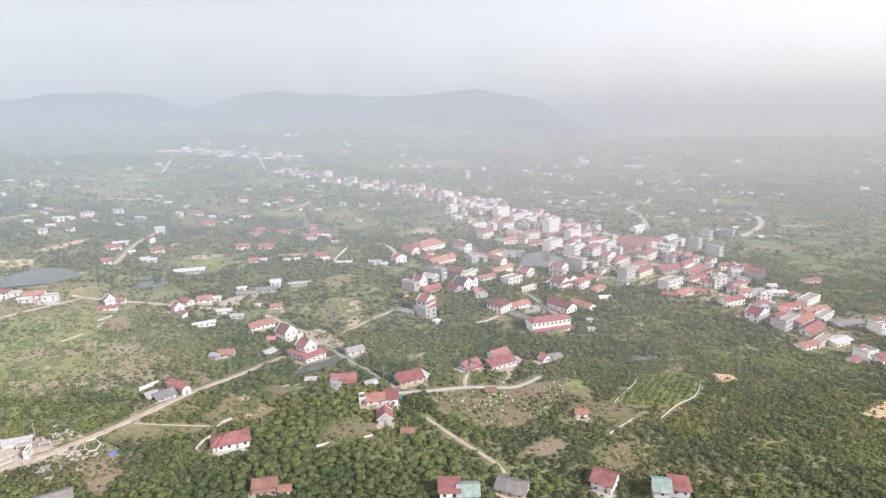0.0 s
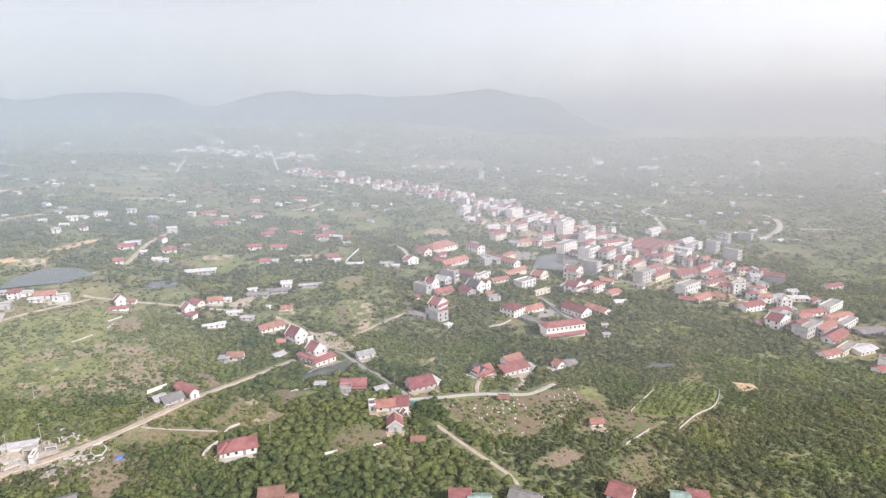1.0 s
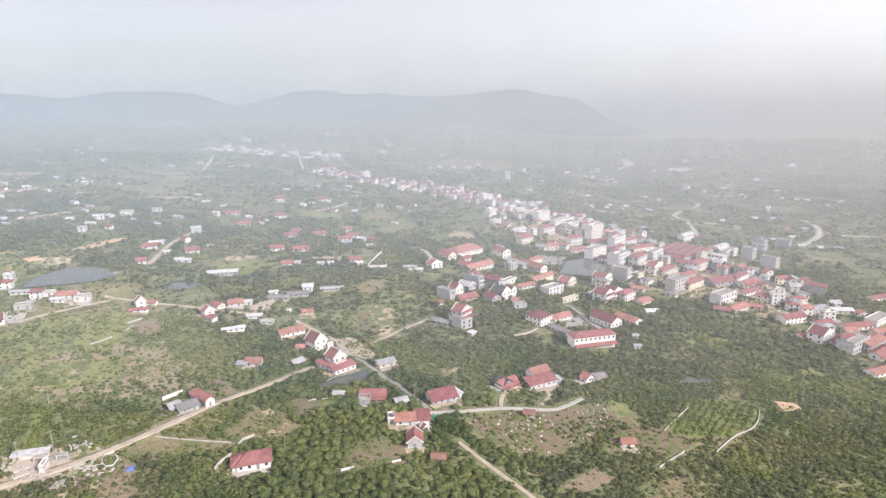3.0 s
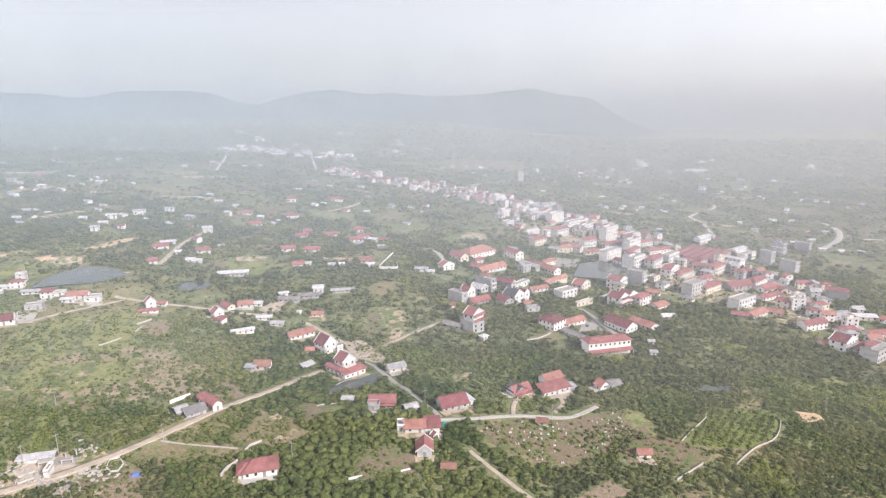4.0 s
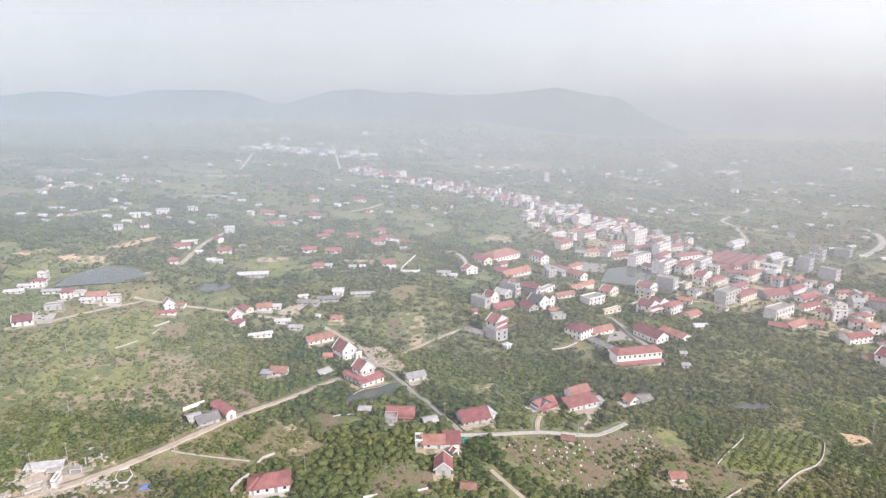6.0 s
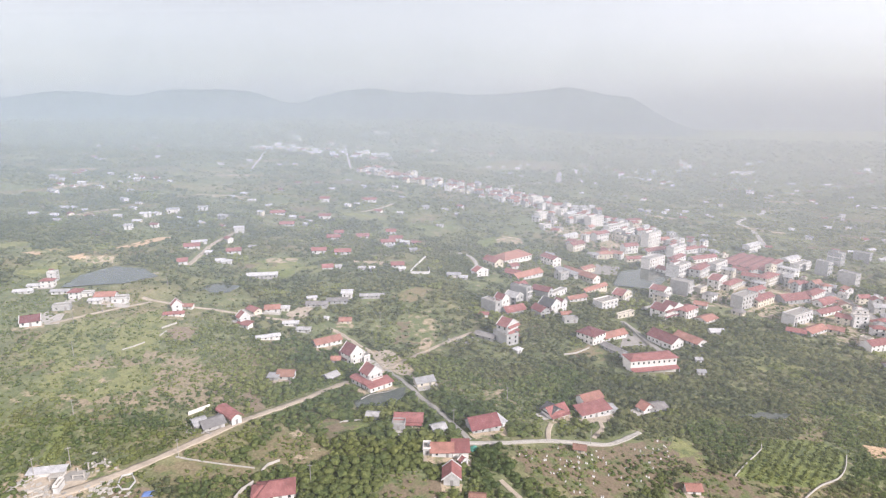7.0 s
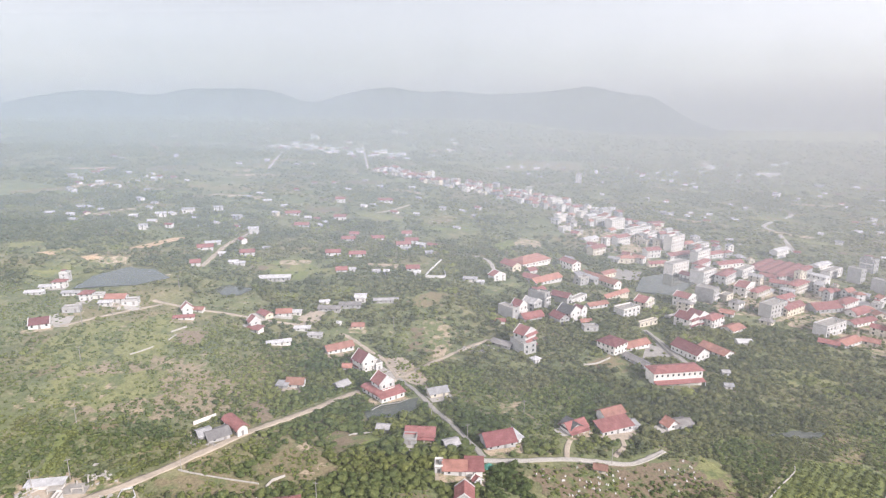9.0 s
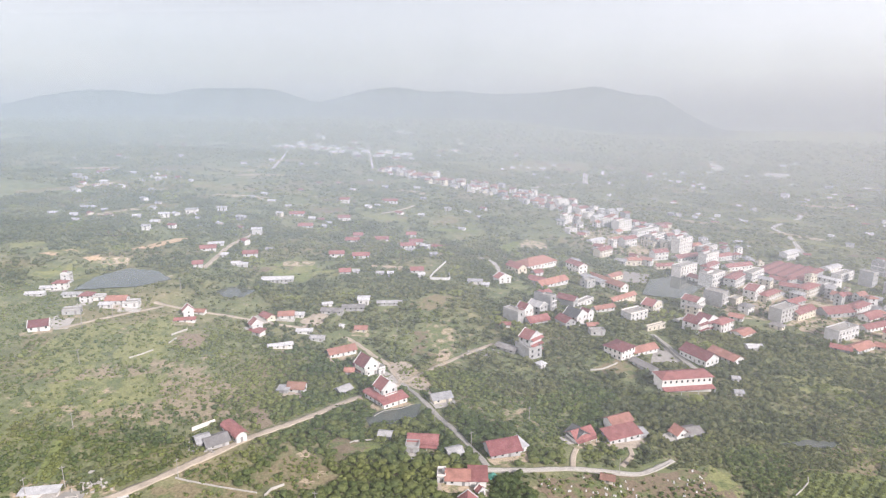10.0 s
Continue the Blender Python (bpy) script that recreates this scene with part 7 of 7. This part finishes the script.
# ---- small things ----
def graves():
    """Small white tombs in loose rows over the graveyard clearing."""
    rng = random.Random(3)
    tomb = boxes("grave", [(0, 0, -0.3, 0.46, 0.7, 0.45)], WHITE)
    head = boxes("headstone", [(0, 0.24, 0.1, 0.36, 0.15, 0.34)], WHITE)
    area = PLOTS[5]
    lo, hi = area.min(0), area.max(0)
    made = 0
    while made < 120:
        x, y = rng.uniform(lo[0], hi[0]), rng.uniform(lo[1], hi[1])
        x, y = round(x / 2.6) * 2.6 + rng.uniform(-0.7, 0.7), round(y / 3.6) * 3.6 + rng.uniform(-0.7, 0.7)
        if not inside(np.array([[x, y]]), area)[0] or noise.noise((x / 11, y / 11, 4.4)) < -0.12:
            made += 0.2
            continue
        thing = tagged(new("grave"), "small white grave in a bare clearing", "grave", "graves in the clearing")
        thing.matrix_world = pose(x, y, ground_z(x, y) + ROLL(x, y) + 0.14, 0, 0, rng.uniform(-25, 25))
        part("tomb", tomb, thing)
        part("headstone", head, thing)
        made += 1


graves()


def young_trees():
    """Rows of young trees in the walled plot."""
    rng = np.random.RandomState(8)
    area = PLOTS[6]
    c, a = area.mean(0), 1.02
    u, v = np.array([math.cos(a), math.sin(a)]), np.array([-math.sin(a), math.cos(a)])
    p = np.array([c + u * i * 2.1 + v * j * 3.3 for i in range(-20, 21) for j in range(-14, 15)])
    p = p + rng.uniform(-0.3, 0.3, p.shape)
    p = p[inside(p, c + (area - c) * 0.95)]
    forest("young_trees", p, rng.uniform(0.7, 1.2, len(p)), MID_SHAPES, LEAF_YELLOW, "rows of young yellowish fruit trees", rng, 1.05)


young_trees()


def frame_building(x, y, rot):
    """A concrete building frame in the making: posts, beams and one slab."""
    thing = tagged(new("building_frame"), "unfinished pale concrete building frame", "building site")
    thing.matrix_world = pose(x, y, ground_z(x, y) + ROLL(x, y) + 0.1, 0, 0, rot)
    for i in range(4):
        for j in range(2):
            part("post", boxes("post", [(-5.4 + i * 3.6, -2.2 + j * 4.4, -1, 0.35, 0.35, 2.6 + (i % 2) * 0.8)], PALE_CONCRETE), thing)
    part("slab", boxes("slab", [(-3.6, 0, 1.5, 4.2, 5.0, 0.2)], PALE_CONCRETE), thing)
    part("beam", boxes("beam", [(3.6, -2.2, 1.3, 4.0, 0.3, 0.35)], PALE_CONCRETE), thing)
    part("floor_slab", boxes("floor_slab", [(0, 0, -0.8, 12.2, 5.6, 1.0)], CONCRETE), thing)
    part("wall", boxes("wall", [(-5.4, 0, 0.2, 0.2, 4.0, 2.0)], PALE_CONCRETE), thing)


frame_building(-144.7, 192.1, 22)
low_wall([(-126.2, 192.3), (-128.1, 196.9), (-125.7, 198.8), (-121.9, 195.5), (-121.2, 191.6), (-123.3, 190.5), (-126.2, 192.3)], 0.7, "white polygonal foundation wall on the site", WHITE)


def heap(name, x, y, count, spread_m, size, mat, label, seed):
    """Rubble and building waste lying about."""
    rng = np.random.RandomState(seed)
    v, f, n = [], [], 0
    for _ in range(count):
        cx, cy = rng.normal(x, spread_m), rng.normal(y, spread_m * 0.6)
        z = ground_z(cx, cy) + ROLL(cx, cy) + 0.15
        a, b, c = rng.uniform(0.2, 1.0, 3) * size
        t = rng.uniform(0, 3.1)
        for k in (0, 1):
            for sx, sy in ((-1, -1), (1, -1), (1, 1), (-1, 1)):
                px, py = sx * a * rng.uniform(0.7, 1), sy * b * rng.uniform(0.7, 1)
                v.append((cx + px * math.cos(t) - py * math.sin(t), cy + px * math.sin(t) + py * math.cos(t), z - 0.1 + k * c * 0.7))
        f += [tuple(n + i for i in q) for q in ((4, 5, 6, 7), (0, 1, 5, 4), (1, 2, 6, 5), (2, 3, 7, 6), (3, 0, 4, 7), (3, 2, 1, 0))]
        n += 8
    tagged(new(name, mesh(name, v, f, mat)), label, "rubble", kind="stuff")


heap("rubble", -148.4, 183.3, 70, 5.0, 0.8, PALE_CONCRETE, "pale rubble and blocks on the site", 1)
heap("rubble_heap", -133.3, 180.4, 90, 3.4, 0.9, CONCRETE, "heap of grey rubble beside the road", 2)
heap("rubble_blocks", -129.0, 188.3, 40, 3.4, 0.9, PALE_CONCRETE, "white blocks and pipes beside the road", 3)
heap("rubble_west", -139.5, 200.5, 26, 3.0, 1.0, PALE_CONCRETE, "pale blocks beside the road", 4)
heap("rubble_court", 212.7, 433.6, 60, 5.0, 0.9, CONCRETE, "clutter between village houses", 5)
heap("rubble_yard", -32.8, 361.1, 50, 5.0, 0.8, CONCRETE, "clutter round the farm", 6)
heap("rubble_shed", -121.1, 231.2, 40, 3.0, 0.8, CONCRETE, "clutter round the sheds", 7)
heap("rubble_crossing", -72.0, 323.2, 40, 3.0, 0.5, CONCRETE, "clutter round the white house", 8)
house(-152.2, 190.8, 22, 11, 2.6, 1.7, 0.5, "low site shed with pale sheet roof", tile=WHITE_TIN, roof="shed", sides="", category="shed")
house(-142.7, 185.4, -70, 5, 1.6, 2.4, 0.3, "white site wall block", roof="flat", sides="", category="shed")
low_wall([(-148.7, 177.7), (-150.9, 180.8), (-147.8, 185.0)], 0.9, "pale low foundation wall on the site")
low_wall([(-148.2, 177.9), (-145.5, 181.9), (-147.4, 185.8)], 0.9, "pale low foundation wall on the site")
way("road_site", [(-150.1, 170.5), (-155.6, 177.8), (-157.9, 183.0), (-156.2, 188.3)], 2.2, PALE_CONCRETE, "pale curved drive to the site")


def tarp(x, y, mat, label, turn, size=1.0):
    """A plastic sheet thrown over a heap."""
    rng = random.Random(5)
    n = 8
    v = []
    for i in range(n):
        for j in range(n):
            px, py = (i - 3.5) * 0.55, (j - 3.5) * 0.4
            r = max(abs(i - 3.5), abs(j - 3.5)) / 3.5
            v.append((px, py, 1.0 * (1 - r ** 2) + rng.uniform(-0.06, 0.06)))
    f = [(i * n + j, (i + 1) * n + j, (i + 1) * n + j + 1, i * n + j + 1) for i in range(n - 1) for j in range(n - 1)]
    ob = tagged(new("tarpaulin", mesh("tarpaulin", v, f, mat)), label, "tarpaulin")
    ob.matrix_world = pose(x, y, ground_z(x, y) + ROLL(x, y) + 0.12, 0, 0, turn)
    ob.scale = (size, size, size)


TARP = plain_material("blue_plastic", (0.1, 0.16, 0.35), 0.5, 0.2, 1.0)
TEAL = plain_material("teal_plastic", (0.08, 0.26, 0.21), 0.5, 0.2, 1.0)
tarp(-113.9, 191.1, TARP, "blue plastic tarpaulin over a heap", 20)
tarp(-9.8, 243.6, TEAL, "teal plastic sheet over a heap beside the lane", 50, 1.05)
